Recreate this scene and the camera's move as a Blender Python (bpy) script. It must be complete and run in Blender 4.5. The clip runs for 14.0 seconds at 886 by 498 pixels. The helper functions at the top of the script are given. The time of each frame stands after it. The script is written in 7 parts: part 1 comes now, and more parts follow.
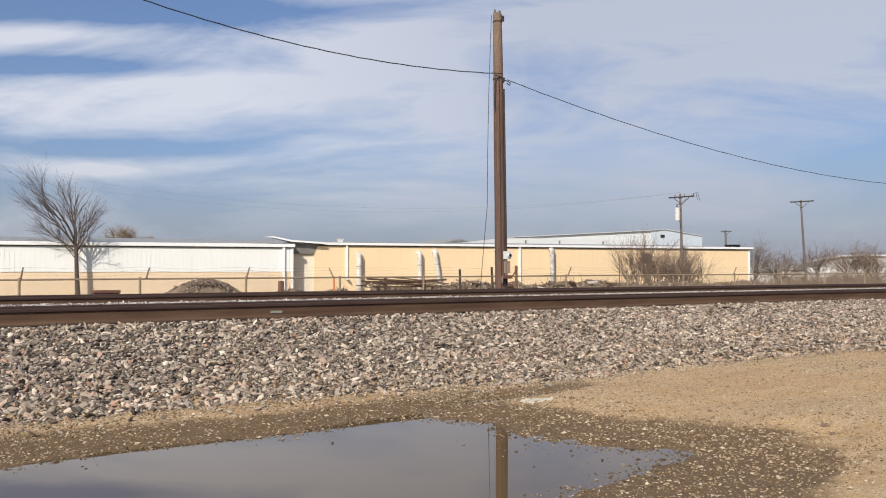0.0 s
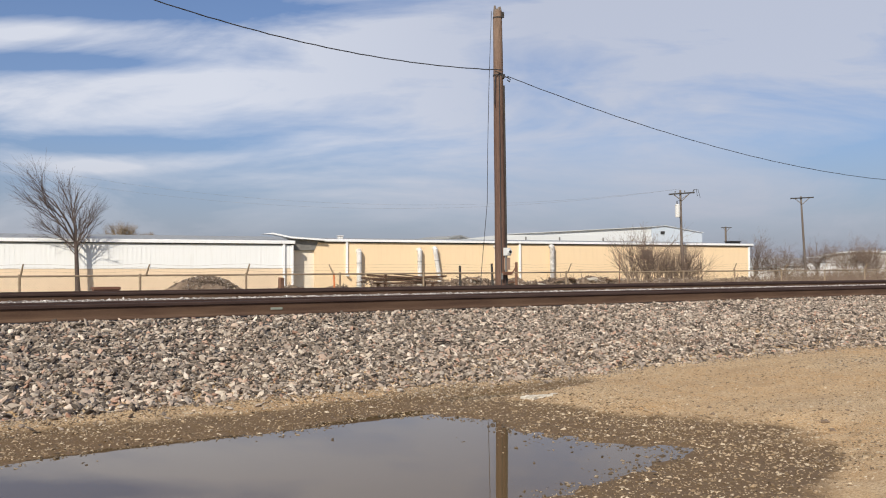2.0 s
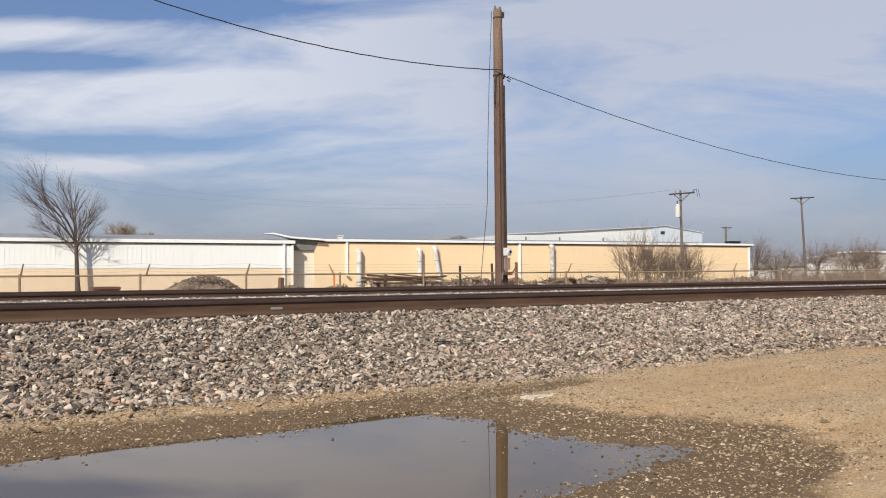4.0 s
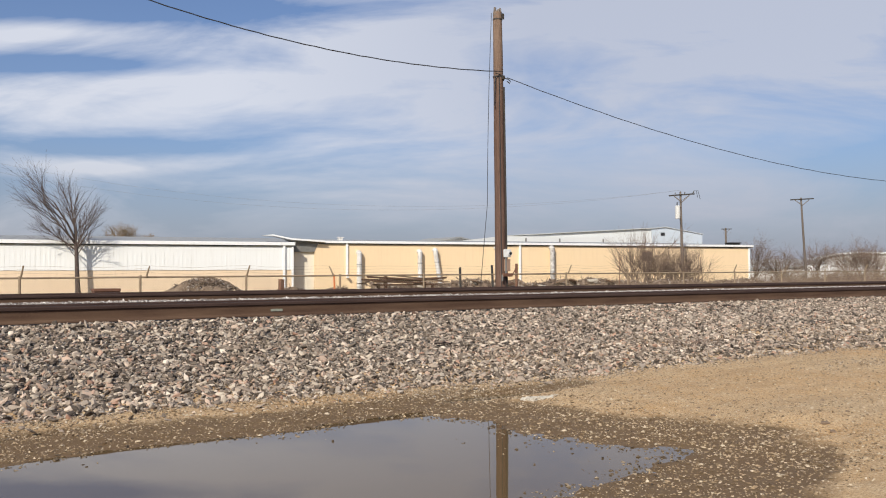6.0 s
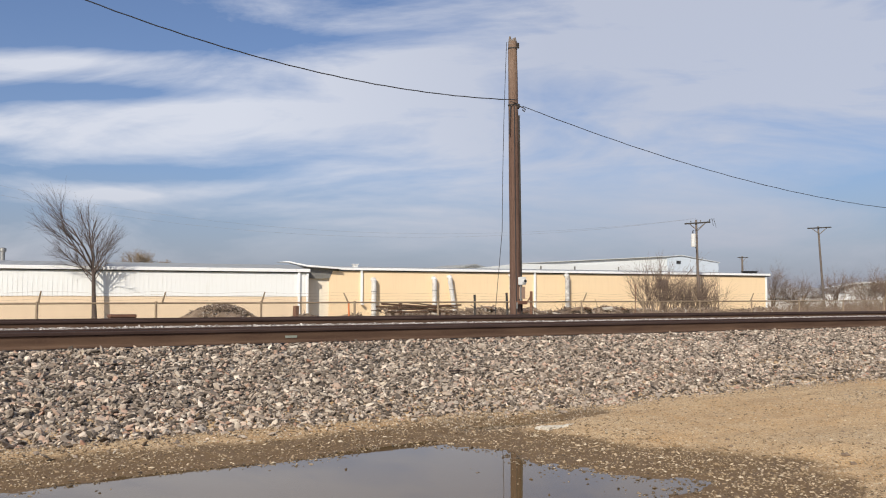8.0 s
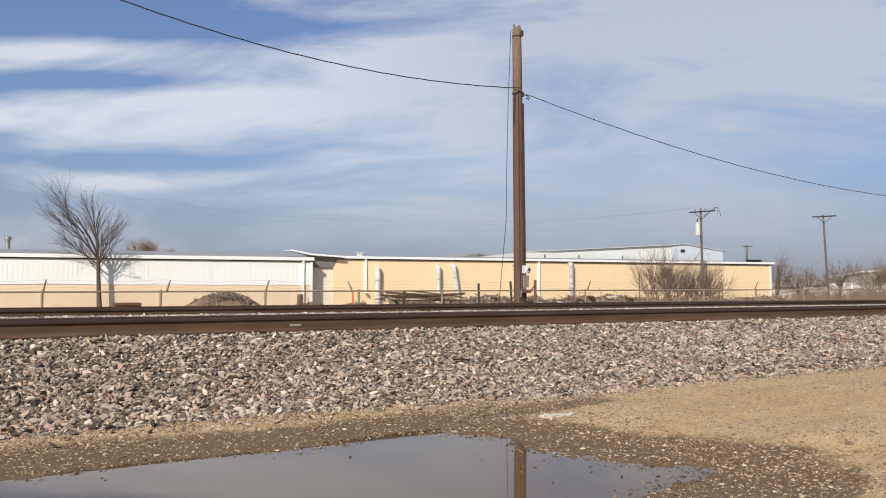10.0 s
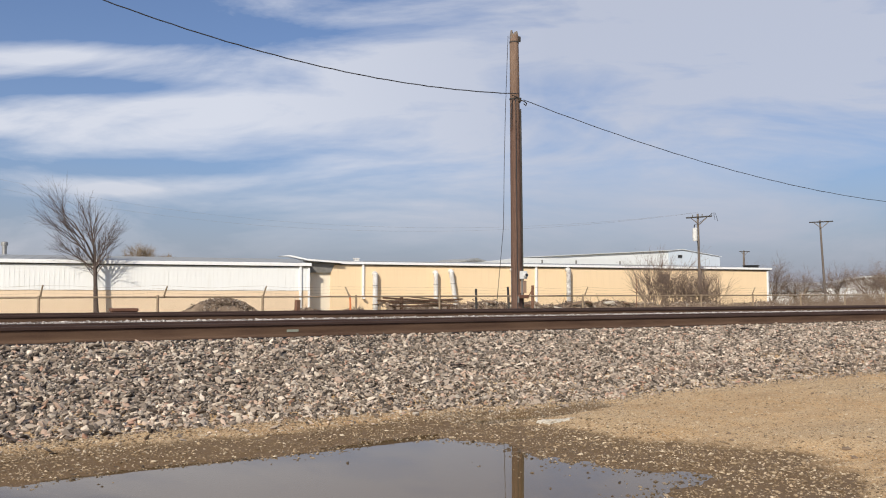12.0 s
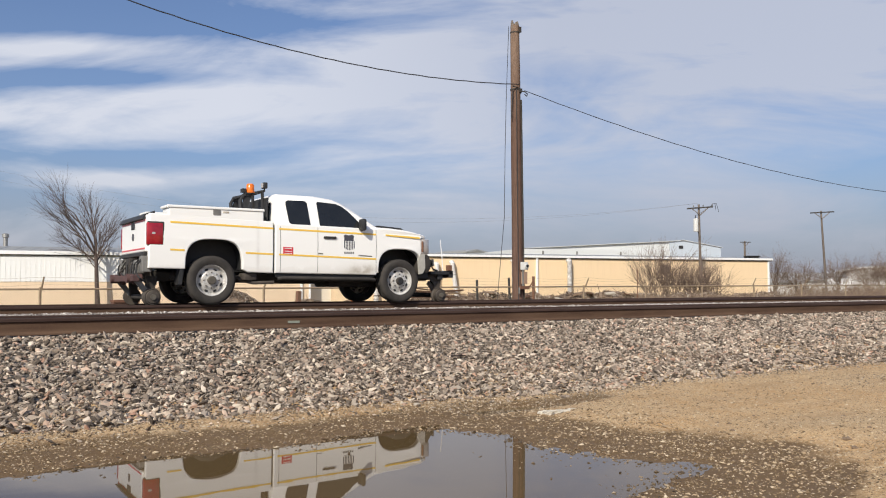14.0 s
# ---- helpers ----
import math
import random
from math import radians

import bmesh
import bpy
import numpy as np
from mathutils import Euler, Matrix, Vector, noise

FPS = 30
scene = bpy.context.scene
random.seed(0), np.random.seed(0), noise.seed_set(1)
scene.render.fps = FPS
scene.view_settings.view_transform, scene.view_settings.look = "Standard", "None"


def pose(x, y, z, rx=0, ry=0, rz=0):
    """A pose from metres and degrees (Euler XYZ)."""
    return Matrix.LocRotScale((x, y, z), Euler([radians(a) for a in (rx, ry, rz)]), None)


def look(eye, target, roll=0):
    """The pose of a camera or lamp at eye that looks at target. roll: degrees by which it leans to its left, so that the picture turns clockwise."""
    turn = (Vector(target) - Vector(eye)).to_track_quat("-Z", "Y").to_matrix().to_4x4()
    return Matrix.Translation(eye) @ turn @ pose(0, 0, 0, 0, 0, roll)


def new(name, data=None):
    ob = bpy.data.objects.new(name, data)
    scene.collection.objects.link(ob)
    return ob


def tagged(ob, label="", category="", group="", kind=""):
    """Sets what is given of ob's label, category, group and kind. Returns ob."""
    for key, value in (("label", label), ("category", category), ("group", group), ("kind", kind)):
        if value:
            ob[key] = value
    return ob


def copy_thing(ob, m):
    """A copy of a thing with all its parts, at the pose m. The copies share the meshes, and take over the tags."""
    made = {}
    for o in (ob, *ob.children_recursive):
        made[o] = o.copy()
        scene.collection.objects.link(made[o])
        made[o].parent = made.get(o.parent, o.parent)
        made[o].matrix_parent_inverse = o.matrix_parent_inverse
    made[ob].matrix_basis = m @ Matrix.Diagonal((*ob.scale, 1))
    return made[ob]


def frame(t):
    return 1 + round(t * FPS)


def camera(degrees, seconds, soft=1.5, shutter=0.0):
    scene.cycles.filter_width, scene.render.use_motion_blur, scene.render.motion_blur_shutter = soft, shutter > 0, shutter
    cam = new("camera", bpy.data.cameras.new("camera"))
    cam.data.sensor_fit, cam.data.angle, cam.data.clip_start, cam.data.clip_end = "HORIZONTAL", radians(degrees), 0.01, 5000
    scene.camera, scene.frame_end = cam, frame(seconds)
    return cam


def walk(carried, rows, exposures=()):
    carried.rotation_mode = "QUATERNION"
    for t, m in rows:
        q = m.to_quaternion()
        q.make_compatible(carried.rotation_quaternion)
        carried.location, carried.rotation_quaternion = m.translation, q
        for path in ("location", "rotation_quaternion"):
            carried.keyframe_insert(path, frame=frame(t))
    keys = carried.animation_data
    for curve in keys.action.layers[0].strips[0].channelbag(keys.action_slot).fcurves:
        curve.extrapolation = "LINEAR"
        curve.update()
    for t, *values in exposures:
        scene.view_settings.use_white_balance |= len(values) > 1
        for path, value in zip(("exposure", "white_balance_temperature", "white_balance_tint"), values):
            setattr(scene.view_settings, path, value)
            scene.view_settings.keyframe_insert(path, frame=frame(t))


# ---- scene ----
cam = camera(56.02, 14.0, soft=1.08)
EYE = (0.0, 0.0, 1.16)


def aim(turn, tilt, lean):
    """Camera pose at the one standing place: compass turn from +y, tilt above level, lean, in degrees."""
    return Matrix.Translation(EYE) @ pose(0, 0, 0, 0, 0, -turn) @ pose(0, 0, 0, 90 + tilt) @ pose(0, 0, 0, 0, 0, lean)


HAND = [(0.0, 33.779, 1.925, -0.222),
        (0.5, 33.786, 1.757, -0.223),
        (1.0, 33.781, 1.382, -0.239),
        (1.5, 33.786, 1.275, -0.24),
        (2.0, 33.775, 1.688, -0.237),
        (2.5, 33.767, 1.886, -0.218),
        (3.0, 33.765, 1.832, -0.203),
        (3.2, 33.765, 1.77, -0.205),
        (5.3, 33.777, 1.6, -0.245),
        (5.5, 33.777, 1.533, -0.248),
        (6.0, 33.766, 1.792, -0.272),
        (6.5, 33.773, 2.221, -0.249),
        (7.0, 33.728, 2.413, -0.21),
        (7.5, 33.492, 3.113, -0.115),
        (8.0, 32.76, 3.673, 0.01),
        (8.2, 32.45, 3.66, 0.02),
        (10.3, 32.5, 2.85, 0.035),
        (10.5, 32.511, 2.846, 0.039),
        (11.0, 32.662, 2.746, 0.076),
        (11.5, 32.661, 3.035, 0.045),
        (12.0, 32.665, 3.266, 0.018),
        (12.5, 32.6, 3.262, 0.0),
        (13.0, 32.59, 3.06, -0.076),
        (13.5, 32.654, 2.975, -0.084),
        (14.0, 32.607, 2.653, -0.067)]
walk(cam, [(t, aim(a, b, c)) for t, a, b, c in HAND])

# ---------------------------------------------------------------- light
SUN = Vector((-0.815, -0.579, 0.0)).normalized() * math.cos(radians(35)) + Vector((0, 0, math.sin(radians(35))))
sun = new("sun", bpy.data.lights.new("sun", "SUN"))
sun.data.energy, sun.data.angle, sun.data.color = 4.7, radians(0.6), (1.0, 0.925, 0.80)
sun.matrix_world = look(SUN * 50, (0, 0, 0))
scene.view_settings.exposure = 0.0


class Nodes:
    """Short hand for building node trees."""

    def __init__(self, tree):
        self.t = tree

    def add(self, kind, **props):
        n = self.t.nodes.new(kind)
        ins = props.pop("ins", {})
        for k, v in props.items():
            setattr(n, k, v)
        for k, v in ins.items():
            self.put(n.inputs[k], v)
        return n

    def put(self, socket, v):
        if isinstance(v, bpy.types.NodeSocket):
            self.t.links.new(v, socket)
        elif isinstance(v, tuple) and len(v) == 3 and socket.type == "RGBA":
            socket.default_value = (*v, 1)
        else:
            socket.default_value = v

    def math(self, op, a, b=0.0, clamp=False):
        return self.add("ShaderNodeMath", operation=op, use_clamp=clamp, ins={0: a, 1: b}).outputs[0]

    def mix(self, f, a, b, blend="MIX"):
        n = self.add("ShaderNodeMix", data_type="RGBA", blend_type=blend)
        self.put(n.inputs[0], f)
        self.put(n.inputs[6], a)
        self.put(n.inputs[7], b)
        return n.outputs[2]

    def ramp(self, f, stops):
        n = self.add("ShaderNodeValToRGB")
        e = n.color_ramp.elements
        while len(e) < len(stops):
            e.new(0.5)
        for k, (p, c) in zip(e, stops):
            k.position = p
            k.color = (*c, 1) if isinstance(c, tuple) else (c, c, c, 1)
        self.put(n.inputs[0], f)
        return n.outputs[0]

    def noise(self, vec, scale, detail=4.0, rough=0.55, distort=0.0):
        n = self.add("ShaderNodeTexNoise", ins={"Scale": scale, "Detail": detail, "Roughness": rough, "Distortion": distort})
        if vec is not None:
            self.put(n.inputs["Vector"], vec)
        return n.outputs[0]

    def mapping(self, vec, scale=(1, 1, 1), rot=(0, 0, 0), loc=(0, 0, 0)):
        return self.add("ShaderNodeMapping", ins={"Vector": vec, "Scale": scale, "Rotation": rot, "Location": loc}).outputs[0]


def make_sky():
    w = bpy.data.worlds.new("sky")
    scene.world = w
    w.use_nodes = True
    n = Nodes(w.node_tree)
    w.node_tree.nodes.clear()
    sky = n.add("ShaderNodeTexSky", sky_type="NISHITA", sun_disc=False, sun_elevation=radians(35),
                sun_rotation=math.atan2(SUN.x, SUN.y), air_density=1.0, dust_density=1.6, ozone_density=1.4)
    blue = n.mix(1.0, sky.outputs[0], (0.076, 0.089, 0.113), "MULTIPLY")
    d = n.add("ShaderNodeTexCoord").outputs["Generated"]
    turned = n.mapping(d, rot=(0, 0, radians(33)))
    s = n.add("ShaderNodeSeparateXYZ", ins={0: turned})
    side, fwd, up = s.outputs
    deep = n.math("ADD", n.math("ABSOLUTE", fwd), 0.02)
    u, v = n.math("DIVIDE", side, deep), n.math("DIVIDE", up, deep)
    flat = n.add("ShaderNodeCombineXYZ", ins={0: u, 1: v, 2: fwd}).outputs[0]
    big = n.noise(n.mapping(flat, (2.4, 8.5, 1), rot=(0, 0, 0.10), loc=(3.3, 1.7, 0)), 1.0, 6.0, 0.58, 0.7)
    fine = n.noise(n.mapping(flat, (4.5, 20, 1), rot=(0, 0, 0.10), loc=(0.4, 5.1, 2)), 1.0, 7.0, 0.6, 0.6)

    def bank(cu, cv, su, sv, k):
        """A drift of cloud, or a gap in it, as a soft oval."""
        a = n.math("POWER", n.math("DIVIDE", n.math("SUBTRACT", u, cu), su), 2.0)
        b = n.math("POWER", n.math("DIVIDE", n.math("SUBTRACT", v, cv), sv), 2.0)
        return n.math("MULTIPLY", n.math("EXPONENT", n.math("MULTIPLY", n.math("ADD", a, b), -1.0)), k)

    dens = n.math("ADD", n.math("MULTIPLY", n.math("SUBTRACT", big, 0.20), 0.92), n.math("MULTIPLY", fine, 0.42))
    for spot in ((0.06, 0.31, 0.22, 0.06, 0.13), (0.45, 0.21, 0.30, 0.05, 0.05), (-0.47, 0.287, 0.14, 0.014, 0.20), (-0.33, 0.272, 0.14, 0.014, 0.04),
                 (-0.38, 0.205, 0.28, 0.030, 0.14), (-0.12, 0.245, 0.20, 0.045, 0.06), (-0.55, 0.335, 0.30, 0.028, -0.55), (-0.28, 0.318, 0.16, 0.016, -0.16),
                 (-0.40, 0.155, 0.17, 0.015, -0.30), (-0.52, 0.110, 0.16, 0.016, -0.16), (-0.44, 0.249, 0.13, 0.010, -0.34), (0.54, 0.135, 0.12, 0.020, -0.30),
                 (0.36, 0.27, 0.34, 0.08, 0.20), (0.42, 0.34, 0.30, 0.05, 0.16), (0.15, 0.12, 0.45, 0.045, 0.05), (-0.36, 0.128, 0.10, 0.010, 0.22)):
        dens = n.math("ADD", dens, bank(*spot))
    mask = n.ramp(dens, [(0.38, 0.0), (0.50, 0.32), (0.70, 1.0)])
    veil = n.ramp(up, [(0.0, 0.5), (0.12, 0.26), (0.3, 0.12), (0.6, 0.08), (1.0, 0.05)])
    base = n.mix(veil, blue, (0.31, 0.355, 0.50))
    # thicker white drifts to the west, thin lavender-grey veil to the east
    cloud = n.mix(n.ramp(n.math("ADD", u, 0.5), [(0.25, 0.0), (0.62, 1.0)]), (0.76, 0.78, 0.85), (0.56, 0.592, 0.69))
    thin = n.ramp(up, [(0.35, 0.84), (0.75, 0.30)])
    col = n.mix(n.math("MULTIPLY", mask, thin), base, cloud)
    haze = n.ramp(up, [(0.0, 1.0), (0.05, 0.62), (0.15, 0.0)])
    col = n.mix(n.math("MULTIPLY", haze, 0.75), col, (0.355, 0.364, 0.425))
    bg = n.add("ShaderNodeBackground", ins={"Color": col, "Strength": 1.0})
    out = n.add("ShaderNodeOutputWorld")
    n.t.links.new(bg.outputs[0], out.inputs[0])


make_sky()

# ---------------------------------------------------------------- materials


def material(name, build):
    m = bpy.data.materials.new(name)
    m.use_nodes = True
    m.node_tree.nodes.clear()
    n = Nodes(m.node_tree)
    pos = n.add("ShaderNodeNewGeometry").outputs["Position"]
    obj = n.add("ShaderNodeTexCoord").outputs["Object"]
    bsdf = n.add("ShaderNodeBsdfPrincipled")
    out = n.add("ShaderNodeOutputMaterial")
    n.t.links.new(bsdf.outputs[0], out.inputs[0])
    build(n, bsdf, pos, obj)
    return m


def bump(n, bsdf, height, strength=0.4, dist=0.01):
    b = n.add("ShaderNodeBump", ins={"Strength": strength, "Distance": dist, "Height": height})
    n.t.links.new(b.outputs[0], bsdf.inputs["Normal"])


def worn(name, a, b, rough=0.7, metal=0.0, scale=4.0, grain=60.0, relief=0.25, spec=0.5, stretch=(1, 1, 1), coat=0.0):
    """A surface that wanders between two colours at two scales, with fine relief."""

    def build(n, s, pos, obj):
        v = n.mapping(obj, stretch)
        big = n.noise(v, scale, 4, 0.6, 0.3)
        fin = n.noise(v, grain, 3, 0.6)
        f = n.ramp(n.math("ADD", n.math("MULTIPLY", big, 0.7), n.math("MULTIPLY", fin, 0.3)), [(0.32, 0.0), (0.68, 1.0)])
        n.put(s.inputs["Base Color"], n.mix(f, a, b))
        n.put(s.inputs["Roughness"], n.math("ADD", rough - 0.08, n.math("MULTIPLY", fin, 0.16)))
        s.inputs["Metallic"].default_value = metal
        s.inputs["Specular IOR Level"].default_value = spec
        s.inputs["Coat Weight"].default_value = coat
        if relief:
            bump(n, s, fin, relief, 0.006)

    return material(name, build)


def island_stones(name, stops, dust):
    """Loose stones: each its own colour, with grain and pale dust."""

    def build(n, s, pos, obj):
        r = n.add("ShaderNodeNewGeometry").outputs["Random Per Island"]
        c = n.ramp(r, stops)
        g = n.noise(pos, 90, 4, 0.65)
        patch = n.noise(pos, 0.9, 3, 0.6)
        c = n.mix(n.ramp(g, [(0.4, 0.0), (0.8, 0.2)]), c, dust)
        c = n.mix(n.ramp(patch, [(0.4, 0.0), (0.75, 0.22)]), c, tuple(0.8 * k for k in dust))
        n.put(s.inputs["Base Color"], c)
        s.inputs["Roughness"].default_value = 0.9
        s.inputs["Specular IOR Level"].default_value = 0.25
        bump(n, s, g, 0.5, 0.006)

    return material(name, build)


def ground_material():
    def build(n, s, pos, obj):
        x, y, z = n.add("ShaderNodeSeparateXYZ", ins={0: pos}).outputs
        big = n.noise(pos, 0.45, 5, 0.6, 0.4)
        mid = n.noise(pos, 5.0, 5, 0.65)
        grit = n.noise(pos, 70, 3, 0.7)
        sand = n.mix(n.ramp(big, [(0.35, 0.0), (0.65, 1.0)]), (0.53, 0.37, 0.205), (0.49, 0.292, 0.125))
        sand = n.mix(n.ramp(mid, [(0.35, 0.0), (0.7, 0.6)]), sand, (0.54, 0.41, 0.26))
        sand = n.mix(n.ramp(grit, [(0.34, 0.75), (0.5, 0.0)]), sand, (0.20, 0.135, 0.075))
        sand = n.mix(n.ramp(grit, [(0.54, 0.0), (0.66, 0.7)]), sand, (0.64, 0.54, 0.39))
        tracks = n.noise(n.mapping(pos, (0.5, 2.6, 1.0), rot=(0, 0, 0.35)), 1.6, 5, 0.6, 0.5)
        sand = n.mix(n.ramp(tracks, [(0.50, 0.0), (0.72, 0.55)]), sand, (0.33, 0.215, 0.115))
        # damp margin of the puddle: by height above the water, broken up
        edge = n.math("ADD", n.math("MULTIPLY", n.math("SUBTRACT", mid, 0.5), 0.022), n.math("MULTIPLY", n.math("SUBTRACT", big, 0.5), 0.025))
        damp = n.ramp(n.math("MULTIPLY", n.math("ADD", z, edge), 10.0), [(0.36, 1.0), (0.50, 0.0)])
        near = n.math("MULTIPLY", n.math("LESS_THAN", y, 8.0), n.math("GREATER_THAN", y, -4.0))
        damp = n.math("MULTIPLY", damp, near)
        col = n.mix(n.math("MULTIPLY", damp, 0.92), sand, n.mix(mid, (0.105, 0.064, 0.030), (0.155, 0.098, 0.049)))
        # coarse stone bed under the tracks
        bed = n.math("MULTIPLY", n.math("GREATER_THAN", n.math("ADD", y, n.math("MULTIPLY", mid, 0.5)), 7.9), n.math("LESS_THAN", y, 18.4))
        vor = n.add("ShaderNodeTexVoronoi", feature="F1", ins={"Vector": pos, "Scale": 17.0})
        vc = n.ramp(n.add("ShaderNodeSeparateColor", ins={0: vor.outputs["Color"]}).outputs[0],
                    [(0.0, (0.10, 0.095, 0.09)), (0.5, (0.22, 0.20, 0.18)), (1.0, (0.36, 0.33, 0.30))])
        # cell edges darkened: shade in the gaps between stones, put into the colour
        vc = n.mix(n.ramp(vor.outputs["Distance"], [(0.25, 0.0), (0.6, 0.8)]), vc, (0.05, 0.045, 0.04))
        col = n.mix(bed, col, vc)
        # rough dry grass beyond
        yard = n.math("GREATER_THAN", y, 18.4)
        turf = n.mix(n.ramp(mid, [(0.35, 0.0), (0.65, 1.0)]), (0.19, 0.15, 0.085), (0.30, 0.245, 0.15))
        turf = n.mix(n.ramp(big, [(0.4, 0.0), (0.6, 0.6)]), turf, (0.13, 0.13, 0.06))
        col = n.mix(yard, col, turf)
        n.put(s.inputs["Base Color"], col)
        n.put(s.inputs["Roughness"], n.math("SUBTRACT", 0.95, n.math("MULTIPLY", damp, 0.35)))
        s.inputs["Specular IOR Level"].default_value = 0.12
        h = n.math("ADD", n.math("MULTIPLY", grit, 0.5), mid)
        bump(n, s, h, 0.6, 0.02)

    return material("sandy_ground", build)


def water_material():
    def build(n, s, pos, obj):
        f = n.noise(pos, 0.7, 3, 0.5)
        n.put(s.inputs["Base Color"], n.mix(f, (0.110, 0.072, 0.032), (0.132, 0.088, 0.041)))
        s.inputs["Roughness"].default_value = 0.015
        s.inputs["IOR"].default_value = 1.36
        bump(n, s, n.noise(n.mapping(pos, (1, 1, 1)), 3.0, 2, 0.5), 0.012, 0.02)

    return material("muddy_water", build)


def rail_material(name, low, high):
    def build(n, s, pos, obj):
        z = n.add("ShaderNodeSeparateXYZ", ins={0: obj}).outputs[2]
        v = n.mapping(obj, (0.35, 3, 3))
        f = n.noise(v, 3.0, 5, 0.65)
        g = n.noise(obj, 55, 3, 0.6)
        c = n.mix(n.ramp(f, [(0.3, 0.0), (0.7, 1.0)]), low, high)
        c = n.mix(n.ramp(g, [(0.5, 0.0), (0.75, 0.6)]), c, high)
        worn_top = n.math("GREATER_THAN", z, 0.1825)
        n.put(s.inputs["Base Color"], n.mix(worn_top, c, (0.042, 0.029, 0.025)))
        s.inputs["Specular IOR Level"].default_value = 0.15
        n.put(s.inputs["Roughness"], n.math("SUBTRACT", 0.92, n.math("MULTIPLY", worn_top, 0.25)))
        bump(n, s, g, 0.3, 0.004)

    return material(name, build)


def pole_material(name, a, b, c):
    def build(n, s, pos, obj):
        v = n.mapping(obj, (9, 9, 0.35))
        f = n.noise(v, 3.0, 5, 0.65, 0.4)
        g = n.noise(n.mapping(obj, (60, 60, 1.2)), 2.0, 4, 0.7)
        z = n.add("ShaderNodeSeparateXYZ", ins={0: obj}).outputs[2]
        col = n.mix(n.ramp(f, [(0.3, 0.0), (0.7, 1.0)]), a, b)
        col = n.mix(n.ramp(g, [(0.52, 0.0), (0.62, 0.7)]), col, tuple(0.35 * k for k in a))
        # bleached by sun toward the top, with an uneven limit
        t = n.ramp(n.math("ADD", n.math("MULTIPLY", z, 0.1), n.math("MULTIPLY", f, 0.12)), [(0.70, 0.0), (0.90, 0.6)])
        col = n.mix(t, col, c)
        col = n.mix(n.ramp(g, [(0.50, 0.0), (0.60, 0.55)]), col, tuple(0.45 * k for k in b))
        n.put(s.inputs["Base Color"], col)
        s.inputs["Roughness"].default_value = 0.9
        s.inputs["Specular IOR Level"].default_value = 0.2
        bump(n, s, g, 0.6, 0.01)

    return material(name, build)


def sheet_metal(name, a, b, dirt, rough=0.45, streak=0.35):
    """Painted building sheet with rain streaks."""

    def build(n, s, pos, obj):
        f = n.noise(obj, 0.35, 4, 0.6)
        st = n.noise(n.mapping(obj, (6, 6, 0.25)), 2.0, 4, 0.65)
        c = n.mix(f, a, b)
        c = n.mix(n.ramp(st, [(0.5, 0.0), (0.8, streak)]), c, dirt)
        n.put(s.inputs["Base Color"], c)
        s.inputs["Roughness"].default_value = rough
        bump(n, s, n.noise(obj, 2.0, 2, 0.5), 0.08, 0.02)

    return material(name, build)


def truck_paint():
    def build(n, s, pos, obj):
        z = n.add("ShaderNodeSeparateXYZ", ins={0: obj}).outputs[2]
        f = n.noise(n.mapping(obj, (3, 3, 3)), 1.0, 5, 0.65)
        splash = n.ramp(n.math("SUBTRACT", n.math("ADD", z, n.math("MULTIPLY", f, 0.5)), 0.0), [(0.80, 0.8), (1.12, 0.0)])
        c = n.mix(n.math("MULTIPLY", splash, n.ramp(f, [(0.4, 0.2), (0.7, 1.0)])), (0.93, 0.915, 0.87), (0.46, 0.40, 0.30))
        x = n.add("ShaderNodeSeparateXYZ", ins={0: obj}).outputs[0]

        def stain(cx, cz, sx, sz, k):
            a = n.math("POWER", n.math("DIVIDE", n.math("SUBTRACT", x, cx), sx), 2.0)
            b = n.math("POWER", n.math("DIVIDE", n.math("SUBTRACT", z, cz), sz), 2.0)
            g = n.math("EXPONENT", n.math("MULTIPLY", n.math("ADD", a, b), -1.0))
            return n.math("MULTIPLY", n.math("MULTIPLY", g, k), n.ramp(f, [(0.35, 0.25), (0.6, 1.0)]), True)

        c = n.mix(stain(2.80, 0.66, 0.32, 0.10, 0.9), c, (0.30, 0.24, 0.16))
        c = n.mix(stain(0.78, 0.95, 0.03, 0.40, 0.35), c, (0.45, 0.42, 0.38))
        n.put(s.inputs["Base Color"], c)
        s.inputs["Roughness"].default_value = 0.32
        s.inputs["Coat Weight"].default_value = 0.5
        s.inputs["Coat Roughness"].default_value = 0.08

    return material("white_truck_paint", build)


def glass_dark():
    def build(n, s, pos, obj):
        s.inputs["Base Color"].default_value = (0.012, 0.014, 0.016, 1)
        s.inputs["Roughness"].default_value = 0.03
        s.inputs["Specular IOR Level"].default_value = 0.6
        n.put(s.inputs["Base Color"], n.mix(n.noise(obj, 3.0, 2), (0.009, 0.011, 0.013), (0.02, 0.022, 0.024)))

    return material("tinted_glass", build)


def amber():
    def build(n, s, pos, obj):
        s.inputs["Base Color"].default_value = (0.75, 0.17, 0.02, 1)
        s.inputs["Roughness"].default_value = 0.2
        s.inputs["Emission Color"].default_value = (1.0, 0.25, 0.02, 1)
        s.inputs["Emission Strength"].default_value = 0.04

    return material("amber_lens", build)


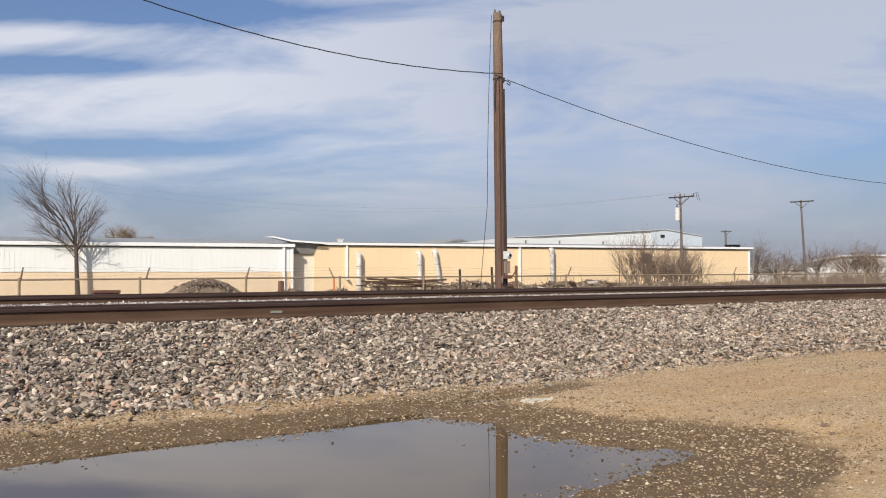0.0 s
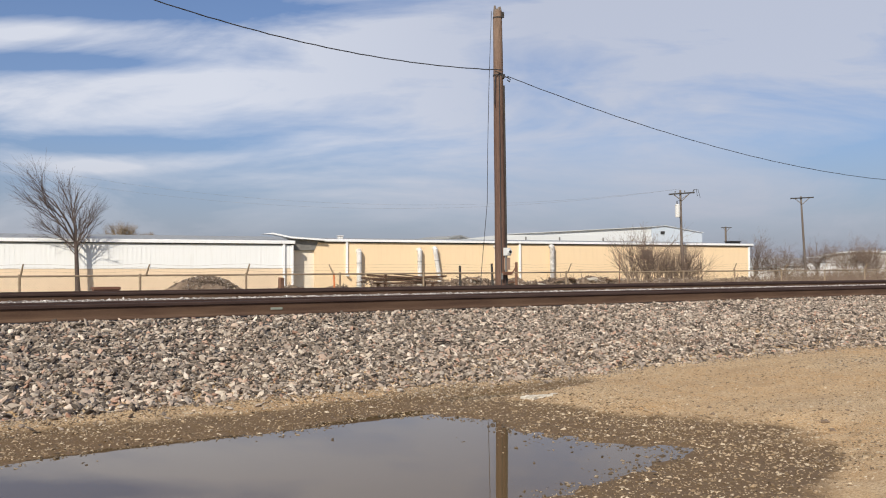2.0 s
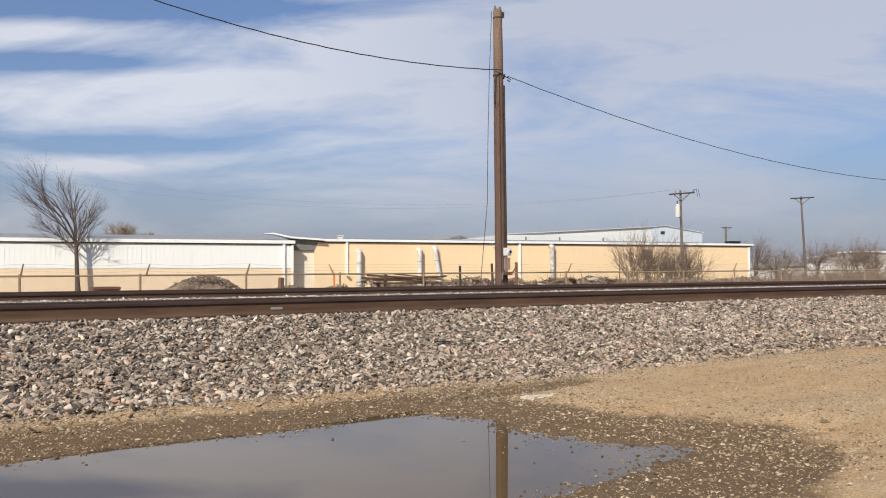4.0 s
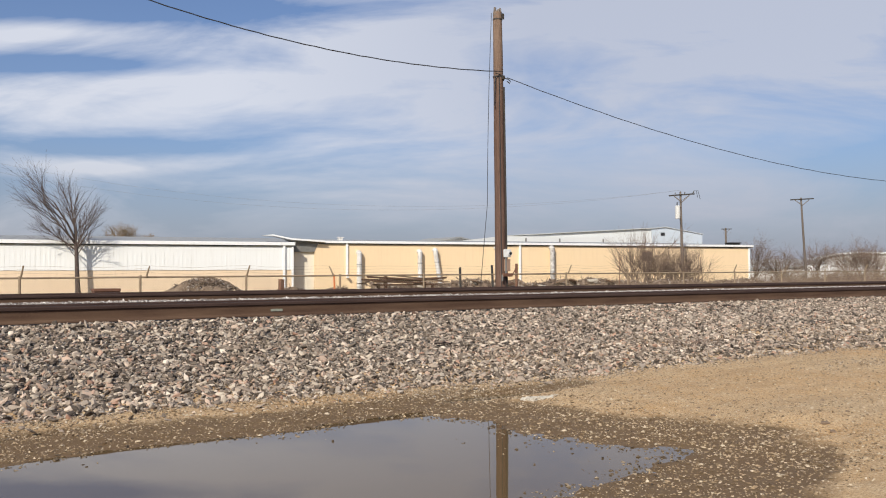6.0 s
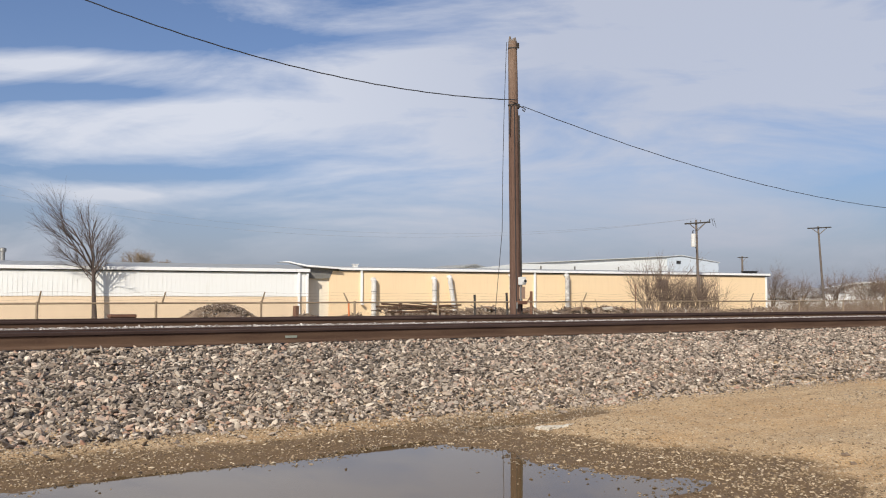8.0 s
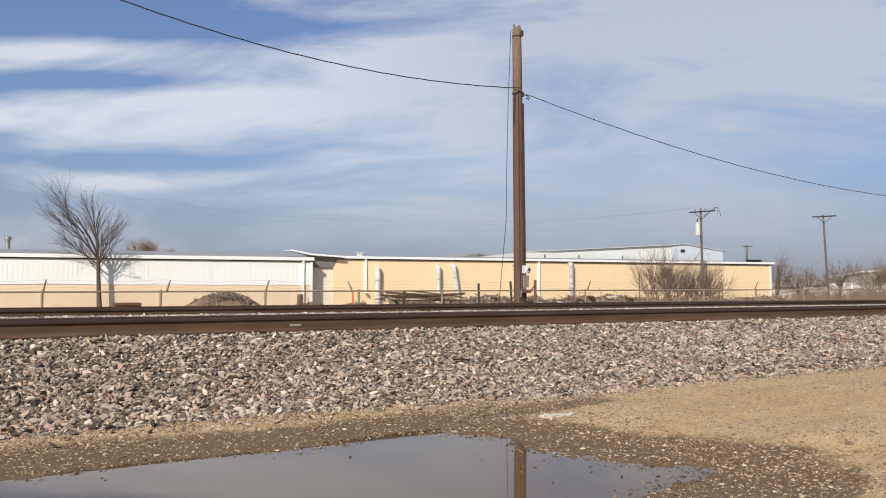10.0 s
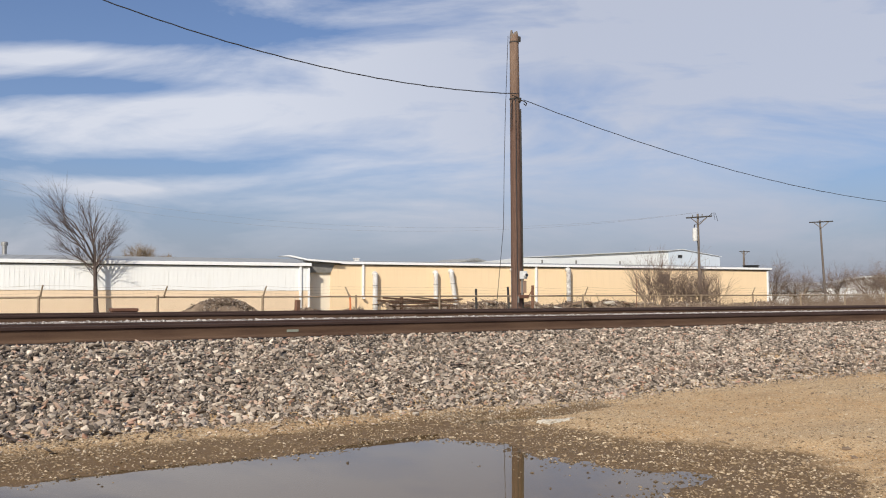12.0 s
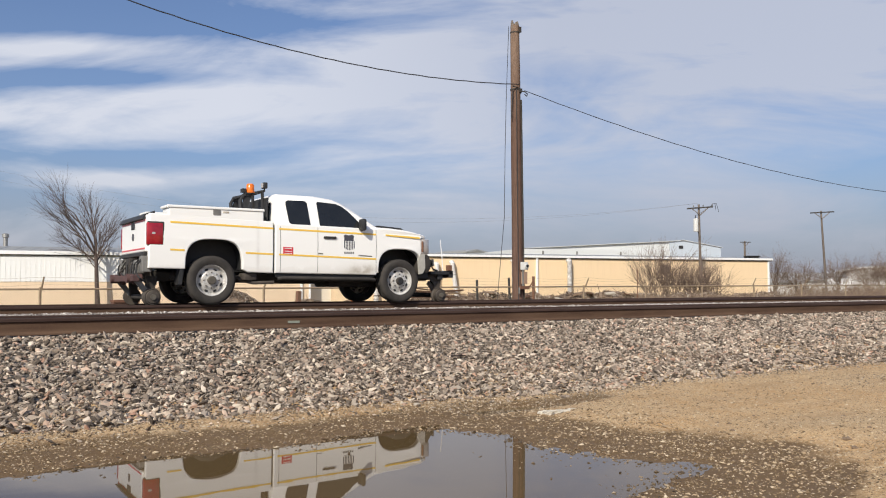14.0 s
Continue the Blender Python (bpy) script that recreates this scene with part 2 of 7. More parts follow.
M_GROUND = ground_material()
M_WATER = water_material()
M_RAIL = rail_material("rusted_rail_steel", (0.068, 0.039, 0.027), (0.128, 0.079, 0.051))
M_RAIL_HEAD = rail_material("dark_rail_steel", (0.041, 0.025, 0.021), (0.077, 0.050, 0.042))
M_BALLAST = island_stones("ballast_stone", [(0.0, (0.036, 0.029, 0.024)), (0.20, (0.099, 0.079, 0.063)), (0.36, (0.190, 0.152, 0.120)), (0.52, (0.400, 0.320, 0.25)),
                                            (0.70, (0.268, 0.228, 0.187)), (0.84, (0.62, 0.53, 0.42)), (0.92, (0.37, 0.213, 0.147)), (1.0, (0.82, 0.71, 0.575))], (0.39, 0.305, 0.22))
M_PALE_BALLAST = island_stones("pale_ballast_stone", [(0.0, (0.09, 0.075, 0.065)), (0.4, (0.24, 0.205, 0.18)), (0.75, (0.50, 0.455, 0.41)), (1.0, (0.80, 0.76, 0.71))], (0.45, 0.39, 0.34))
M_FINE = island_stones("fine_gravel", [(0.0, (0.09, 0.07, 0.05)), (0.4, (0.22, 0.17, 0.12)), (0.75, (0.36, 0.29, 0.21)), (1.0, (0.58, 0.50, 0.39))], (0.34, 0.26, 0.175))
M_PEBBLE = island_stones("pale_pebble", [(0.0, (0.09, 0.062, 0.038)), (0.35, (0.23, 0.16, 0.092)), (0.75, (0.40, 0.30, 0.19)), (1.0, (0.60, 0.50, 0.36))], (0.36, 0.265, 0.165))
M_WETSTONE = island_stones("wet_pebble", [(0.0, (0.06, 0.045, 0.032)), (0.6, (0.14, 0.105, 0.072)), (1.0, (0.34, 0.27, 0.19))], (0.14, 0.10, 0.07))
M_RUBBLE = island_stones("yard_rubble", [(0.0, (0.09, 0.063, 0.046)), (0.6, (0.22, 0.16, 0.12)), (0.85, (0.34, 0.27, 0.21)), (1.0, (0.55, 0.5, 0.43))], (0.21, 0.16, 0.12))
M_POLE = pole_material("creosote_pole", (0.105, 0.060, 0.045), (0.175, 0.108, 0.080), (0.28, 0.20, 0.145))
M_POLE_GREY = pole_material("weathered_pole", (0.13, 0.105, 0.088), (0.20, 0.165, 0.14), (0.25, 0.21, 0.175))
M_TAN = sheet_metal("tan_wall_paint", (0.80, 0.60, 0.375), (0.83, 0.635, 0.405), (0.63, 0.45, 0.27), 0.6)
M_WHITE_SHEET = sheet_metal("white_wall_sheet", (0.76, 0.76, 0.74), (0.81, 0.81, 0.79), (0.58, 0.55, 0.48), 0.5)
M_PEACH = sheet_metal("faded_peach_paint", (0.72, 0.555, 0.385), (0.77, 0.60, 0.42), (0.55, 0.40, 0.27), 0.6, 0.55)
# shed sheet with the gable's bluish shade mixed into its colour
M_SHED_SHADED = sheet_metal("shaded_shed_sheet", (0.50, 0.56, 0.62), (0.55, 0.60, 0.66), (0.42, 0.45, 0.48), 0.6)
M_EARTH = worn("dark_earth", (0.15, 0.108, 0.078), (0.29, 0.215, 0.152), 0.95, 0.0, 9, 60, 0.6, 0.1)
M_CREAM = sheet_metal("cream_wall_paint", (0.74, 0.66, 0.53), (0.78, 0.70, 0.57), (0.6, 0.5, 0.38), 0.6)
M_TRIM = sheet_metal("white_trim", (0.78, 0.78, 0.77), (0.84, 0.84, 0.83), (0.55, 0.5, 0.43), 0.5)
M_ROOF = sheet_metal("grey_roof_sheet", (0.27, 0.275, 0.27), (0.34, 0.34, 0.33), (0.2, 0.19, 0.17), 0.6)
M_FARWALL = sheet_metal("faded_wall_paint", (0.52, 0.50, 0.47), (0.60, 0.58, 0.55), (0.3, 0.28, 0.25), 0.7)
M_SHED = sheet_metal("pale_shed_sheet", (0.62, 0.64, 0.64), (0.68, 0.69, 0.69), (0.5, 0.5, 0.48), 0.5)
M_GALV = worn("galvanised_steel", (0.33, 0.32, 0.30), (0.46, 0.45, 0.42), 0.5, 0.7, 6, 80)
M_FENCE = worn("rusty_fence_steel", (0.24, 0.165, 0.105), (0.38, 0.30, 0.21), 0.7, 0.3, 5, 70)
M_SCRAP = worn("dark_scrap_timber", (0.050, 0.027, 0.018), (0.13, 0.068, 0.043), 0.9, 0.0, 4, 50, 0.5, 0.2, (1, 6, 6))
M_RUST = worn("flaking_rust", (0.11, 0.05, 0.032), (0.20, 0.095, 0.055), 0.9, 0.0, 4, 50, 0.5)
M_BARK = worn("grey_bark", (0.062, 0.046, 0.041), (0.115, 0.088, 0.076), 0.95, 0.0, 6, 40, 0.6, 0.2)
M_TWIG = worn("bare_twigs", (0.112, 0.079, 0.061), (0.22, 0.163, 0.128), 0.95, 0.0, 3, 40, 0.0, 0.2)
M_DRYLEAF = worn("dry_leaf", (0.16, 0.115, 0.075), (0.25, 0.19, 0.12), 0.95, 0.0, 1, 20, 0.0, 0.2)
M_STRAW = worn("dry_grass", (0.15, 0.108, 0.075), (0.30, 0.23, 0.155), 0.95, 0.0, 2, 20, 0.0, 0.2)
M_PLANK = worn("weathered_plank", (0.13, 0.085, 0.058), (0.25, 0.175, 0.12), 0.9, 0.0, 3, 50, 0.4, 0.2, (1, 8, 8))
M_BOARD = worn("bare_board", (0.30, 0.19, 0.135), (0.42, 0.28, 0.20), 0.85, 0.0, 4, 50, 0.3, 0.2, (8, 8, 1))
M_CABLE = worn("black_cable", (0.02, 0.02, 0.022), (0.035, 0.035, 0.036), 0.6, 0.0, 5, 60, 0.0)
M_PLASTIC = worn("grey_meter_box", (0.58, 0.58, 0.56), (0.68, 0.67, 0.64), 0.5, 0.0, 5, 60, 0.1)
M_PIPE = worn("flaking_white_pipe", (0.46, 0.43, 0.39), (0.80, 0.79, 0.77), 0.5, 0.0, 5, 24, 0.3, 0.5, (1, 1, 0.35))
M_PEEL = worn("peeling_wrap", (0.78, 0.77, 0.74), (0.20, 0.17, 0.15), 0.7, 0.0, 5, 12, 0.4)
M_CONCRETE = worn("pale_concrete", (0.36, 0.31, 0.24), (0.66, 0.60, 0.50), 0.9, 0.0, 14, 70, 0.5, 0.2)
M_PAINT = truck_paint()
M_GLASS = glass_dark()
M_BLACK = worn("black_plastic", (0.016, 0.016, 0.017), (0.03, 0.03, 0.031), 0.6, 0.0, 5, 90, 0.15)
M_RUBBER = worn("tyre_rubber", (0.022, 0.020, 0.018), (0.055, 0.047, 0.040), 0.85, 0.0, 6, 90, 0.2)
M_STEELRIM = worn("painted_steel_rim", (0.26, 0.235, 0.205), (0.86, 0.85, 0.82), 0.36, 0.15, 8, 40, 0.1)
M_HUB = worn("greasy_hub", (0.09, 0.08, 0.065), (0.16, 0.14, 0.11), 0.6, 0.3, 9, 70, 0.2)
M_CHASSIS = worn("dirty_chassis", (0.03, 0.027, 0.025), (0.07, 0.06, 0.05), 0.8, 0.2, 5, 70, 0.3)
M_CLAD = worn("dusty_cladding", (0.34, 0.32, 0.28), (0.50, 0.48, 0.43), 0.6, 0.0, 6, 60, 0.2)
M_VERDIGRIS = worn("greenish_bond_metal", (0.20, 0.22, 0.17), (0.36, 0.38, 0.31), 0.6, 0.2, 12, 70, 0.2)
M_GREYSTEEL = worn("grey_painted_steel", (0.15, 0.145, 0.135), (0.26, 0.25, 0.23), 0.6, 0.3, 6, 70, 0.2)
M_GEAR = worn("dirty_gear_steel", (0.035, 0.029, 0.025), (0.10, 0.082, 0.066), 0.75, 0.1, 7, 70, 0.3)
M_REDSTEEL = worn("dull_red_steel", (0.055, 0.028, 0.027), (0.12, 0.062, 0.056), 0.8, 0.0, 6, 70, 0.3)
M_YELLOW = worn("yellow_stripe", (0.84, 0.53, 0.06), (0.90, 0.60, 0.11), 0.4, 0.0, 4, 60, 0.0)
M_REDSTRIPE = worn("red_reflector", (0.58, 0.035, 0.05), (0.66, 0.05, 0.065), 0.35, 0.0, 4, 60, 0.0)
M_LENS = worn("red_lamp_lens", (0.20, 0.005, 0.012), (0.44, 0.012, 0.022), 0.12, 0.0, 7, 60, 0.0, 0.6, coat=0.5)
M_CLEAR = worn("clear_lamp_lens", (0.45, 0.40, 0.36), (0.62, 0.58, 0.54), 0.1, 0.2, 8, 40, 0.0, 0.7, coat=0.5)
M_AMBER = amber()
M_DECAL = worn("dark_decal", (0.05, 0.05, 0.065), (0.075, 0.075, 0.09), 0.5, 0.0, 5, 60, 0.0)
M_CHROME = worn("dull_chrome", (0.42, 0.43, 0.44), (0.55, 0.55, 0.56), 0.25, 0.9, 6, 60, 0.05)
M_ORANGE = worn("orange_marker", (0.70, 0.20, 0.05), (0.62, 0.15, 0.04), 0.7, 0.0, 5, 60, 0.1)

# ---------------------------------------------------------------- mesh helpers


def mesh_object(name, bm, mat, parent=None, smooth=False, crease=38):
    me = bpy.data.meshes.new(name)
    bm.normal_update()
    bm.to_mesh(me)
    bm.free()
    me.materials.append(mat)
    if smooth:
        for p in me.polygons:
            p.use_smooth = True
        me.set_sharp_from_angle(angle=radians(crease))
    ob = new(name, me)
    ob.parent = parent
    return ob


def part(name, bm, mat, parent, label="", smooth=False, crease=38):
    ob = mesh_object(name, bm, mat, parent, smooth, crease)
    return tagged(ob, label) if label else ob


def thing(name, at=(0, 0, 0), turn=0, label="", category="", group="", kind=""):
    ob = new(name)
    ob.empty_display_size = 0.2
    ob.matrix_basis = pose(*at, 0, 0, turn)
    return tagged(ob, label, category, group, kind)


def box(bm, lo, hi, bevel=0.0, m=None):
    lo, hi = Vector(lo), Vector(hi)
    mid, size = (lo + hi) / 2, hi - lo
    r = bmesh.ops.create_cube(bm, size=1.0, matrix=(m or Matrix()) @ Matrix.Translation(mid) @ Matrix.Diagonal((*size, 1)))
    if bevel:
        es = list({e for v in r["verts"] for e in v.link_edges})
        bmesh.ops.bevel(bm, geom=es, offset=bevel, segments=2, affect="EDGES", profile=0.5)
    return bm


def rod(bm, p0, p1, r0, r1=None, n=10, caps=True):
    p0, p1 = Vector(p0), Vector(p1)
    d = p1 - p0
    m = Matrix.Translation((p0 + p1) / 2) @ d.to_track_quat("Z", "Y").to_matrix().to_4x4()
    bmesh.ops.create_cone(bm, cap_ends=caps, segments=n, radius1=r0, radius2=r0 if r1 is None else r1, depth=d.length, matrix=m)
    return bm


def tube(bm, pts, radii, n=6):
    """A round tube through points."""
    pts = [Vector(p) for p in pts]
    if not hasattr(radii, "__len__"):
        radii = [radii] * len(pts)
    rings = []
    for i, p in enumerate(pts):
        d = (pts[min(i + 1, len(pts) - 1)] - pts[max(i - 1, 0)]).normalized()
        a = d.orthogonal().normalized() if i == 0 else (a - d * a.dot(d)).normalized()
        b = d.cross(a)
        rings.append([bm.verts.new(p + (a * math.cos(2 * math.pi * k / n) + b * math.sin(2 * math.pi * k / n)) * radii[i]) for k in range(n)])
    for r, s in zip(rings, rings[1:]):
        for k in range(n):
            bm.faces.new((r[k], r[(k + 1) % n], s[(k + 1) % n], s[k]))
    bm.faces.new(rings[0][::-1])
    bm.faces.new(rings[-1])
    return bm


def prism(bm, outline, y0, y1):
    """Extrudes an outline in x and z from y0 to y1."""
    a = [bm.verts.new((x, y0, z)) for x, z in outline]
    b = [bm.verts.new((x, y1, z)) for x, z in outline]
    bm.faces.new(a)
    bm.faces.new(b[::-1])
    k = len(a)
    for i in range(k):
        bm.faces.new((a[i], b[i], b[(i + 1) % k], a[(i + 1) % k]))
    bmesh.ops.recalc_face_normals(bm, faces=bm.faces[:])
    return bm


def lathe(bm, profile, n=36, m=None):
    """Turns (radius, along) pairs round the y axis."""
    rings = []
    for r, y in profile:
        rings.append([bm.verts.new((r * math.cos(2 * math.pi * k / n), y, r * math.sin(2 * math.pi * k / n))) for k in range(n)])
    for r, s in zip(rings, rings[1:]):
        for k in range(n):
            bm.faces.new((r[k], r[(k + 1) % n], s[(k + 1) % n], s[k]))
    if profile[0][0] < 0.2:
        bm.faces.new(rings[0])
    if profile[-1][0] < 0.2:
        bm.faces.new(rings[-1][::-1])
    bmesh.ops.recalc_face_normals(bm, faces=bm.faces[:])
    if m is not None:
        bmesh.ops.transform(bm, matrix=m, verts=bm.verts[:])
    return bm


def smooth_step(a, b, v):
    t = np.clip((np.asarray(v, float) - a) / (b - a), 0, 1)
    return t * t * (3 - 2 * t)


def wave(x, y, s):
    """Cheap rolling noise from a few sines, -1 to 1."""
    return (np.sin(1.7 * x * s + 0.9 * y * s + 1.3) + np.sin(-1.1 * x * s + 2.3 * y * s + 4.1) + np.sin(2.9 * x * s + 0.4 * y * s + 2.2)
            + np.sin(0.6 * x * s - 3.1 * y * s + 0.7)) / 4

# ---------------------------------------------------------------- the ground, the tracks and the puddle
RAIL_TOP = 0.836
# rails of the two tracks: y, height of the running surface
TRACKS = ((10.00, RAIL_TOP), (11.51, 0.818), (13.95, 0.882), (15.46, 0.882))
YARD = -0.35


def puddle_depth(x, y):
    """Signed distance into the puddle, positive in the water."""
    x, y = 1.017 * x, 1.017 * y
    right = 4.08 + 0.50 * np.exp(-((y - 3.72) / 0.30) ** 2) - 0.25 * smooth_step(5.2, 6.0, y) + 0.10 * np.sin(5.0 * y)
    near = 3.36 + 0.13 * (x - 3.0) - 0.30 * smooth_step(2.4, 0.0, x)
    far = 5.95 + 0.05 * np.sin(2.1 * x) + 0.03 * np.sin(6.3 * x + 1)
    return np.minimum(np.minimum(far - y, (right - x) * 0.9), y - near)


def toe_line(x):
    """Where the foot of the ballast bank lies, as y for each x."""
    return (7.15 - 0.17 * smooth_step(3.0, 5.0, x) - 0.42 * smooth_step(5.0, 8.5, x) - 0.50 * smooth_step(9.0, 14.0, x)
            + 0.10 * wave(x, 0, 0.9) + 0.05 * wave(x, 0, 3.1))


def ground_height(x, y):
    x, y = np.asarray(x, float), np.asarray(y, float)
    d = puddle_depth(x, y) + 0.05 * wave(x, y, 2.6) + 0.03 * wave(x, y, 6.1) + 0.025 * wave(x, y, 15.0) + 0.03 * wave(x, y, 22.0)
    z = np.where(d > 0, -0.06 * d, -0.046 * d)
    z = np.minimum(np.maximum(z, -0.10), 0.055 + 0.025 * smooth_step(6.0, 9.0, x) + 0.05 * smooth_step(2.4, 1.2, y))
    # dry tongue of sand and the higher ground of the road
    z += 0.030 * smooth_step(4.45, 5.1, x) * smooth_step(4.4, 5.0, y) * smooth_step(0.25, -0.20, y - 5.30 - 0.66 * (x - 4.47))
    z -= 0.060 * smooth_step(3.9, 5.0, x) * smooth_step(6.6, 5.8, x) * np.exp(-((y - 6.32) / 0.22) ** 2)
    z += 0.025 * smooth_step(6.0, 11.0, x) * smooth_step(2.0, 5.0, y)
    z += 0.016 * smooth_step(4.2, 3.0, x) * np.exp(-((y - 6.88) / 0.24) ** 2)
    rim = x - 4.65 - 1.45 * (np.clip(y, 1.5, 3.35) - 2.78)
    z += 0.05 * smooth_step(-0.1, 0.45, rim) * smooth_step(4.3, 3.7, y) * smooth_step(0.6, 2.2, y)
    z += 0.007 * wave(0.45 * x, y, 2.6) * smooth_step(5.5, 7.0, x)
    z += 0.010 * wave(x, y, 1.3) + 0.005 * wave(x, y, 9.0)
    # ballast bank
    toe = toe_line(x)
    up = np.interp(y, [-1e4, 0, 9.60, 10.05, 10.7, 11.3, 11.65, 12.60, 13.8, 14.1, 14.7, 15.6, 16.4, 18.6, 1e4],
                   [0, 0, 0.61, 0.635, 0.675, 0.675, 0.715, 0.765, 0.768, 0.73, 0.745, 0.73, 0.69, YARD, YARD])
    ramp = 0.595 * np.clip((y - toe) / (9.60 - toe), 0, 1)
    near = np.where(y < 9.60, np.maximum(ramp, 0) + z * np.clip((9.6 - y) / 1.6, 0, 1), up)
    beyond = near + np.where(y > 18.6, 0.05 * wave(x, y, 0.35), 0) + np.where(y > 18.6, 0.02 * wave(x, y, 1.9), 0)
    # level sand again well to the near side
    return np.where(y < -3, np.interp(y, [-60, -3], [0.05, 0]) + beyond * np.clip((y + 40) / 37, 0, 1), beyond)


def spread(lo, hi, step, far, grow=1.28):
    core = list(np.arange(lo, hi + step / 2, step))
    a, s = [], step
    v = lo
    while v > -far:
        s *= grow
        v -= s
        a.append(v)
    b, s, v = [], step, hi
    while v < far:
        s *= grow
        v += s
        b.append(v)
    return np.array(a[::-1] + core + b)


def raw_mesh(name, verts, faces, mat, smooth=False):
    me = bpy.data.meshes.new(name)
    verts = np.asarray(verts, np.float32)
    faces = np.asarray(faces, np.int32)
    k = faces.shape[1]
    me.vertices.add(len(verts))
    me.vertices.foreach_set("co", verts.ravel())
    me.loops.add(faces.size)
    me.loops.foreach_set("vertex_index", faces.ravel())
    me.polygons.add(len(faces))
    me.polygons.foreach_set("loop_start", np.arange(0, faces.size, k, dtype=np.int32))
    me.polygons.foreach_set("use_smooth", np.full(len(faces), smooth))
    me.update(calc_edges=True)
    me.validate()
    me.materials.append(mat)
    return new(name, me)


def build_ground():
    xs = spread(-1.0, 15.0, 0.05, 2500)
    ys = spread(1.8, 9.5, 0.05, 2500)
    ys = np.unique(np.concatenate([ys[(ys < 9.5) | (ys > 24)], np.arange(9.5, 24.0, 0.25)]))
    gx, gy = np.meshgrid(xs, ys)
    v = np.stack([gx.ravel(), gy.ravel(), ground_height(gx, gy).ravel()], 1)
    i = (np.arange(len(ys) - 1)[:, None] * len(xs) + np.arange(len(xs) - 1)[None]).ravel()
    f = np.stack([i, i + 1, i + 1 + len(xs), i + len(xs)], 1)
    ob = raw_mesh("ground", v, f, M_GROUND, True)
    tagged(ob, "tan gravelly sand with a stone bank under the tracks", "ground", kind="structure")


build_ground()

bm = bmesh.new()
bmesh.ops.create_grid(bm, x_segments=8, y_segments=8, size=0.5, matrix=Matrix.Translation((-3.0, 4.6, 0)) @ Matrix.Diagonal((17, 5.6, 1, 1)))
tagged(mesh_object("puddle_water", bm, M_WATER), "shallow still brown puddle mirroring the sky", "puddle", kind="structure")

ICO = bmesh.new()
bmesh.ops.create_icosphere(ICO, subdivisions=1, radius=1.0)
ICO_V = np.array([v.co[:] for v in ICO.verts])
ICO_F = np.array([[v.index for v in f.verts] for f in ICO.faces])
ICO.free()
OCT_V = np.array([(1, 0.3, 0), (0.2, 1, 0.1), (-1, 0.2, 0), (-0.2, -1, 0), (0.1, 0.2, 1), (0, 0, -1)], float)
OCT_F = np.array([(0, 1, 4), (1, 2, 4), (2, 3, 4), (3, 0, 4), (1, 0, 5), (2, 1, 5), (3, 2, 5), (0, 3, 5)])
RNG = np.random.default_rng(7)


def stones(name, pts, sizes, mat, flat=0.54, rough=0.42, sink=0.25, tilt=0.75, form=0, long=1.35):
    """Angular stones at the points, joined into one mesh."""
    n = len(pts)
    fv, ff = ((ICO_V, ICO_F), (OCT_V, OCT_F))[form]
    base = fv[None] * (1 + RNG.uniform(-rough, rough, (n, len(fv), 1)))
    # broken faces: each stone is cut by a few random planes
    for _ in range(3):
        c = RNG.normal(0, 1, (n, 1, 3))
        c /= np.linalg.norm(c, axis=2, keepdims=True)
        over = (base * c).sum(2, keepdims=True) - RNG.uniform(0.35, 0.75, (n, 1, 1))
        base = base - np.maximum(over, 0) * c
    base *= 1.12
    sc = np.stack([RNG.uniform(0.75, long, n), RNG.uniform(0.55, 1.0, n), RNG.uniform(flat * 0.7, flat * 1.3, n)], 1) * sizes[:, None]
    v = base * sc[:, None]
    a, b, c = RNG.uniform(0, 6.283, n), RNG.normal(0, tilt, n), RNG.normal(0, tilt, n)
    ca, sa, cb, sb, cc, sc2 = np.cos(a), np.sin(a), np.cos(b), np.sin(b), np.cos(c), np.sin(c)
    y1 = v[..., 1] * cb[:, None] - v[..., 2] * sb[:, None]
    z1 = v[..., 1] * sb[:, None] + v[..., 2] * cb[:, None]
    x2 = v[..., 0] * cc[:, None] + z1 * sc2[:, None]
    z2 = -v[..., 0] * sc2[:, None] + z1 * cc[:, None]
    x3 = x2 * ca[:, None] - y1 * sa[:, None]
    y3 = x2 * sa[:, None] + y1 * ca[:, None]
    w = np.stack([x3, y3, z2], -1) + pts[:, None]
    w[..., 2] += (sizes * flat * sink)[:, None]
    f = (ff[None] + len(fv) * np.arange(n)[:, None, None]).reshape(-1, 3)
    return raw_mesh(name, w.reshape(-1, 3), f, mat)


def scatter(n, x0, x1, y0, y1):
    x, y = RNG.uniform(x0, x1, n), RNG.uniform(y0, y1, n)
    return np.stack([x, y, ground_height(x, y)], 1)


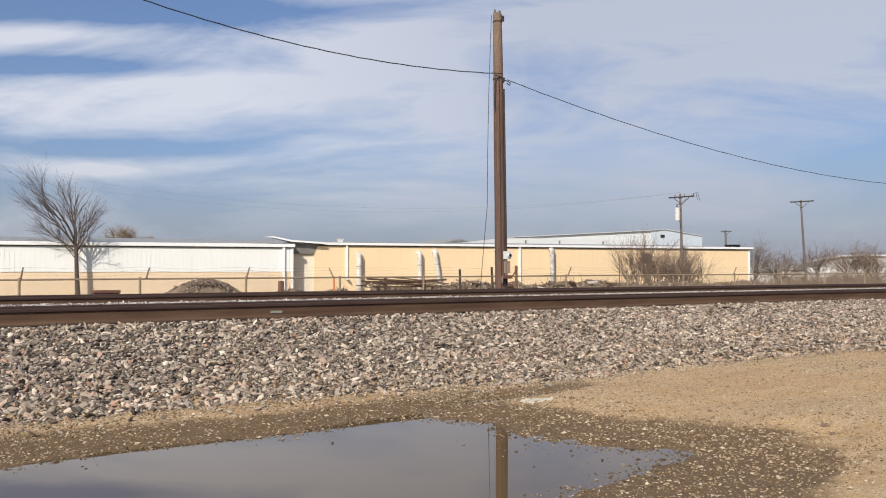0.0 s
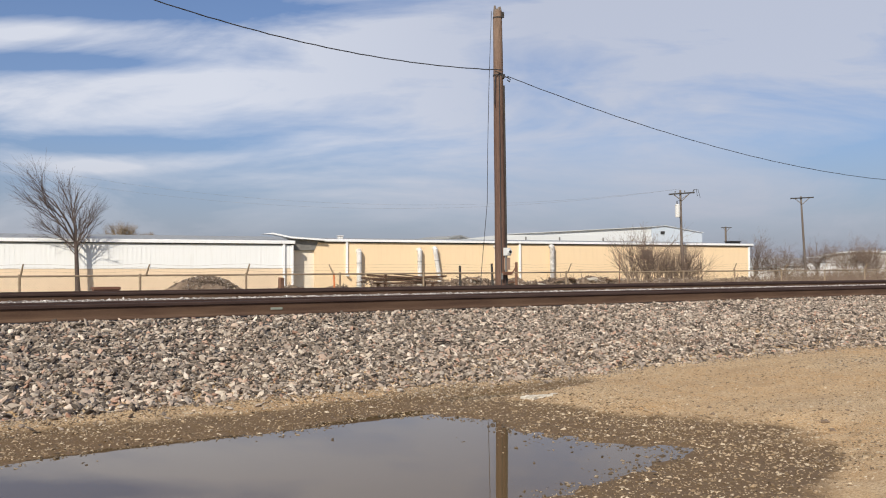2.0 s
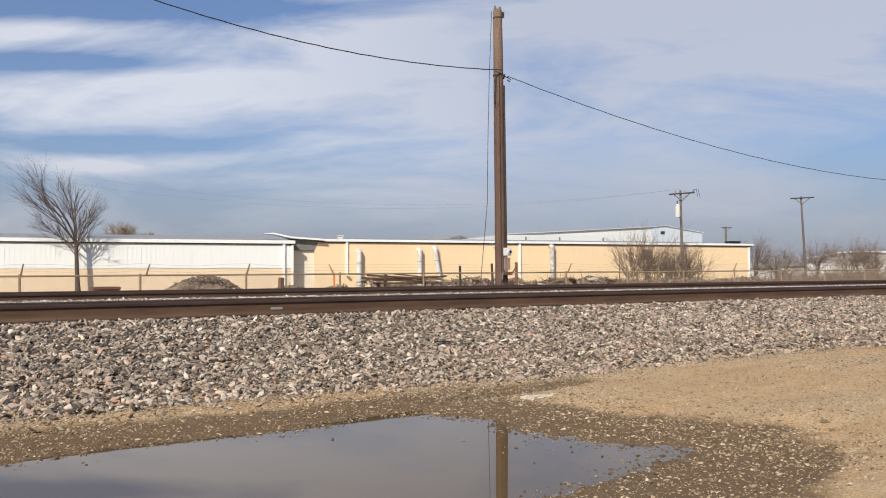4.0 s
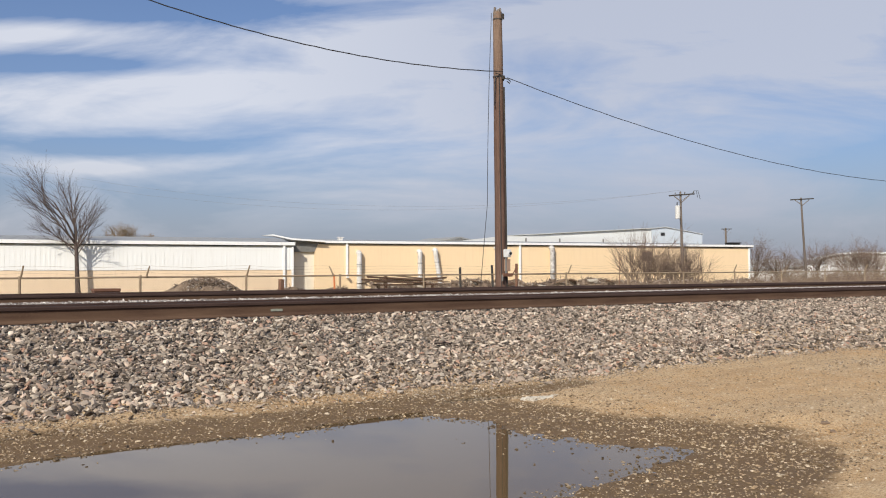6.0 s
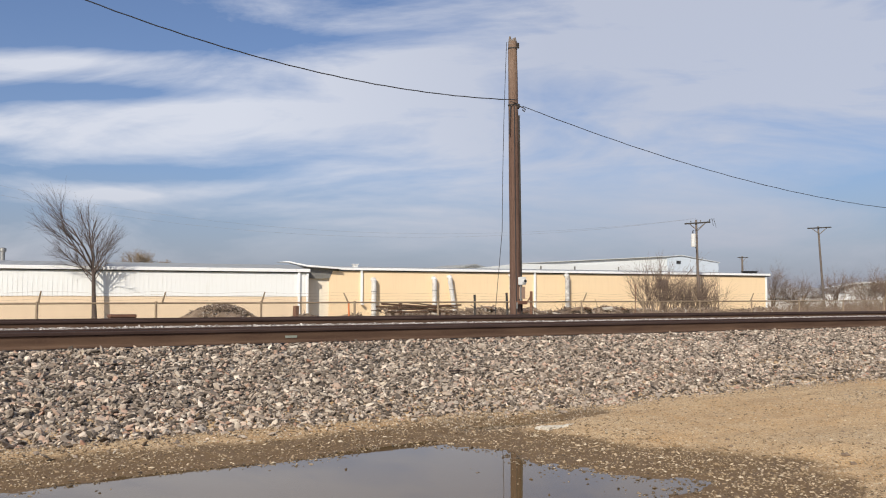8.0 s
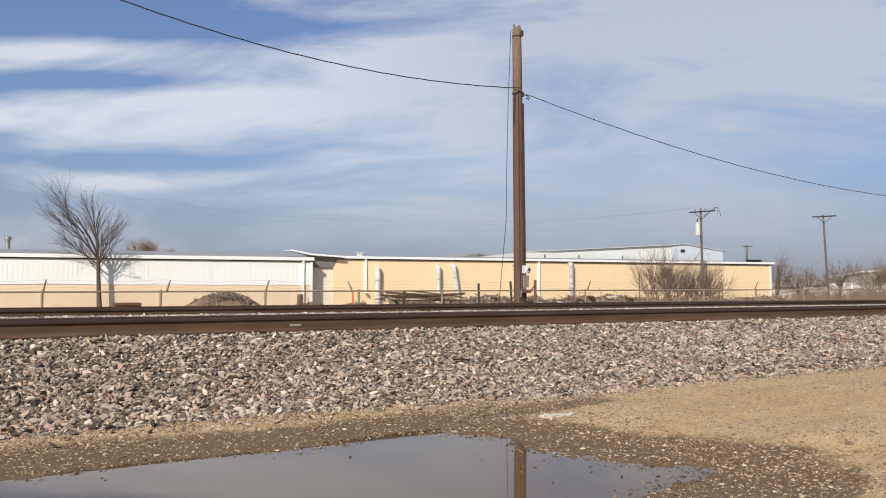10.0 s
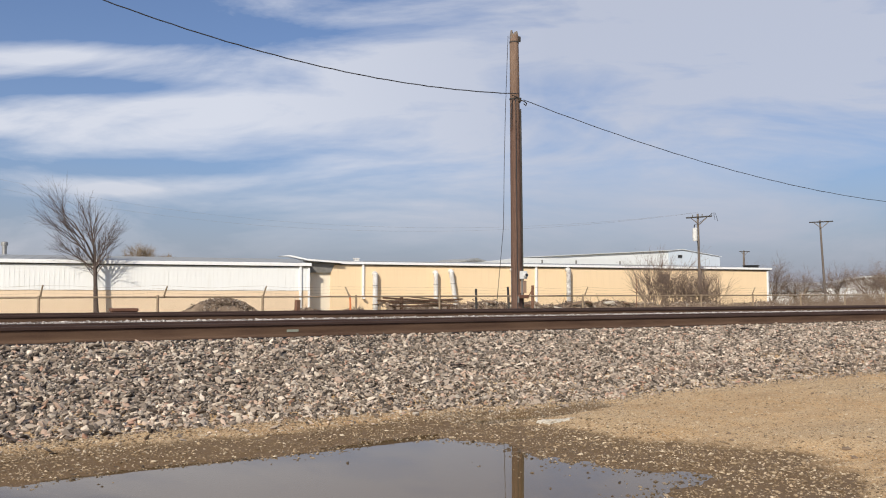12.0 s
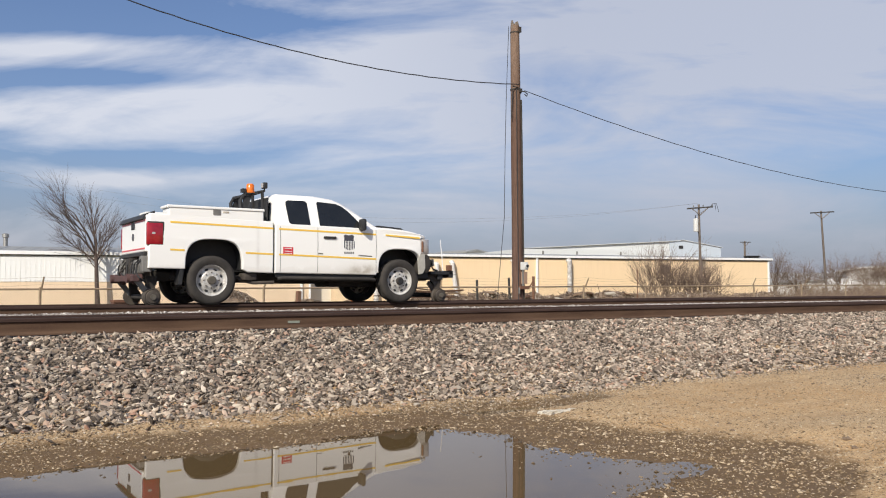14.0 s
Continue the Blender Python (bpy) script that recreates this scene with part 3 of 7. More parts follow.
def build_ballast():
    near = scatter(98000, -0.6, 18.0, 6.0, 9.88)
    near = near[near[:, 1] + RNG.normal(0, 0.14, len(near)) > toe_line(near[:, 0])]
    foot = scatter(15000, -0.6, 10.0, 6.7, 8.3)
    foot = foot[foot[:, 1] + RNG.normal(0, 0.10, len(foot)) > toe_line(foot[:, 0])]
    far = scatter(14000, 16.0, 60.0, 7.1, 9.9)
    left = scatter(2600, -14.0, -0.4, 7.1, 9.9)
    inner = scatter(4500, -1.0, 30.0, 10.15, 11.4)
    inner2 = scatter(3500, 0.0, 32.0, 14.1, 15.3)
    back = scatter(3000, 0.0, 40.0, 15.6, 17.6)
    stray = scatter(1700, 0.3, 16.0, 6.5, 7.3)
    p = np.concatenate([near, foot, far, left, inner, inner2, back, stray])
    p[:, 2] += RNG.uniform(-0.014, 0.018, len(p))
    s = np.clip(RNG.lognormal(math.log(0.0176), 0.44, len(p)), 0.010, 0.038)
    # heavier stones lie toward the near, western end of the bank
    s *= 1.08 - 0.10 * smooth_step(1.0, 7.0, p[:, 0])
    s[-len(stray):] *= 0.6
    ob = stones("track_ballast", p, s, M_BALLAST, flat=0.45, tilt=0.50, long=1.65)
    tagged(ob, "grey and tan crushed stone ballast banked beside the rails", "ballast", kind="stuff")
    mid = scatter(30000, -2.0, 40.0, 11.65, 13.85)
    ms = np.clip(RNG.lognormal(math.log(0.0170), 0.35, len(mid)), 0.010, 0.026)
    ob = stones("track_ballast", mid, ms, M_PALE_BALLAST, flat=0.45, tilt=0.5)
    tagged(ob, "whitish crushed stone filling between the two tracks", "ballast", kind="stuff")
    fine = scatter(42000, 0.0, 14.0, 5.9, 7.6)
    gap = toe_line(fine[:, 0]) - fine[:, 1]
    fine = fine[np.abs(gap - 0.08) < np.abs(RNG.normal(0, 0.24, len(fine)))]
    spill = np.concatenate([scatter(4200, 7.6, 11.6, 4.6, 6.0), scatter(2200, 4.2, 6.8, 6.3, 6.9)])
    spill = spill[RNG.uniform(0, 1, len(spill)) < np.exp(-((spill[:, 0] - 9.5) / 0.9) ** 2 - ((spill[:, 1] - 5.3) / 0.24) ** 2) + 0.9 * (spill[:, 0] < 7)]
    fine = np.concatenate([fine, spill])
    fs = np.clip(RNG.lognormal(math.log(0.0075), 0.45, len(fine)), 0.004, 0.018)
    ob = stones("fine_gravel", fine, fs, M_FINE, flat=0.5, rough=0.3, tilt=0.4, form=1)
    tagged(ob, "fine grey and tan gravel along the foot of the ballast", "gravel", kind="stuff")


build_ballast()


def build_pebbles():
    p = np.concatenate([scatter(44000, 0.2, 15.0, 2.4, 7.7), scatter(60000, 4.5, 15.0, 2.6, 7.2), scatter(26000, 0.5, 6.0, 2.4, 7.0), scatter(9000, 0.3, 5.5, 6.45, 7.4)])
    d = puddle_depth(p[:, 0], p[:, 1])
    keep = (d < 0.05) & (RNG.uniform(0, 1, len(p)) < np.where(d > -1.2, 0.95, 0.75) * np.clip(1.4 - 0.04 * p[:, 0], 0.3, 1))
    p = p[keep]
    damp = puddle_depth(p[:, 0], p[:, 1]) > -1.15
    s = np.clip(RNG.lognormal(0, 0.5, len(p)) * np.where(damp, 0.0064, 0.0050), 0.003, np.where(damp, 0.022, 0.014))
    wet = np.concatenate([scatter(160, 0.4, 4.6, 3.2, 5.95), scatter(240, 3.3, 4.5, 3.4, 4.9)])
    wet = wet[puddle_depth(wet[:, 0], wet[:, 1]) < RNG.uniform(0.05, 0.7, len(wet))]
    wet[:, 2] = np.maximum(wet[:, 2], -0.002)
    edge = scatter(15000, 0.2, 5.0, 3.0, 6.4)
    edge = edge[np.abs(edge[:, 2] + 0.003) < RNG.uniform(0, 0.010, len(edge))]
    edge[:, 2] = np.maximum(edge[:, 2], -0.002)
    wet = np.concatenate([wet, edge])
    ws = np.clip(RNG.lognormal(math.log(0.009), 0.4, len(wet)), 0.005, 0.02)
    tagged(stones("wet_gravel", wet, ws, M_WETSTONE, flat=0.5, rough=0.25, tilt=0.25, form=1), "dark wet pebbles along the margin of the puddle", "gravel", kind="stuff")
    tagged(stones("gravel", p, s, M_PEBBLE, flat=0.45, rough=0.25, tilt=0.25, form=1), "pale loose pebbles scattered over damp and dry sand", "gravel", kind="stuff")


build_pebbles()


RAIL_HEAD = [(0.0165, 0.139), (0.0335, 0.146), (0.0345, 0.170), (0.031, 0.181), (0.022, 0.185)]
RAIL_WEB = [(0.016, 0.040), (0.0130, 0.060), (0.0130, 0.115), (0.0160, 0.1385)]
RAIL_FOOT = [(0.070, 0.0), (0.070, 0.012), (0.028, 0.026), (0.0165, 0.0395)]


def build_rails():
    first = None
    for y, top in TRACKS:
        if first is not None:
            copy_thing(first, pose(0, y, top - 0.185))
            continue
        first = thing("rail", (0, y, top - 0.185), 0, "rust-brown steel rail bedded in ballast", "rail", "rails of the two tracks")
        for name, half in (("rail_head", RAIL_HEAD), ("rail_web", RAIL_WEB), ("rail_foot", RAIL_FOOT)):
            prof = half + [(-a, z) for a, z in half[::-1]]
            bm = bmesh.new()
            rings = [[bm.verts.new((x, a, z)) for a, z in prof] for x in (-180, -60, -20, 0, 20, 60, 160, 420)]
            k = len(prof)
            for r, s in zip(rings, rings[1:]):
                for i in range(k):
                    bm.faces.new((r[i], r[(i + 1) % k], s[(i + 1) % k], s[i]))
            bm.faces.new(rings[0])
            bm.faces.new(rings[-1][::-1])
            bmesh.ops.recalc_face_normals(bm, faces=bm.faces[:])
            part(name, bm, M_RAIL_HEAD if name == "rail_head" else M_RAIL, first)


build_rails()

# bond strip on the web of the near rail, and the pale lump by the puddle
bm = bmesh.new()
box(bm, (0, -0.016, 0.03), (0.16, -0.0098, 0.06), 0.002)
strip = mesh_object("bond_plate", bm, M_VERDIGRIS)
strip.matrix_basis = pose(4.05, 9.996, RAIL_TOP - 0.185 + 0.03)
tagged(strip, "small greenish metal plate on the web of a rail", "plate")


def build_lump():
    """Flat crusts of spilt concrete, broken up."""
    lump = thing("concrete_lump", (4.90, 5.74, float(ground_height(4.90, 5.74)) + 0.004), -10, "flat pale crust of spilt concrete on damp sand", "concrete lump")
    rnd = random.Random(17)
    for x, y, r in ((-0.17, 0.0, 0.05), (-0.09, 0.02, 0.07), (0.0, 0.0, 0.075), (0.09, 0.015, 0.065), (0.17, 0.03, 0.05), (0.05, -0.05, 0.04), (-0.12, -0.05, 0.035)):
        bm = bmesh.new()
        bmesh.ops.create_icosphere(bm, subdivisions=3, radius=1.0)
        o = Vector((rnd.uniform(0, 9), 0, 0))
        for v in bm.verts:
            k = 1 + 0.5 * noise.noise(v.co * 1.7 + o) + 0.4 * noise.noise(v.co * 5 + o)
            v.co = Vector((x + v.co.x * r * k, y + v.co.y * r * 0.7 * k, v.co.z * 0.017 * k))
        part("crust", bm, M_CONCRETE, lump)


build_lump()

# ---------------------------------------------------------------- poles, wires and the fence


def build_main_pole():
    base = Vector((15.10, 19.5, float(ground_height(15.1, 19.5))))
    pole = thing("utility_pole", base, 0, "tall weathered brown timber pole without crossarm beside the tracks", "utility pole")
    top = Vector((-0.075, 0, 9.32))
    bm = bmesh.new()
    pts = [top * t for t in (-0.02, 0, 0.1, 0.25, 0.4, 0.55, 0.7, 0.85, 0.97, 0.995)]
    tube(bm, pts, [0.176, 0.172, 0.169, 0.164, 0.160, 0.156, 0.151, 0.145, 0.136, 0.128], 20)
    for v in bm.verts:
        v.co += Vector((noise.noise(v.co * 1.3), noise.noise(v.co * 1.3 + Vector((9, 0, 0))), 0)) * 0.012
    part("shaft", bm, M_POLE, pole, smooth=True)
    bm = bmesh.new()
    tube(bm, [top * 0.985, top * 0.994], [0.133, 0.126], 14)
    for a in range(7):
        q = Vector((0.085 * math.cos(a * 0.9), 0.085 * math.sin(a * 0.9), 0))
        rod(bm, top * 0.99 + q, top * (1.0 + 0.004 * (a * 5 % 4)) + q * 0.9, 0.05, 0.028, n=6)
    part("pole_cap", bm, M_POLE_GREY, pole, "bleached pole top", True)
    bm = bmesh.new()
    lathe(bm, [(0.130, -0.02), (0.144, -0.02), (0.144, 0.02), (0.130, 0.02)], 24, Matrix.Translation(top * 0.972) @ pose(0, 0, 0, 90))
    box(bm, (0.03, -0.185, -0.07), (0.11, -0.15, 0.10), 0.006, Matrix.Translation(top * 0.978))
    part("band", bm, M_CHASSIS, pole, "dark iron band and bracket")
    # conduit along the right of the shaft, and a dark ground wire strip
    bm = bmesh.new()
    tube(bm, [top * t + Vector((0.135 - 0.03 * t, -0.12, 0)) for t in (0.02, 0.25, 0.5, 0.755)], 0.028, 8)
    part("conduit", bm, M_CHASSIS, pole, "dark conduit")
    bm = bmesh.new()
    tube(bm, [top * t + Vector((-0.09 + 0.03 * t, -0.15 + 0.02 * t, 0)) for t in (0.02, 0.3, 0.55, 0.79)], 0.014, 6)
    part("ground_wire", bm, M_CABLE, pole)
    bm = bmesh.new()
    k = top * 0.788
    lathe(bm, [(0.146, -0.02), (0.160, -0.02), (0.160, 0.02), (0.146, 0.02)], 24, Matrix.Translation(k) @ pose(0, 0, 0, 90))
    tube(bm, [k + Vector((0.17, -0.08, -0.02)), k + Vector((0.27, -0.12, -0.05)), k + Vector((0.36, -0.12, -0.10)), k + Vector((0.33, -0.12, -0.17)), k + Vector((0.24, -0.12, -0.12))], 0.016, 6)
    box(bm, (0.02, -0.20, -0.10), (0.10, -0.13, 0.02), 0.01, Matrix.Translation(k))
    tube(bm, [k + Vector((-0.15, -0.06, 0.10)), k + Vector((-0.05, -0.155, 0.04)), k + Vector((0.10, -0.125, -0.05)), k + Vector((0.16, -0.05, -0.09))], 0.016, 6)
    part("cable_clamp", bm, M_CHASSIS, pole)
    bm = bmesh.new()
    tube(bm, [k + Vector((-0.17, -0.1, -0.02)), k + Vector((-0.2, -0.1, -0.4)), k + Vector((-0.23, -0.1, -0.9))], 0.014, 6)
    part("loose_strap", bm, M_CABLE, pole)
    # meter and its board
    bm = bmesh.new()
    box(bm, (-0.05, -0.36, 1.99), (0.10, -0.17, 2.22), 0.015)
    meter = part("meter_box", bm, M_PLASTIC, pole, "pale grey meter box")
    bm = bmesh.new()
    rod(bm, (0.03, -0.41, 2.10), (0.03, -0.35, 2.10), 0.065, n=20)
    part("meter_dial", bm, M_PLASTIC, meter)
    bm = bmesh.new()
    rod(bm, (0.03, -0.42, 2.10), (0.03, -0.41, 2.10), 0.045, n=20)
    part("dial_glass", bm, M_BLACK, meter)
    bm = bmesh.new()
    box(bm, (-0.02, -0.28, 1.58), (0.13, -0.17, 1.93), 0.008)
    part("back_board", bm, M_BOARD, pole, "brown wooden board")
    bm = bmesh.new()
    tube(bm, [(-0.02, -0.26, 2.02), (-0.02, -0.26, 1.5), (-0.14, -0.24, 1.46), (-0.14, -0.24, 1.3)], 0.026, 8)
    part("riser_pipe", bm, M_GREYSTEEL, pole)
    bm = bmesh.new()
    box(bm, (-0.14, -0.30, 1.42), (0.20, -0.20, 1.52), 0.012)
    part("junction", bm, M_RUST, pole)
    bm = bmesh.new()
    tube(bm, [(0.20, -0.24, 1.46), (0.30, -0.26, 1.58), (0.37, -0.26, 1.70)], 0.02, 6)
    part("handle_lever", bm, M_RUST, pole)
    return base + k


CLAMP = build_main_pole()


def sag_line(name, a, b, sag, r, label, mat=None, n=28, wobble=0.0):
    a, b = Vector(a), Vector(b)
    pts = []
    for i in range(n + 1):
        t = i / n
        p = a.lerp(b, t) - Vector((0, 0, 4 * sag * t * (1 - t)))
        p.z += wobble * math.sin(i * 2.4) * 0.5
        pts.append(p)
    bm = bmesh.new()
    tube(bm, pts, r, 6)
    return tagged(mesh_object(name, bm, mat or M_CABLE), label, "wire")


sag_line("overhead_cable", CLAMP + Vector((-0.02, -0.22, 0.12)), (-7.0, 19.4, 11.35), 1.633, 0.014, "heavy twisted black overhead cable tied to the timber pole", n=70, wobble=0.012)
sag_line("overhead_cable", CLAMP + Vector((0.2, -0.18, -0.03)), (60.0, 19.4, 7.9), 2.263, 0.011, "heavy twisted black overhead cable tied to the timber pole", n=70, wobble=0.012)
bm = bmesh.new()
tube(bm, [(14.885, 19.61, 8.95), (14.84, 19.62, 7.9), (14.75, 19.58, 6.6), (14.60, 19.45, 4.9), (14.42, 19.25, 3.2), (14.16, 19.2, 1.2), (14.04, 19.2, -0.36)], 0.009, 6)
tagged(mesh_object("slack_wire", bm, M_CABLE), "slack thin wire hanging from the timber pole to the ground", "wire")


def build_yard_pole(name, at, lean, height, r, arms, label, transformer=False, pins=()):
    z = float(ground_height(at[0], at[1])) - 0.05
    pole = thing(name, (at[0], at[1], z), 0, label, "utility pole")
    top = Vector((lean, 0, height))
    bm = bmesh.new()
    tube(bm, [top * t for t in (0, 0.2, 0.4, 0.6, 0.8, 1.0)], [r * (1.15 - 0.4 * t) for t in (0, 0.2, 0.4, 0.6, 0.8, 1.0)], 10)
    part("shaft", bm, M_POLE_GREY, pole, smooth=True)
    along = Vector((math.cos(radians(-32)), math.sin(radians(-32)), 0))
    for drop, half, tilt in arms:
        c = top + Vector((0, -0.12, -drop))
        bm = bmesh.new()
        m = Matrix.Translation(c) @ pose(0, 0, 0, 0, -tilt, -32)
        box(bm, (-half, -0.05, -0.05), (half, 0.05, 0.05), 0.01, m)
        arm = part("crossarm", bm, M_CHASSIS, pole)
        for sx in pins:
            bm = bmesh.new()
            q = m @ Vector((sx * half, 0, 0.07))
            lathe(bm, [(0.02, 0), (0.05, 0.02), (0.035, 0.06), (0.05, 0.09), (0.02, 0.14)], 10, Matrix.Translation(q) @ pose(0, 0, 0, 90))
            part("insulator", bm, M_GREYSTEEL, arm)
        for s in (-1, 1):
            bm = bmesh.new()
            tube(bm, [m @ Vector((s * half * 0.6, 0, -0.06)), c + Vector((0, 0, -0.55))], 0.034, 5)
            part("brace", bm, M_POLE_GREY, pole)
    if transformer:
        c = top + along * -0.30 + Vector((0, -0.1, -1.50))
        bm = bmesh.new()
        lathe(bm, [(0.09, -0.50), (0.170, -0.49), (0.180, -0.44), (0.180, 0.36), (0.190, 0.37), (0.190, 0.41), (0.10, 0.47), (0.04, 0.48)], 20, Matrix.Translation(c) @ pose(0, 0, 0, 90))
        can = part("transformer", bm, M_PLASTIC, pole, "pale grey transformer can", True)
        bm = bmesh.new()
        rod(bm, c + Vector((-0.05, 0, 0.46)), c + Vector((-0.05, 0, 0.70)), 0.05, 0.03)
        part("bushing", bm, M_BLACK, can)
        bm = bmesh.new()
        tube(bm, [c + Vector((0.1, -0.1, -0.5)), c + Vector((0.28, -0.1, -1.2)), c + Vector((0.42, -0.05, -1.9)), c + Vector((0.36, -0.05, -2.6))], 0.025, 6)
        part("lead", bm, M_CABLE, pole)
        tip = top + along * 0.95 + Vector((0, -0.12, -0.10))
        for dx, dz in ((0.22, -0.34), (0.42, -0.46)):
            bm = bmesh.new()
            tube(bm, [tip + Vector((-0.1, 0, 0.12)), tip + along * dx * 0.6 + Vector((0, 0, 0.16)), tip + along * dx + Vector((0, 0, dz))], 0.018, 5)
            part("jumper_wire", bm, M_CABLE, pole)
        bm = bmesh.new()
        tube(bm, [tip + Vector((-0.1, 0, 0.05)), c + Vector((0.25, 0, 0.75)), c + Vector((-0.05, 0, 0.68))], 0.014, 5)
        part("jumper_wire", bm, M_CABLE, pole)
    return pole


build_yard_pole("utility_pole", (48.55, 41.0), -0.15, 7.62, 0.10, [(0.25, 0.95, 4)], "grey timber power pole with crossarm and transformer among bushes", True, (-0.5, 0.25, 0.95))
build_yard_pole("utility_pole", (67.7, 43.4), -0.65, 8.25, 0.098, [(0.15, 1.05, 3)], "leaning timber pole with a single bare crossarm", False)
build_yard_pole("utility_pole", (97.9, 75.0), 0.0, 7.95, 0.16, [(0.15, 0.75, 0)], "distant timber pole with crossarm behind the warehouse", False)
build_yard_pole("wooden_post", (47.85, 40.4), 0.0, 3.5, 0.13, [], "dark timber stub post beside the power pole", False)
bm = bmesh.new()
lathe(bm, [(0.16, 0), (0.16, 5.3), (0.24, 5.3), (0.24, 5.55), (0.1, 5.6)], 14, pose(0, 0, 0, 90))
stack = mesh_object("vent_stack", bm, M_GALV)
stack.matrix_basis = pose(5.95, 70.0, YARD)
tagged(stack, "slim grey vent stack with a cap behind the roof", "vent stack")
for z in (19.8, 18.7):
    sag_line("power_line", (-20, 87.2, z), (48.4, 41.0, 7.3), 5.6, 0.0045, "thin distant power line strung to the power pole", M_GREYSTEEL, 40)

FENCE_Y, FENCE_TOP = 24.1, 1.14


def build_fence():
    x0, step, count = 2.87, 2.97, 36
    fence = thing("chain_link_fence", (0, FENCE_Y, YARD), 0, "rusty chain-link fence with angled barbed-wire arms", "fence")
    fence.matrix_basis = pose(0, FENCE_Y, YARD, 0, -0.19, -3.65)
    h = FENCE_TOP - YARD
    post = bmesh.new()
    rod(post, (0, 0, -0.4), (0, 0, h + 0.03), 0.034, n=10)
    first = part("post", post, M_FENCE, fence)
    armb = bmesh.new()
    tube(armb, [(0, 0, h), (0.05, -0.12, h + 0.30)], [0.026, 0.02], 6)
    arm0 = part("barb_arm", armb, M_FENCE, first)
    for i in range(-3, count):
        if i == -3:
            first.location = (x0 + i * step, 0, 0)
            continue
        p = first.copy()
        scene.collection.objects.link(p)
        p.location = (x0 + i * step, 0, 0)
        if i % 9 not in (4,):
            a = arm0.copy()
            scene.collection.objects.link(a)
            a.parent = p
            a.rotation_euler = (0, radians(random.uniform(-8, 10)), radians(random.uniform(-20, 20) + (180 if i % 5 == 3 else 0)))
    bm = bmesh.new()
    rod(bm, (x0 - 3 * step, 0, h - 0.02), (x0 + count * step, 0, h - 0.02), 0.026, n=8)
    part("top_rail", bm, M_FENCE, fence)
    for dz, dy in ((0.10, -0.04), (0.20, -0.08), (0.29, -0.12)):
        bm = bmesh.new()
        pts = []
        for i in range(-3 * 4, count * 4):
            t = i / 4
            pts.append((x0 + t * step, dy, h + dz - 0.035 * math.sin(math.pi * (t % 1)) + 0.02 * math.sin(i * 1.9)))
        tube(bm, pts, 0.0032, 4)
        part("barbed_wire", bm, M_FENCE, fence)
    # diamond mesh, woven of slanting wires
    verts, faces = [], []
    pitch, r = 0.075, 0.0019
    span = count * step
    n = int(span / pitch)
    for i in range(n):
        for s in (-1, 1):
            xa = x0 - step + i * pitch
            p, q = np.array((xa, 0.004 * s, 0.05)), np.array((xa + s * (h - 0.1), 0.004 * s, h - 0.05))
            side = np.array((1, 0, -s)) * 0.7071 * r
            k = len(verts)
            for c in (p, q):
                verts += [c + side, c - side, c + np.array((0, -1.7 * r, 0))]
            faces += [(k, k + 1, k + 4, k + 3), (k + 1, k + 2, k + 5, k + 4), (k + 2, k, k + 3, k + 5)]
    net = raw_mesh("wire_mesh", verts, faces, M_FENCE)
    net.parent = fence


build_fence()

# ---------------------------------------------------------------- the warehouses
# frame of the long front wall: s runs along it, d is depth behind it
WX, WY, WTURN = 24.1, 49.5, -12.88


def wall_panel(bm, s0, s1, d, z0, z1, pitch, rib=0.035, t=0.12):
    """Ribbed wall sheet between s0 and s1 with its outer face at depth d."""
    box(bm, (s0, d, z0), (s1, d + t, z1))
    s = s0 + pitch / 2
    while s < s1:
        box(bm, (s - 0.03, d - rib, z0), (s + 0.03, d + 0.01, z1))
        s += pitch


def downspout(parent, s, d, z0, z1, foot=0.25):
    bm = bmesh.new()
    box(bm, (s - 0.075, d - 0.12, z0 + foot), (s + 0.075, d - 0.01, z1), 0.012)
    box(bm, (s - 0.07, d - 0.36, z0 + foot - 0.1), (s + 0.07, d - 0.03, z0 + foot + 0.03), 0.012)
    part("downspout", bm, M_TRIM, parent)


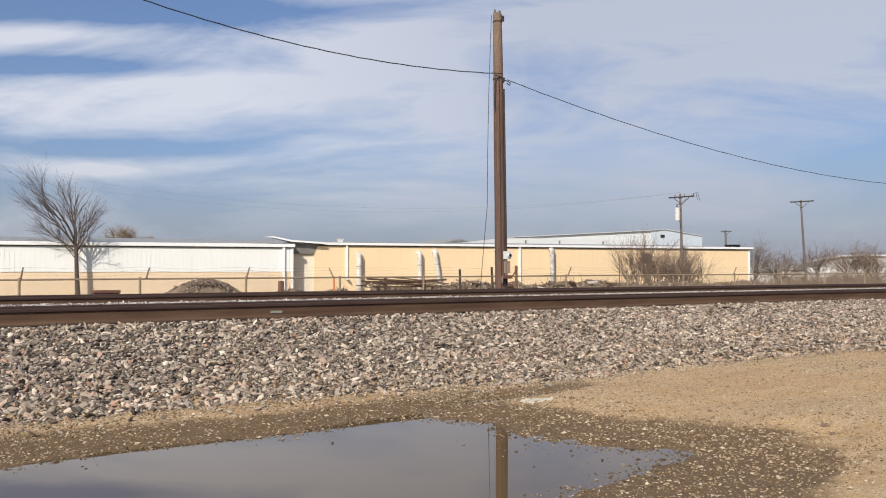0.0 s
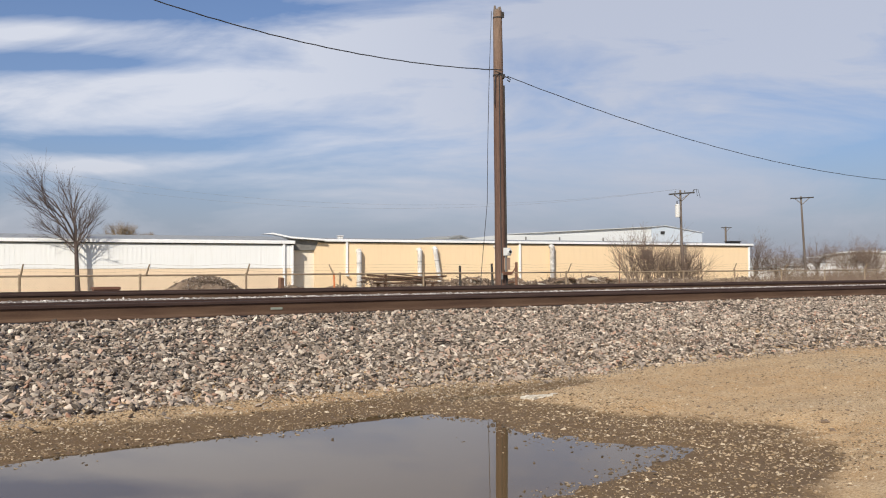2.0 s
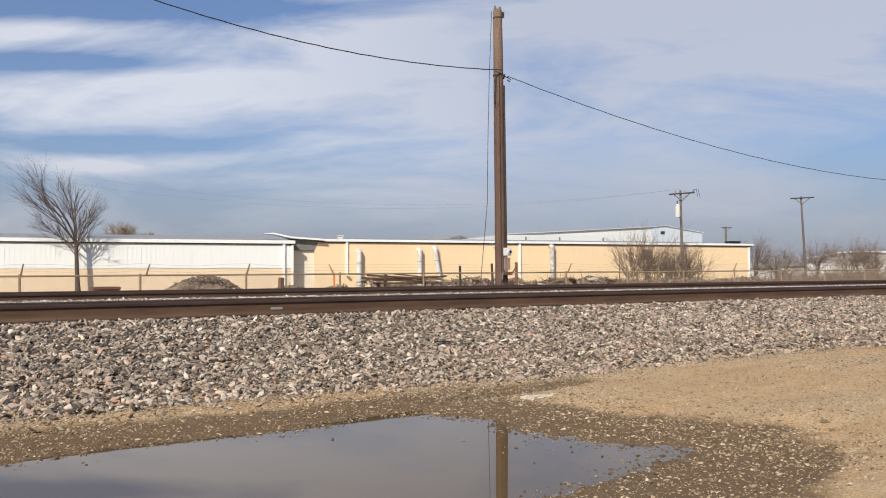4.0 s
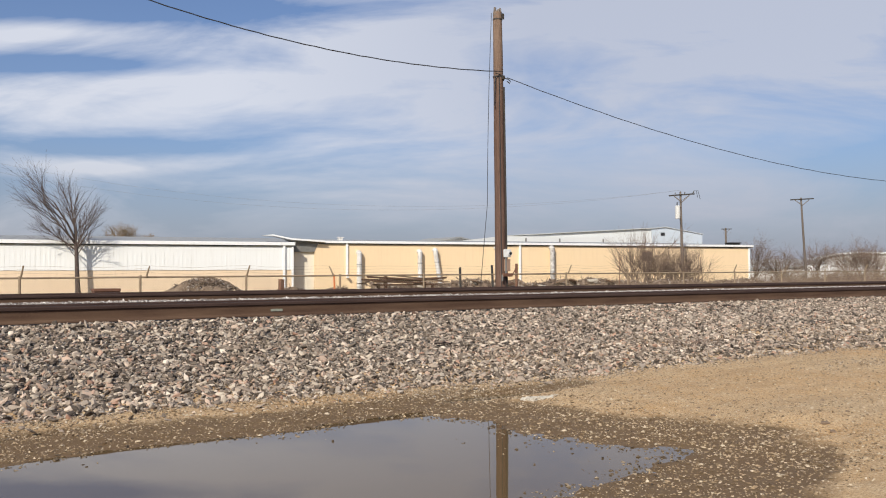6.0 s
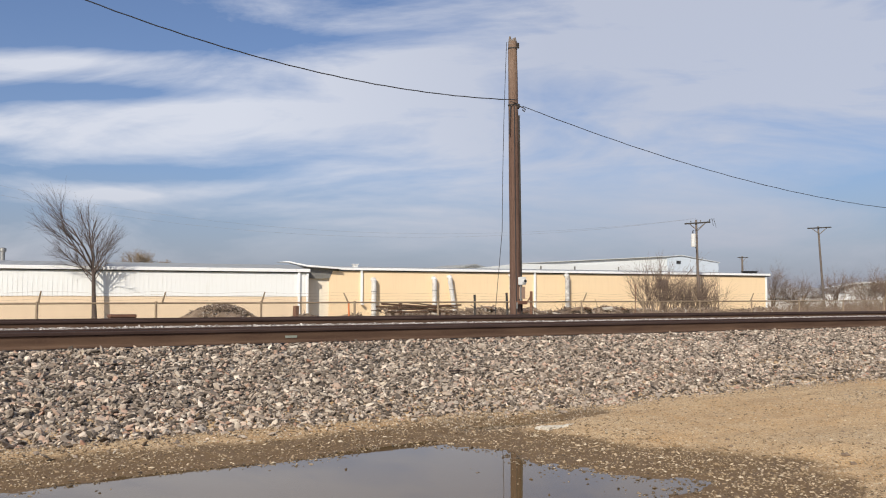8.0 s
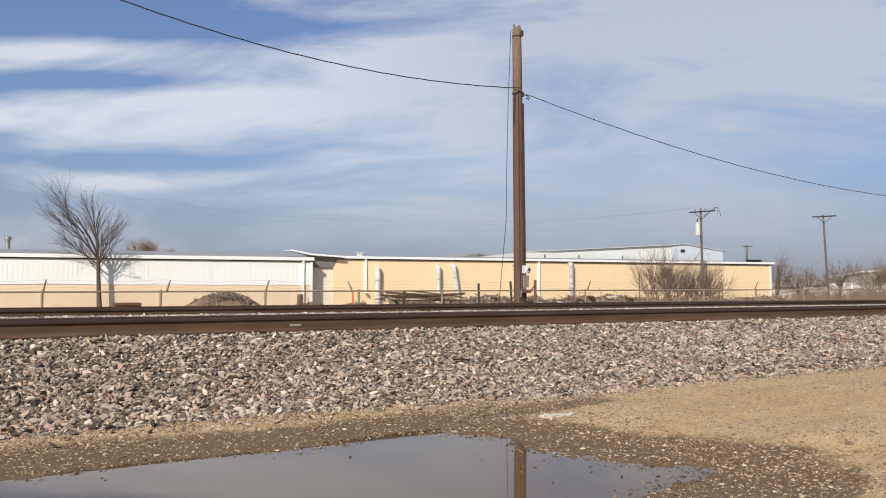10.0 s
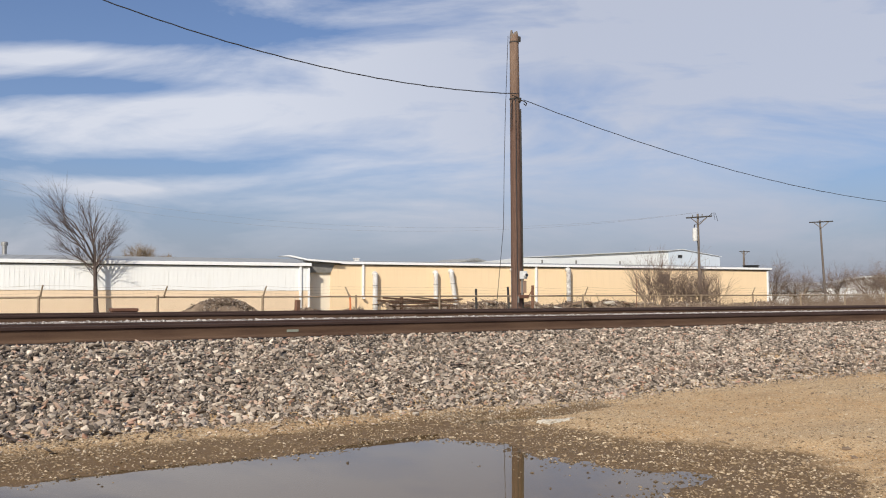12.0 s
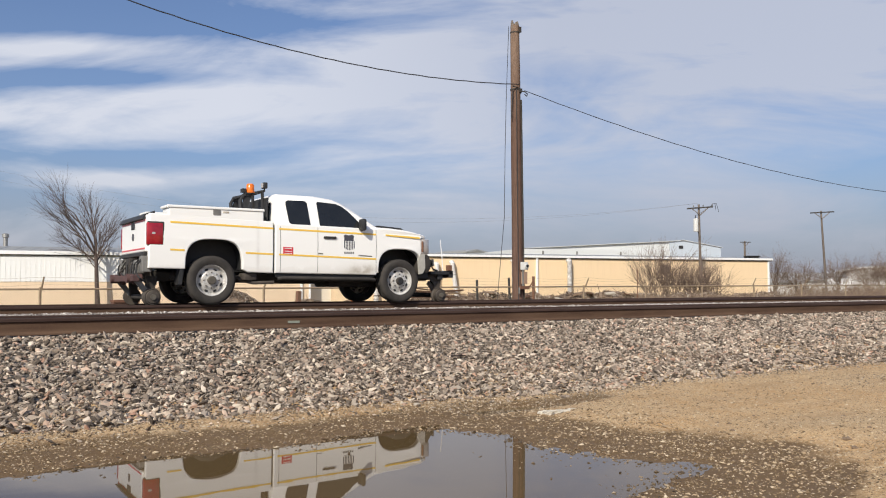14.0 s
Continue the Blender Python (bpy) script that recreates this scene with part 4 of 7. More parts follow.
def build_white_warehouse():
    w = thing("warehouse", (WX, WY, YARD), WTURN, "long low warehouse with white ribbed sheet over a tan base", "warehouse")
    d, s0, s1 = -0.8, -58.0, -2.5
    zt, zb = 3.23 - YARD, 1.53 - YARD
    bm = bmesh.new()
    wall_panel(bm, s0, s1, d, zb, zt - 0.17, 0.26, 0.011)
    part("upper_wall", bm, M_WHITE_SHEET, w, "white ribbed sheet")
    bm = bmesh.new()
    box(bm, (s0, d + 0.03, 0), (s1, d + 0.15, zb + 0.02))
    part("base_wall", bm, M_PEACH, w, "tan painted wall")
    bm = bmesh.new()
    box(bm, (s1 - 0.12, d + 0.15, 0), (s1, d + 14, zt - 0.1))
    part("end_wall", bm, M_TAN, w)
    bm = bmesh.new()
    box(bm, (s0, d + 13.9, 0), (s1 - 0.12, d + 14, zt - 0.1))
    box(bm, (s0, d + 0.15, 0), (s0 + 0.1, d + 13.9, zt - 0.1))
    part("back_wall", bm, M_TAN, w)
    bm = bmesh.new()
    prism(bm, [(d - 0.06, zt - 0.02), (d - 0.06, zt + 0.02), (d + 7, zt + 0.62), (d + 14.2, zt + 0.02), (d + 14.2, zt - 0.03), (d + 7, zt + 0.55)], s0 - 0.1, s1 + 0.1)
    for v in bm.verts:
        v.co = Vector((v.co.y, v.co.x, v.co.z))
    bmesh.ops.recalc_face_normals(bm, faces=bm.faces[:])
    part("roof", bm, M_ROOF, w, "grey sheet roof")
    seam = None
    s = s0 + 0.5
    while s < s1:
        if seam is None:
            bm = bmesh.new()
            prism(bm, [(d - 0.02, zt + 0.0), (d - 0.02, zt + 0.035), (d + 7, zt + 0.635), (d + 7, zt + 0.6)], -0.025, 0.025)
            for v in bm.verts:
                v.co = Vector((v.co.y, v.co.x, v.co.z))
            bmesh.ops.recalc_face_normals(bm, faces=bm.faces[:])
            seam = part("roof_seam", bm, M_ROOF, w)
            seam.location.x = s
        else:
            c = seam.copy()
            scene.collection.objects.link(c)
            c.location.x = s
        s += 0.9
    bm = bmesh.new()
    box(bm, (s0 - 0.1, d - 0.17, zt - 0.15), (s1 + 0.12, d - 0.03, zt + 0.06), 0.02)
    part("gutter", bm, M_TRIM, w)
    # soffit is black and a black strip added, as shade under the gutter
    bm = bmesh.new()
    box(bm, (s0, d - 0.03, zt - 0.17), (s1 + 0.05, d + 0.1, zt - 0.12))
    part("shade_soffit", bm, M_BLACK, w)
    bm = bmesh.new()
    box(bm, (s0, d - 0.09, zt - 0.21), (s1 + 0.05, d - 0.034, zt - 0.152))
    part("gutter_shade_strip", bm, M_BLACK, w)
    bm = bmesh.new()
    box(bm, (s1 - 0.10, d - 0.05, 0), (s1 + 0.03, d + 0.02, zt - 0.12), 0.008)
    part("corner_trim", bm, M_TRIM, w)
    downspout(w, s1 - 0.58, d, 0.1, zt - 0.1)
    downspout(w, s1 - 24.0, d, 0.1, zt - 0.1)
    return w


def build_tan_warehouse():
    w = thing("warehouse", (WX, WY, YARD), WTURN, "long low tan warehouse with white gutter and grey roof", "warehouse")
    zt = 3.38 - YARD
    s0, s1 = -0.95, 34.3
    bm = bmesh.new()
    # front wall with the window opening left free
    box(bm, (s0, 0, 0), (24.2, 0.15, zt - 0.16))
    box(bm, (25.0, 0, 0), (s1, 0.15, zt - 0.16))
    box(bm, (24.2, 0, 0), (25.0, 0.15, 2.2 - YARD))
    box(bm, (24.2, 0, 2.82 - YARD), (25.0, 0.15, zt - 0.16))
    part("front_wall", bm, M_TAN, w)
    s = s0 + 1.9
    while s < s1:
        if not 24 < s < 25.2:
            bm = bmesh.new()
            box(bm, (s - 0.012, -0.006, 0), (s + 0.012, 0.01, zt - 0.16))
            part("wall_seam", bm, M_TAN, w)
        s += 1.9
    bm = bmesh.new()
    box(bm, (24.2, 0.06, 2.2 - YARD), (25.0, 0.09, 2.82 - YARD))
    pane = part("window", bm, M_GLASS, w, "small dark window")
    bm = bmesh.new()
    for lo, hi in (((24.14, -0.02, 2.14 - YARD), (25.06, 0.05, 2.2 - YARD)), ((24.14, -0.02, 2.82 - YARD), (25.06, 0.05, 2.88 - YARD)),
                   ((24.14, -0.02, 2.2 - YARD), (24.2, 0.05, 2.82 - YARD)), ((25.0, -0.02, 2.2 - YARD), (25.06, 0.05, 2.82 - YARD))):
        box(bm, lo, hi)
    part("frame", bm, M_RUST, pane)
    bm = bmesh.new()
    box(bm, (s1 - 0.15, 0.15, 0), (s1, 18, zt - 0.1))
    box(bm, (-2.6, 17.9, 0), (s1 - 0.15, 18, zt - 0.1))
    part("end_wall", bm, M_TAN, w)
    # set-back entry between the two warehouses
    bm = bmesh.new()
    box(bm, (-2.49, 0.16, 0), (s0, 0.31, zt - 0.02))
    part("recess_wall", bm, M_CREAM, w, "cream painted wall in shade")
    bm = bmesh.new()
    prism(bm, [(-0.06, zt - 0.02), (-0.06, zt + 0.03), (9, zt + 0.55), (18.2, zt + 0.03), (18.2, zt - 0.03), (9, zt + 0.48)], s0 - 0.6, s1 + 0.25)
    for v in bm.verts:
        v.co = Vector((v.co.y, v.co.x, v.co.z))
    bmesh.ops.recalc_face_normals(bm, faces=bm.faces[:])
    part("roof", bm, M_ROOF, w, "grey sheet roof")
    bm = bmesh.new()
    prism(bm, [(s0 + 0.6, zt - 0.05), (s0 + 0.6, zt + 0.06), (-2.52, 3.57 - YARD), (-3.7, 3.80 - YARD), (-4.35, 3.72 - YARD), (-3.7, 3.71 - YARD), (-2.5, 3.46 - YARD)], -0.42, 0.5)
    part("canopy", bm, M_TRIM, w, "sloping white canopy over the recess")
    # dark grey board added as the deep shade below the canopy
    bm = bmesh.new()
    prism(bm, [(s0 + 0.28, zt - 0.06), (-2.48, 3.36 - YARD), (-2.48, 2.70 - YARD), (s0 - 0.02, 2.72 - YARD)], -0.03, 0.155)
    part("canopy_shade_board", bm, M_GREYSTEEL, w, "dark grey board as shade under the canopy")
    bm = bmesh.new()
    box(bm, (s0 + 0.6, -0.18, zt - 0.10), (s1 + 0.3, -0.04, zt + 0.06), 0.02)
    part("gutter", bm, M_TRIM, w)
    # gutter shade drawn here too, by a black soffit and strip
    bm = bmesh.new()
    box(bm, (s0 + 0.5, -0.04, zt - 0.155), (s1 + 0.1, 0.05, zt - 0.11))
    part("shade_soffit", bm, M_BLACK, w)
    bm = bmesh.new()
    box(bm, (s0 + 0.6, -0.10, zt - 0.165), (s1 + 0.2, -0.044, zt - 0.102))
    part("gutter_shade_strip", bm, M_BLACK, w)
    bm = bmesh.new()
    box(bm, (s1 - 0.12, -0.04, 0), (s1 + 0.04, 0.02, zt - 0.1), 0.008)
    part("corner_trim", bm, M_TRIM, w)
    for s in (1.2, 13.86):
        downspout(w, s, 0, 0.1, zt - 0.1, 1.35 if s < 2 else 0.3)
    return w


def duct(s, z0, z1, r, lean=0.0, peel=False, label=""):
    """A vertical dust pipe standing before the wall with a turned-in head."""
    p = thing("vent_pipe", (WX, WY, YARD), WTURN, label, "pipe", "pipes along the wall")
    bm = bmesh.new()
    h = z1 - YARD
    tube(bm, [(s - lean * 0, -0.27, 0.0), (s - lean * 0.5, -0.27, h * 0.5), (s - lean, -0.27, h - 0.2), (s - lean, -0.31, h - 0.04), (s - lean, -0.2, h + 0.04), (s - lean, -0.02, h + 0.04)], r, 16)
    part("pipe", bm, M_PEEL if peel else M_PIPE, p, smooth=True)
    for t in (0.25, 0.5, 0.75):
        bm = bmesh.new()
        lathe(bm, [(r, -0.03), (r + 0.018, -0.03), (r + 0.018, 0.03), (r, 0.03)], 20, Matrix.Translation((s - lean * t, -0.27, h * t)) @ pose(0, 0, 0, 90))
        part("pipe_band", bm, M_GALV, p)


build_white_warehouse()
build_tan_warehouse()
duct(1.98, 0, 2.62, 0.175, 0, False, "stout white metal vent pipe against the tan wall")
duct(6.22, 0, 2.74, 0.16, 0, False, "stout white metal vent pipe against the tan wall")
duct(7.80, 0, 2.84, 0.16, 0.45, False, "white metal vent pipe leaning away from the wall")
duct(16.35, 0, 3.06, 0.17, 0, True, "vent pipe with peeling white wrap")
duct(11.9, 0, 3.0, 0.11, 0, False, "slim white pipe with a hooked head")


def roof_box(name, at, size, turn, mat, label, category):
    o = thing(name, at, turn, label, category)
    bm = bmesh.new()
    box(bm, (-size[0] / 2, -size[1] / 2, 0), (size[0] / 2, size[1] / 2, size[2]), 0.03)
    part("housing", bm, mat, o)
    bm = bmesh.new()
    box(bm, (-size[0] / 2 - 0.05, -size[1] / 2 - 0.05, size[2]), (size[0] / 2 + 0.05, size[1] / 2 + 0.05, size[2] + 0.06), 0.01)
    part("lid", bm, mat, o)
    return o


roof_box("rooftop_unit", (61.1, 46.1, 3.30), (0.95, 0.8, 0.5), WTURN, M_BLACK, "dark rooftop air unit on the tan warehouse", "air unit")
roof_box("roof_vent", (27.2, 54.0, 3.55), (0.35, 0.35, 0.32), WTURN, M_PIPE, "small white roof vent on the tan warehouse", "roof vent")


def build_far_shed():
    """A large pale metal shed with a low gable, standing past the warehouses."""
    w = thing("metal_shed", (90.0, 101.0, YARD), -14, "large pale metal shed with a low gable roof", "shed")
    bm = bmesh.new()
    box(bm, (-9.6, 0, 0), (17.5, 0.2, 7.6))
    part("front_wall", bm, M_SHED, w)
    bm = bmesh.new()
    prism(bm, [(17.5, 0), (27.6, 0), (27.6, 8.2), (20.2, 9.2), (17.5, 8.9)], -0.02, 0.2)
    part("gable_wall", bm, M_SHED_SHADED, w)
    bm = bmesh.new()
    prism(bm, [(-10.0, 7.58), (17.7, 9.2), (17.7, 9.28), (-10.0, 7.66)], -0.08, 0.3)
    prism(bm, [(17.7, 9.2), (20.2, 9.43), (27.9, 8.3), (27.9, 8.38), (20.2, 9.51), (17.7, 9.28)], -0.08, 0.3)
    part("roof_edge", bm, M_SHED, w)
    bm = bmesh.new()
    prism(bm, [(-9.8, 7.6), (17.7, 9.2), (20.2, 9.43), (27.8, 8.3), (27.8, 0), (-9.8, 0)], 0.3, 24)
    part("body", bm, M_SHED, w)
    for x in (-6, 0, 8):
        bm = bmesh.new()
        box(bm, (x, -0.05, 0), (x + 0.25, 0, 7.3))
        part("frame_rib", bm, M_GREYSTEEL, w)
    bm = bmesh.new()
    box(bm, (19.2, -0.1, 8.0), (20.0, 0.0, 8.5))
    part("vent_louvre", bm, M_BLACK, w)


build_far_shed()


def build_far_house(at, turn, w, d, h, roof, label):
    o = thing("house", (*at, YARD), turn, label, "house")
    bm = bmesh.new()
    prism(bm, [(-w / 2, 0), (w / 2, 0), (w / 2, h), (0, h + roof), (-w / 2, h)], 0, d)
    part("wall", bm, M_FARWALL, o)
    bm = bmesh.new()
    prism(bm, [(-w / 2 - 0.4, h - 0.15), (0, h + roof), (w / 2 + 0.4, h - 0.15), (w / 2 + 0.4, h + 0.1), (0, h + roof + 0.25), (-w / 2 - 0.4, h + 0.1)], -0.4, d + 0.4)
    part("roof", bm, M_ROOF, o)
    for x in (-w / 4, w / 4):
        bm = bmesh.new()
        box(bm, (x - 0.5, -0.06, 1.0), (x + 0.5, 0.02, 2.2))
        part("window", bm, M_GLASS, o)


build_far_house((117.0, 80.0), 38, 8, 10, 2.3, 1.2, "low white house seen through the bushes")
build_far_house((129.0, 80.0), 40, 9, 12, 2.6, 1.0, "low white house seen through the bushes")
build_far_house((84.4, 121.0), 8, 4.6, 8, 7.75, 0.3, "distant barn with a low grey roof over the warehouse")


def build_arch_shed():
    o = thing("arched_shed", (142.5, 80.3, YARD - 0.2), -52, "grey shed with a low pale arched roof far off", "shed")
    arc = [(8.0 * math.cos(a), 3.9 + 1.5 * math.sin(a)) for a in np.linspace(0, math.pi, 15)]
    bm = bmesh.new()
    prism(bm, [(8, 0)] + [(float(x), float(z)) for x, z in arc] + [(-8, 0)], 0, 30)
    part("body", bm, M_FARWALL, o)
    bm = bmesh.new()
    prism(bm, [(float(x) * 1.03, float(z)) for x, z in arc] + [(float(x) * 0.98, float(z) - 0.25) for x, z in arc[::-1]], -0.5, 30)
    part("roof", bm, M_SHED, o)


build_arch_shed()


def build_trailer():
    """A pale box trailer parked far off beyond the scrub."""
    o = thing("box_trailer", (99.6, 62.0, YARD), -58, "white box trailer parked beyond the scrub", "trailer")
    bm = bmesh.new()
    box(bm, (-1.5, 0, 0.75), (1.5, 8.0, 2.55), 0.04)
    part("body", bm, M_TRIM, o)
    bm = bmesh.new()
    box(bm, (-1.54, -0.05, 2.53), (1.54, 8.05, 2.62), 0.02)
    part("roof", bm, M_SHED, o)
    for x in (-1.1, 1.1):
        for y in (1.2, 5.8):
            bm = bmesh.new()
            rod(bm, (x - 0.2, y, 0.42), (x + 0.2, y, 0.42), 0.42, n=16)
            part("wheel", bm, M_RUBBER, o)
    bm = bmesh.new()
    box(bm, (-1.4, 0.3, 0.45), (1.4, 7.7, 0.75), 0.02)
    part("underframe", bm, M_CHASSIS, o)


build_trailer()
# ---------------------------------------------------------------- bare trees, bushes and dry weeds


class Twigs:
    """Collects tapered three-sided branch pieces into one mesh."""

    def __init__(self):
        self.v, self.f = [], []

    def seg(self, p, q, r0, r1, n=3):
        d = (q - p).normalized()
        a = d.orthogonal().normalized()
        b = d.cross(a)
        k = len(self.v)
        for c, r in ((p, r0), (q, r1)):
            for i in range(n):
                t = 2 * math.pi * i / n
                self.v.append(tuple(c + (a * math.cos(t) + b * math.sin(t)) * r))
        for i in range(n):
            j = (i + 1) % n
            self.f.append((k + i, k + j, k + n + j, k + n + i))

    def done(self, name, mat, parent):
        ob = raw_mesh(name, self.v, self.f, mat)
        ob.parent = parent
        return ob


def grow(tw, rnd, p, d, length, r, level, bend=0.12, lift=0.10, spread_deg=32, kids=(2, 4)):
    """One branch in short pieces, then its side shoots."""
    steps = 4 if level > 1 else 3
    spots = []
    for i in range(steps):
        d = (d + Vector((rnd.gauss(0, bend), rnd.gauss(0, bend), rnd.gauss(0, bend * 0.6) + lift))).normalized()
        q = p + d * (length / steps)
        r1 = r * (1 - 0.5 / steps)
        tw.seg(p, q, r, r1, 5 if level > 3 else 3)
        p, r = q, r1
        spots.append((p, d, r))
    if level == 0:
        return
    for s, sd, sr in spots[-3:]:
        for _ in range(rnd.randint(*kids) if s is spots[-1][0] else rnd.randint(1, 2)):
            a = sd.orthogonal().normalized()
            a.rotate(Matrix.Rotation(rnd.uniform(0, 6.283), 3, sd))
            nd = (sd * math.cos(radians(rnd.uniform(0.4, 1.1) * spread_deg)) + a * math.sin(radians(rnd.uniform(0.4, 1.1) * spread_deg))).normalized()
            grow(tw, rnd, s, nd, length * rnd.uniform(0.55, 0.8), max(sr * rnd.uniform(0.5, 0.7), 0.004), level - 1, bend, lift, spread_deg, kids)


def build_big_tree():
    rnd = random.Random(11)
    x, y = 9.05, 51.35
    t = thing("bare_tree", (x, y, YARD), 0, "leafless tree fanning upward in front of the white warehouse", "tree")
    bm = bmesh.new()
    tube(bm, [(0.14, 0, -0.1), (0.10, 0, 0.7), (0.06, -0.02, 1.4), (0.03, 0, 2.2), (0.0, 0, 3.1), (-0.06, 0.02, 3.6)], [0.22, 0.155, 0.13, 0.115, 0.11, 0.09], 10)
    part("trunk", bm, M_BARK, t, smooth=True)
    tw = Twigs()
    side = Vector((0.84, -0.54, 0))
    for across, deep, up, z, ln, r in ((-0.82, 0.1, 1.0, 3.4, 2.45, 0.08), (-0.48, -0.2, 1.0, 3.5, 2.7, 0.085), (-0.18, 0.2, 1.0, 3.5, 2.4, 0.08), (0.12, -0.1, 1.0, 3.3, 1.8, 0.07),
                                       (-0.95, 0.0, 0.7, 3.0, 1.7, 0.06), (0.45, 0.3, 0.9, 3.0, 1.3, 0.055), (-0.3, 0.5, 1.0, 3.3, 1.6, 0.06), (-0.6, -0.5, 1.0, 3.3, 1.8, 0.06), (0.30, 0.0, 1.0, 3.1, 1.5, 0.06), (0.7, 0.1, 0.7, 2.7, 0.9, 0.03), (-0.8, -0.1, 0.8, 2.6, 1.1, 0.035), (0.3, -0.4, 0.9, 2.9, 1.3, 0.045)):
        d = (side * across + Vector((0.54, 0.84, 0)) * deep + Vector((0, 0, up))).normalized()
        grow(tw, rnd, Vector((0.0, 0, z)), d, ln * 0.93, r, 3, 0.10, 0.03, 27, (1, 3))
    tw.done("crown", M_BARK, t)


def build_bush(at, height, stems, seed, width, label, category="bush", name="bare_bush", level=2, mat=None, lift=0.01):
    rnd = random.Random(seed)
    z = float(ground_height(at[0], at[1]))
    t = thing(name, (at[0], at[1], z), 0, label, category)
    tw = Twigs()
    for _ in range(int(stems * 1.25)):
        p = Vector((rnd.gauss(0, width * 0.40), rnd.gauss(0, width * 0.25), -0.05))
        d = Vector((rnd.gauss(0, 0.14), rnd.gauss(0, 0.18), 1.0)).normalized()
        h = height * rnd.uniform(0.6, 1.0)
        grow(tw, rnd, p, d, h * 0.58, 0.020 + 0.007 * h, level, 0.19, lift, 30, (2, 4))
    tw.done("tangle", mat or M_TWIG, t)
    return t


build_big_tree()
for k, (x, y, h, n, w) in enumerate(((40.9, 38.2, 4.6, 9, 0.9), (41.8, 37.9, 4.2, 9, 1.1), (42.9, 38.4, 3.9, 8, 1.3), (44.1, 38.0, 3.7, 8, 1.3), (45.2, 38.6, 3.5, 10, 1.0), (46.1, 38.2, 3.3, 11, 0.9))):
    build_bush((x, y), h, n, 30 + k, w, "tangled leafless brown bush against the tan wall", lift=0.05)
for k, (x, y, h, n, w) in enumerate(((50.4, 37.6, 1.3, 14, 2.2), (53.0, 37.0, 1.05, 13, 2.8), (56.0, 36.6, 1.15, 13, 2.8), (58.4, 37.4, 1.2, 13, 2.6), (60.8, 38.0, 1.7, 12, 2.2), (37.2, 36.5, 1.4, 10, 2.0), (35.0, 36.0, 1.0, 9, 2.2))):
    build_bush((x, y), h, n, 130 + k, w, "low straggling brown bush before the tan wall")
build_bush((41.4, 39.0), 5.0, 2, 77, 0.7, "slender leafless sapling above the brown bushes", "tree", "bare_sapling", 2, lift=0.04)


def build_scrub_tree(at, height, spread_m, seed, label):
    """A short-stemmed bare tree: limbs fan out low and end in dense fine twigs."""
    rnd = random.Random(seed)
    t = thing("bare_scrub", (at[0], at[1], float(ground_height(*at))), 0, label, "tree")
    bm = bmesh.new()
    tube(bm, [(0, 0, -0.1), (0.05, 0, 0.5), (0.0, 0.03, 1.1)], [0.13, 0.10, 0.08], 8)
    part("trunk", bm, M_TWIG, t, smooth=True)
    tw = Twigs()
    for i in range(11):
        a = 6.283 * i / 11 + rnd.uniform(-0.3, 0.3)
        out = rnd.uniform(0.25, 1.0) * spread_m / height
        d = Vector((math.cos(a) * out, math.sin(a) * out, rnd.uniform(0.75, 1.0))).normalized()
        grow(tw, rnd, Vector((0, 0, rnd.uniform(0.5, 1.1))), d, height * rnd.uniform(0.36, 0.50), 0.05, 3, 0.15, -0.005, 38, (2, 3))
    tw.done("crown", M_TWIG, t)


for k, (x, y, h, w) in enumerate(((64.1, 46.2, 4.2, 3.4), (67.0, 45.4, 3.1, 3.0), (72.2, 45.2, 3.9, 3.0), (78.2, 45.6, 4.4, 3.4), (82.4, 46.6, 4.0, 3.2), (86.5, 47.5, 4.0, 3.2))):
    build_scrub_tree((x, y), h, w, 60 + k, "leafless greyish-brown scrub tree past the fence")
for k, (x, y, h, n, w) in enumerate(((69.5, 46.0, 2.6, 9, 2.6), (75.2, 45.2, 2.4, 9, 2.6), (79.8, 44.8, 2.2, 9, 2.6))):
    build_bush((x, y), h, n, 90 + k, w, "leafless greyish-brown scrub past the fence")


def build_leafy_top(at, r, seed):
    """A far tree that keeps its dry leaves, seen over the roof."""
    rnd = random.Random(seed)
    t = thing("oak_tree", (*at, YARD), 0, "distant tree with dry tan leaves behind the white warehouse", "tree")
    bm = bmesh.new()
    tube(bm, [(0, 0, 0), (0.1, 0, 2.5), (0, 0, 5.0)], [0.3, 0.22, 0.12], 8)
    part("trunk", bm, M_BARK, t)
    tw = Twigs()
    for _ in range(26):
        d = Vector((rnd.gauss(0, 0.8), rnd.gauss(0, 0.6), 1.0)).normalized()
        grow(tw, rnd, Vector((rnd.gauss(0, 0.5), rnd.gauss(0, 0.4), 4.9)), d, r * 0.9, 0.05, 2, 0.2, 0.03, 40, (2, 4))
    tw.done("crown", M_DRYLEAF, t)


build_leafy_top((20.0, 90.0), 1.25, 3)
build_leafy_top((24.0, 96.0), 0.8, 5)


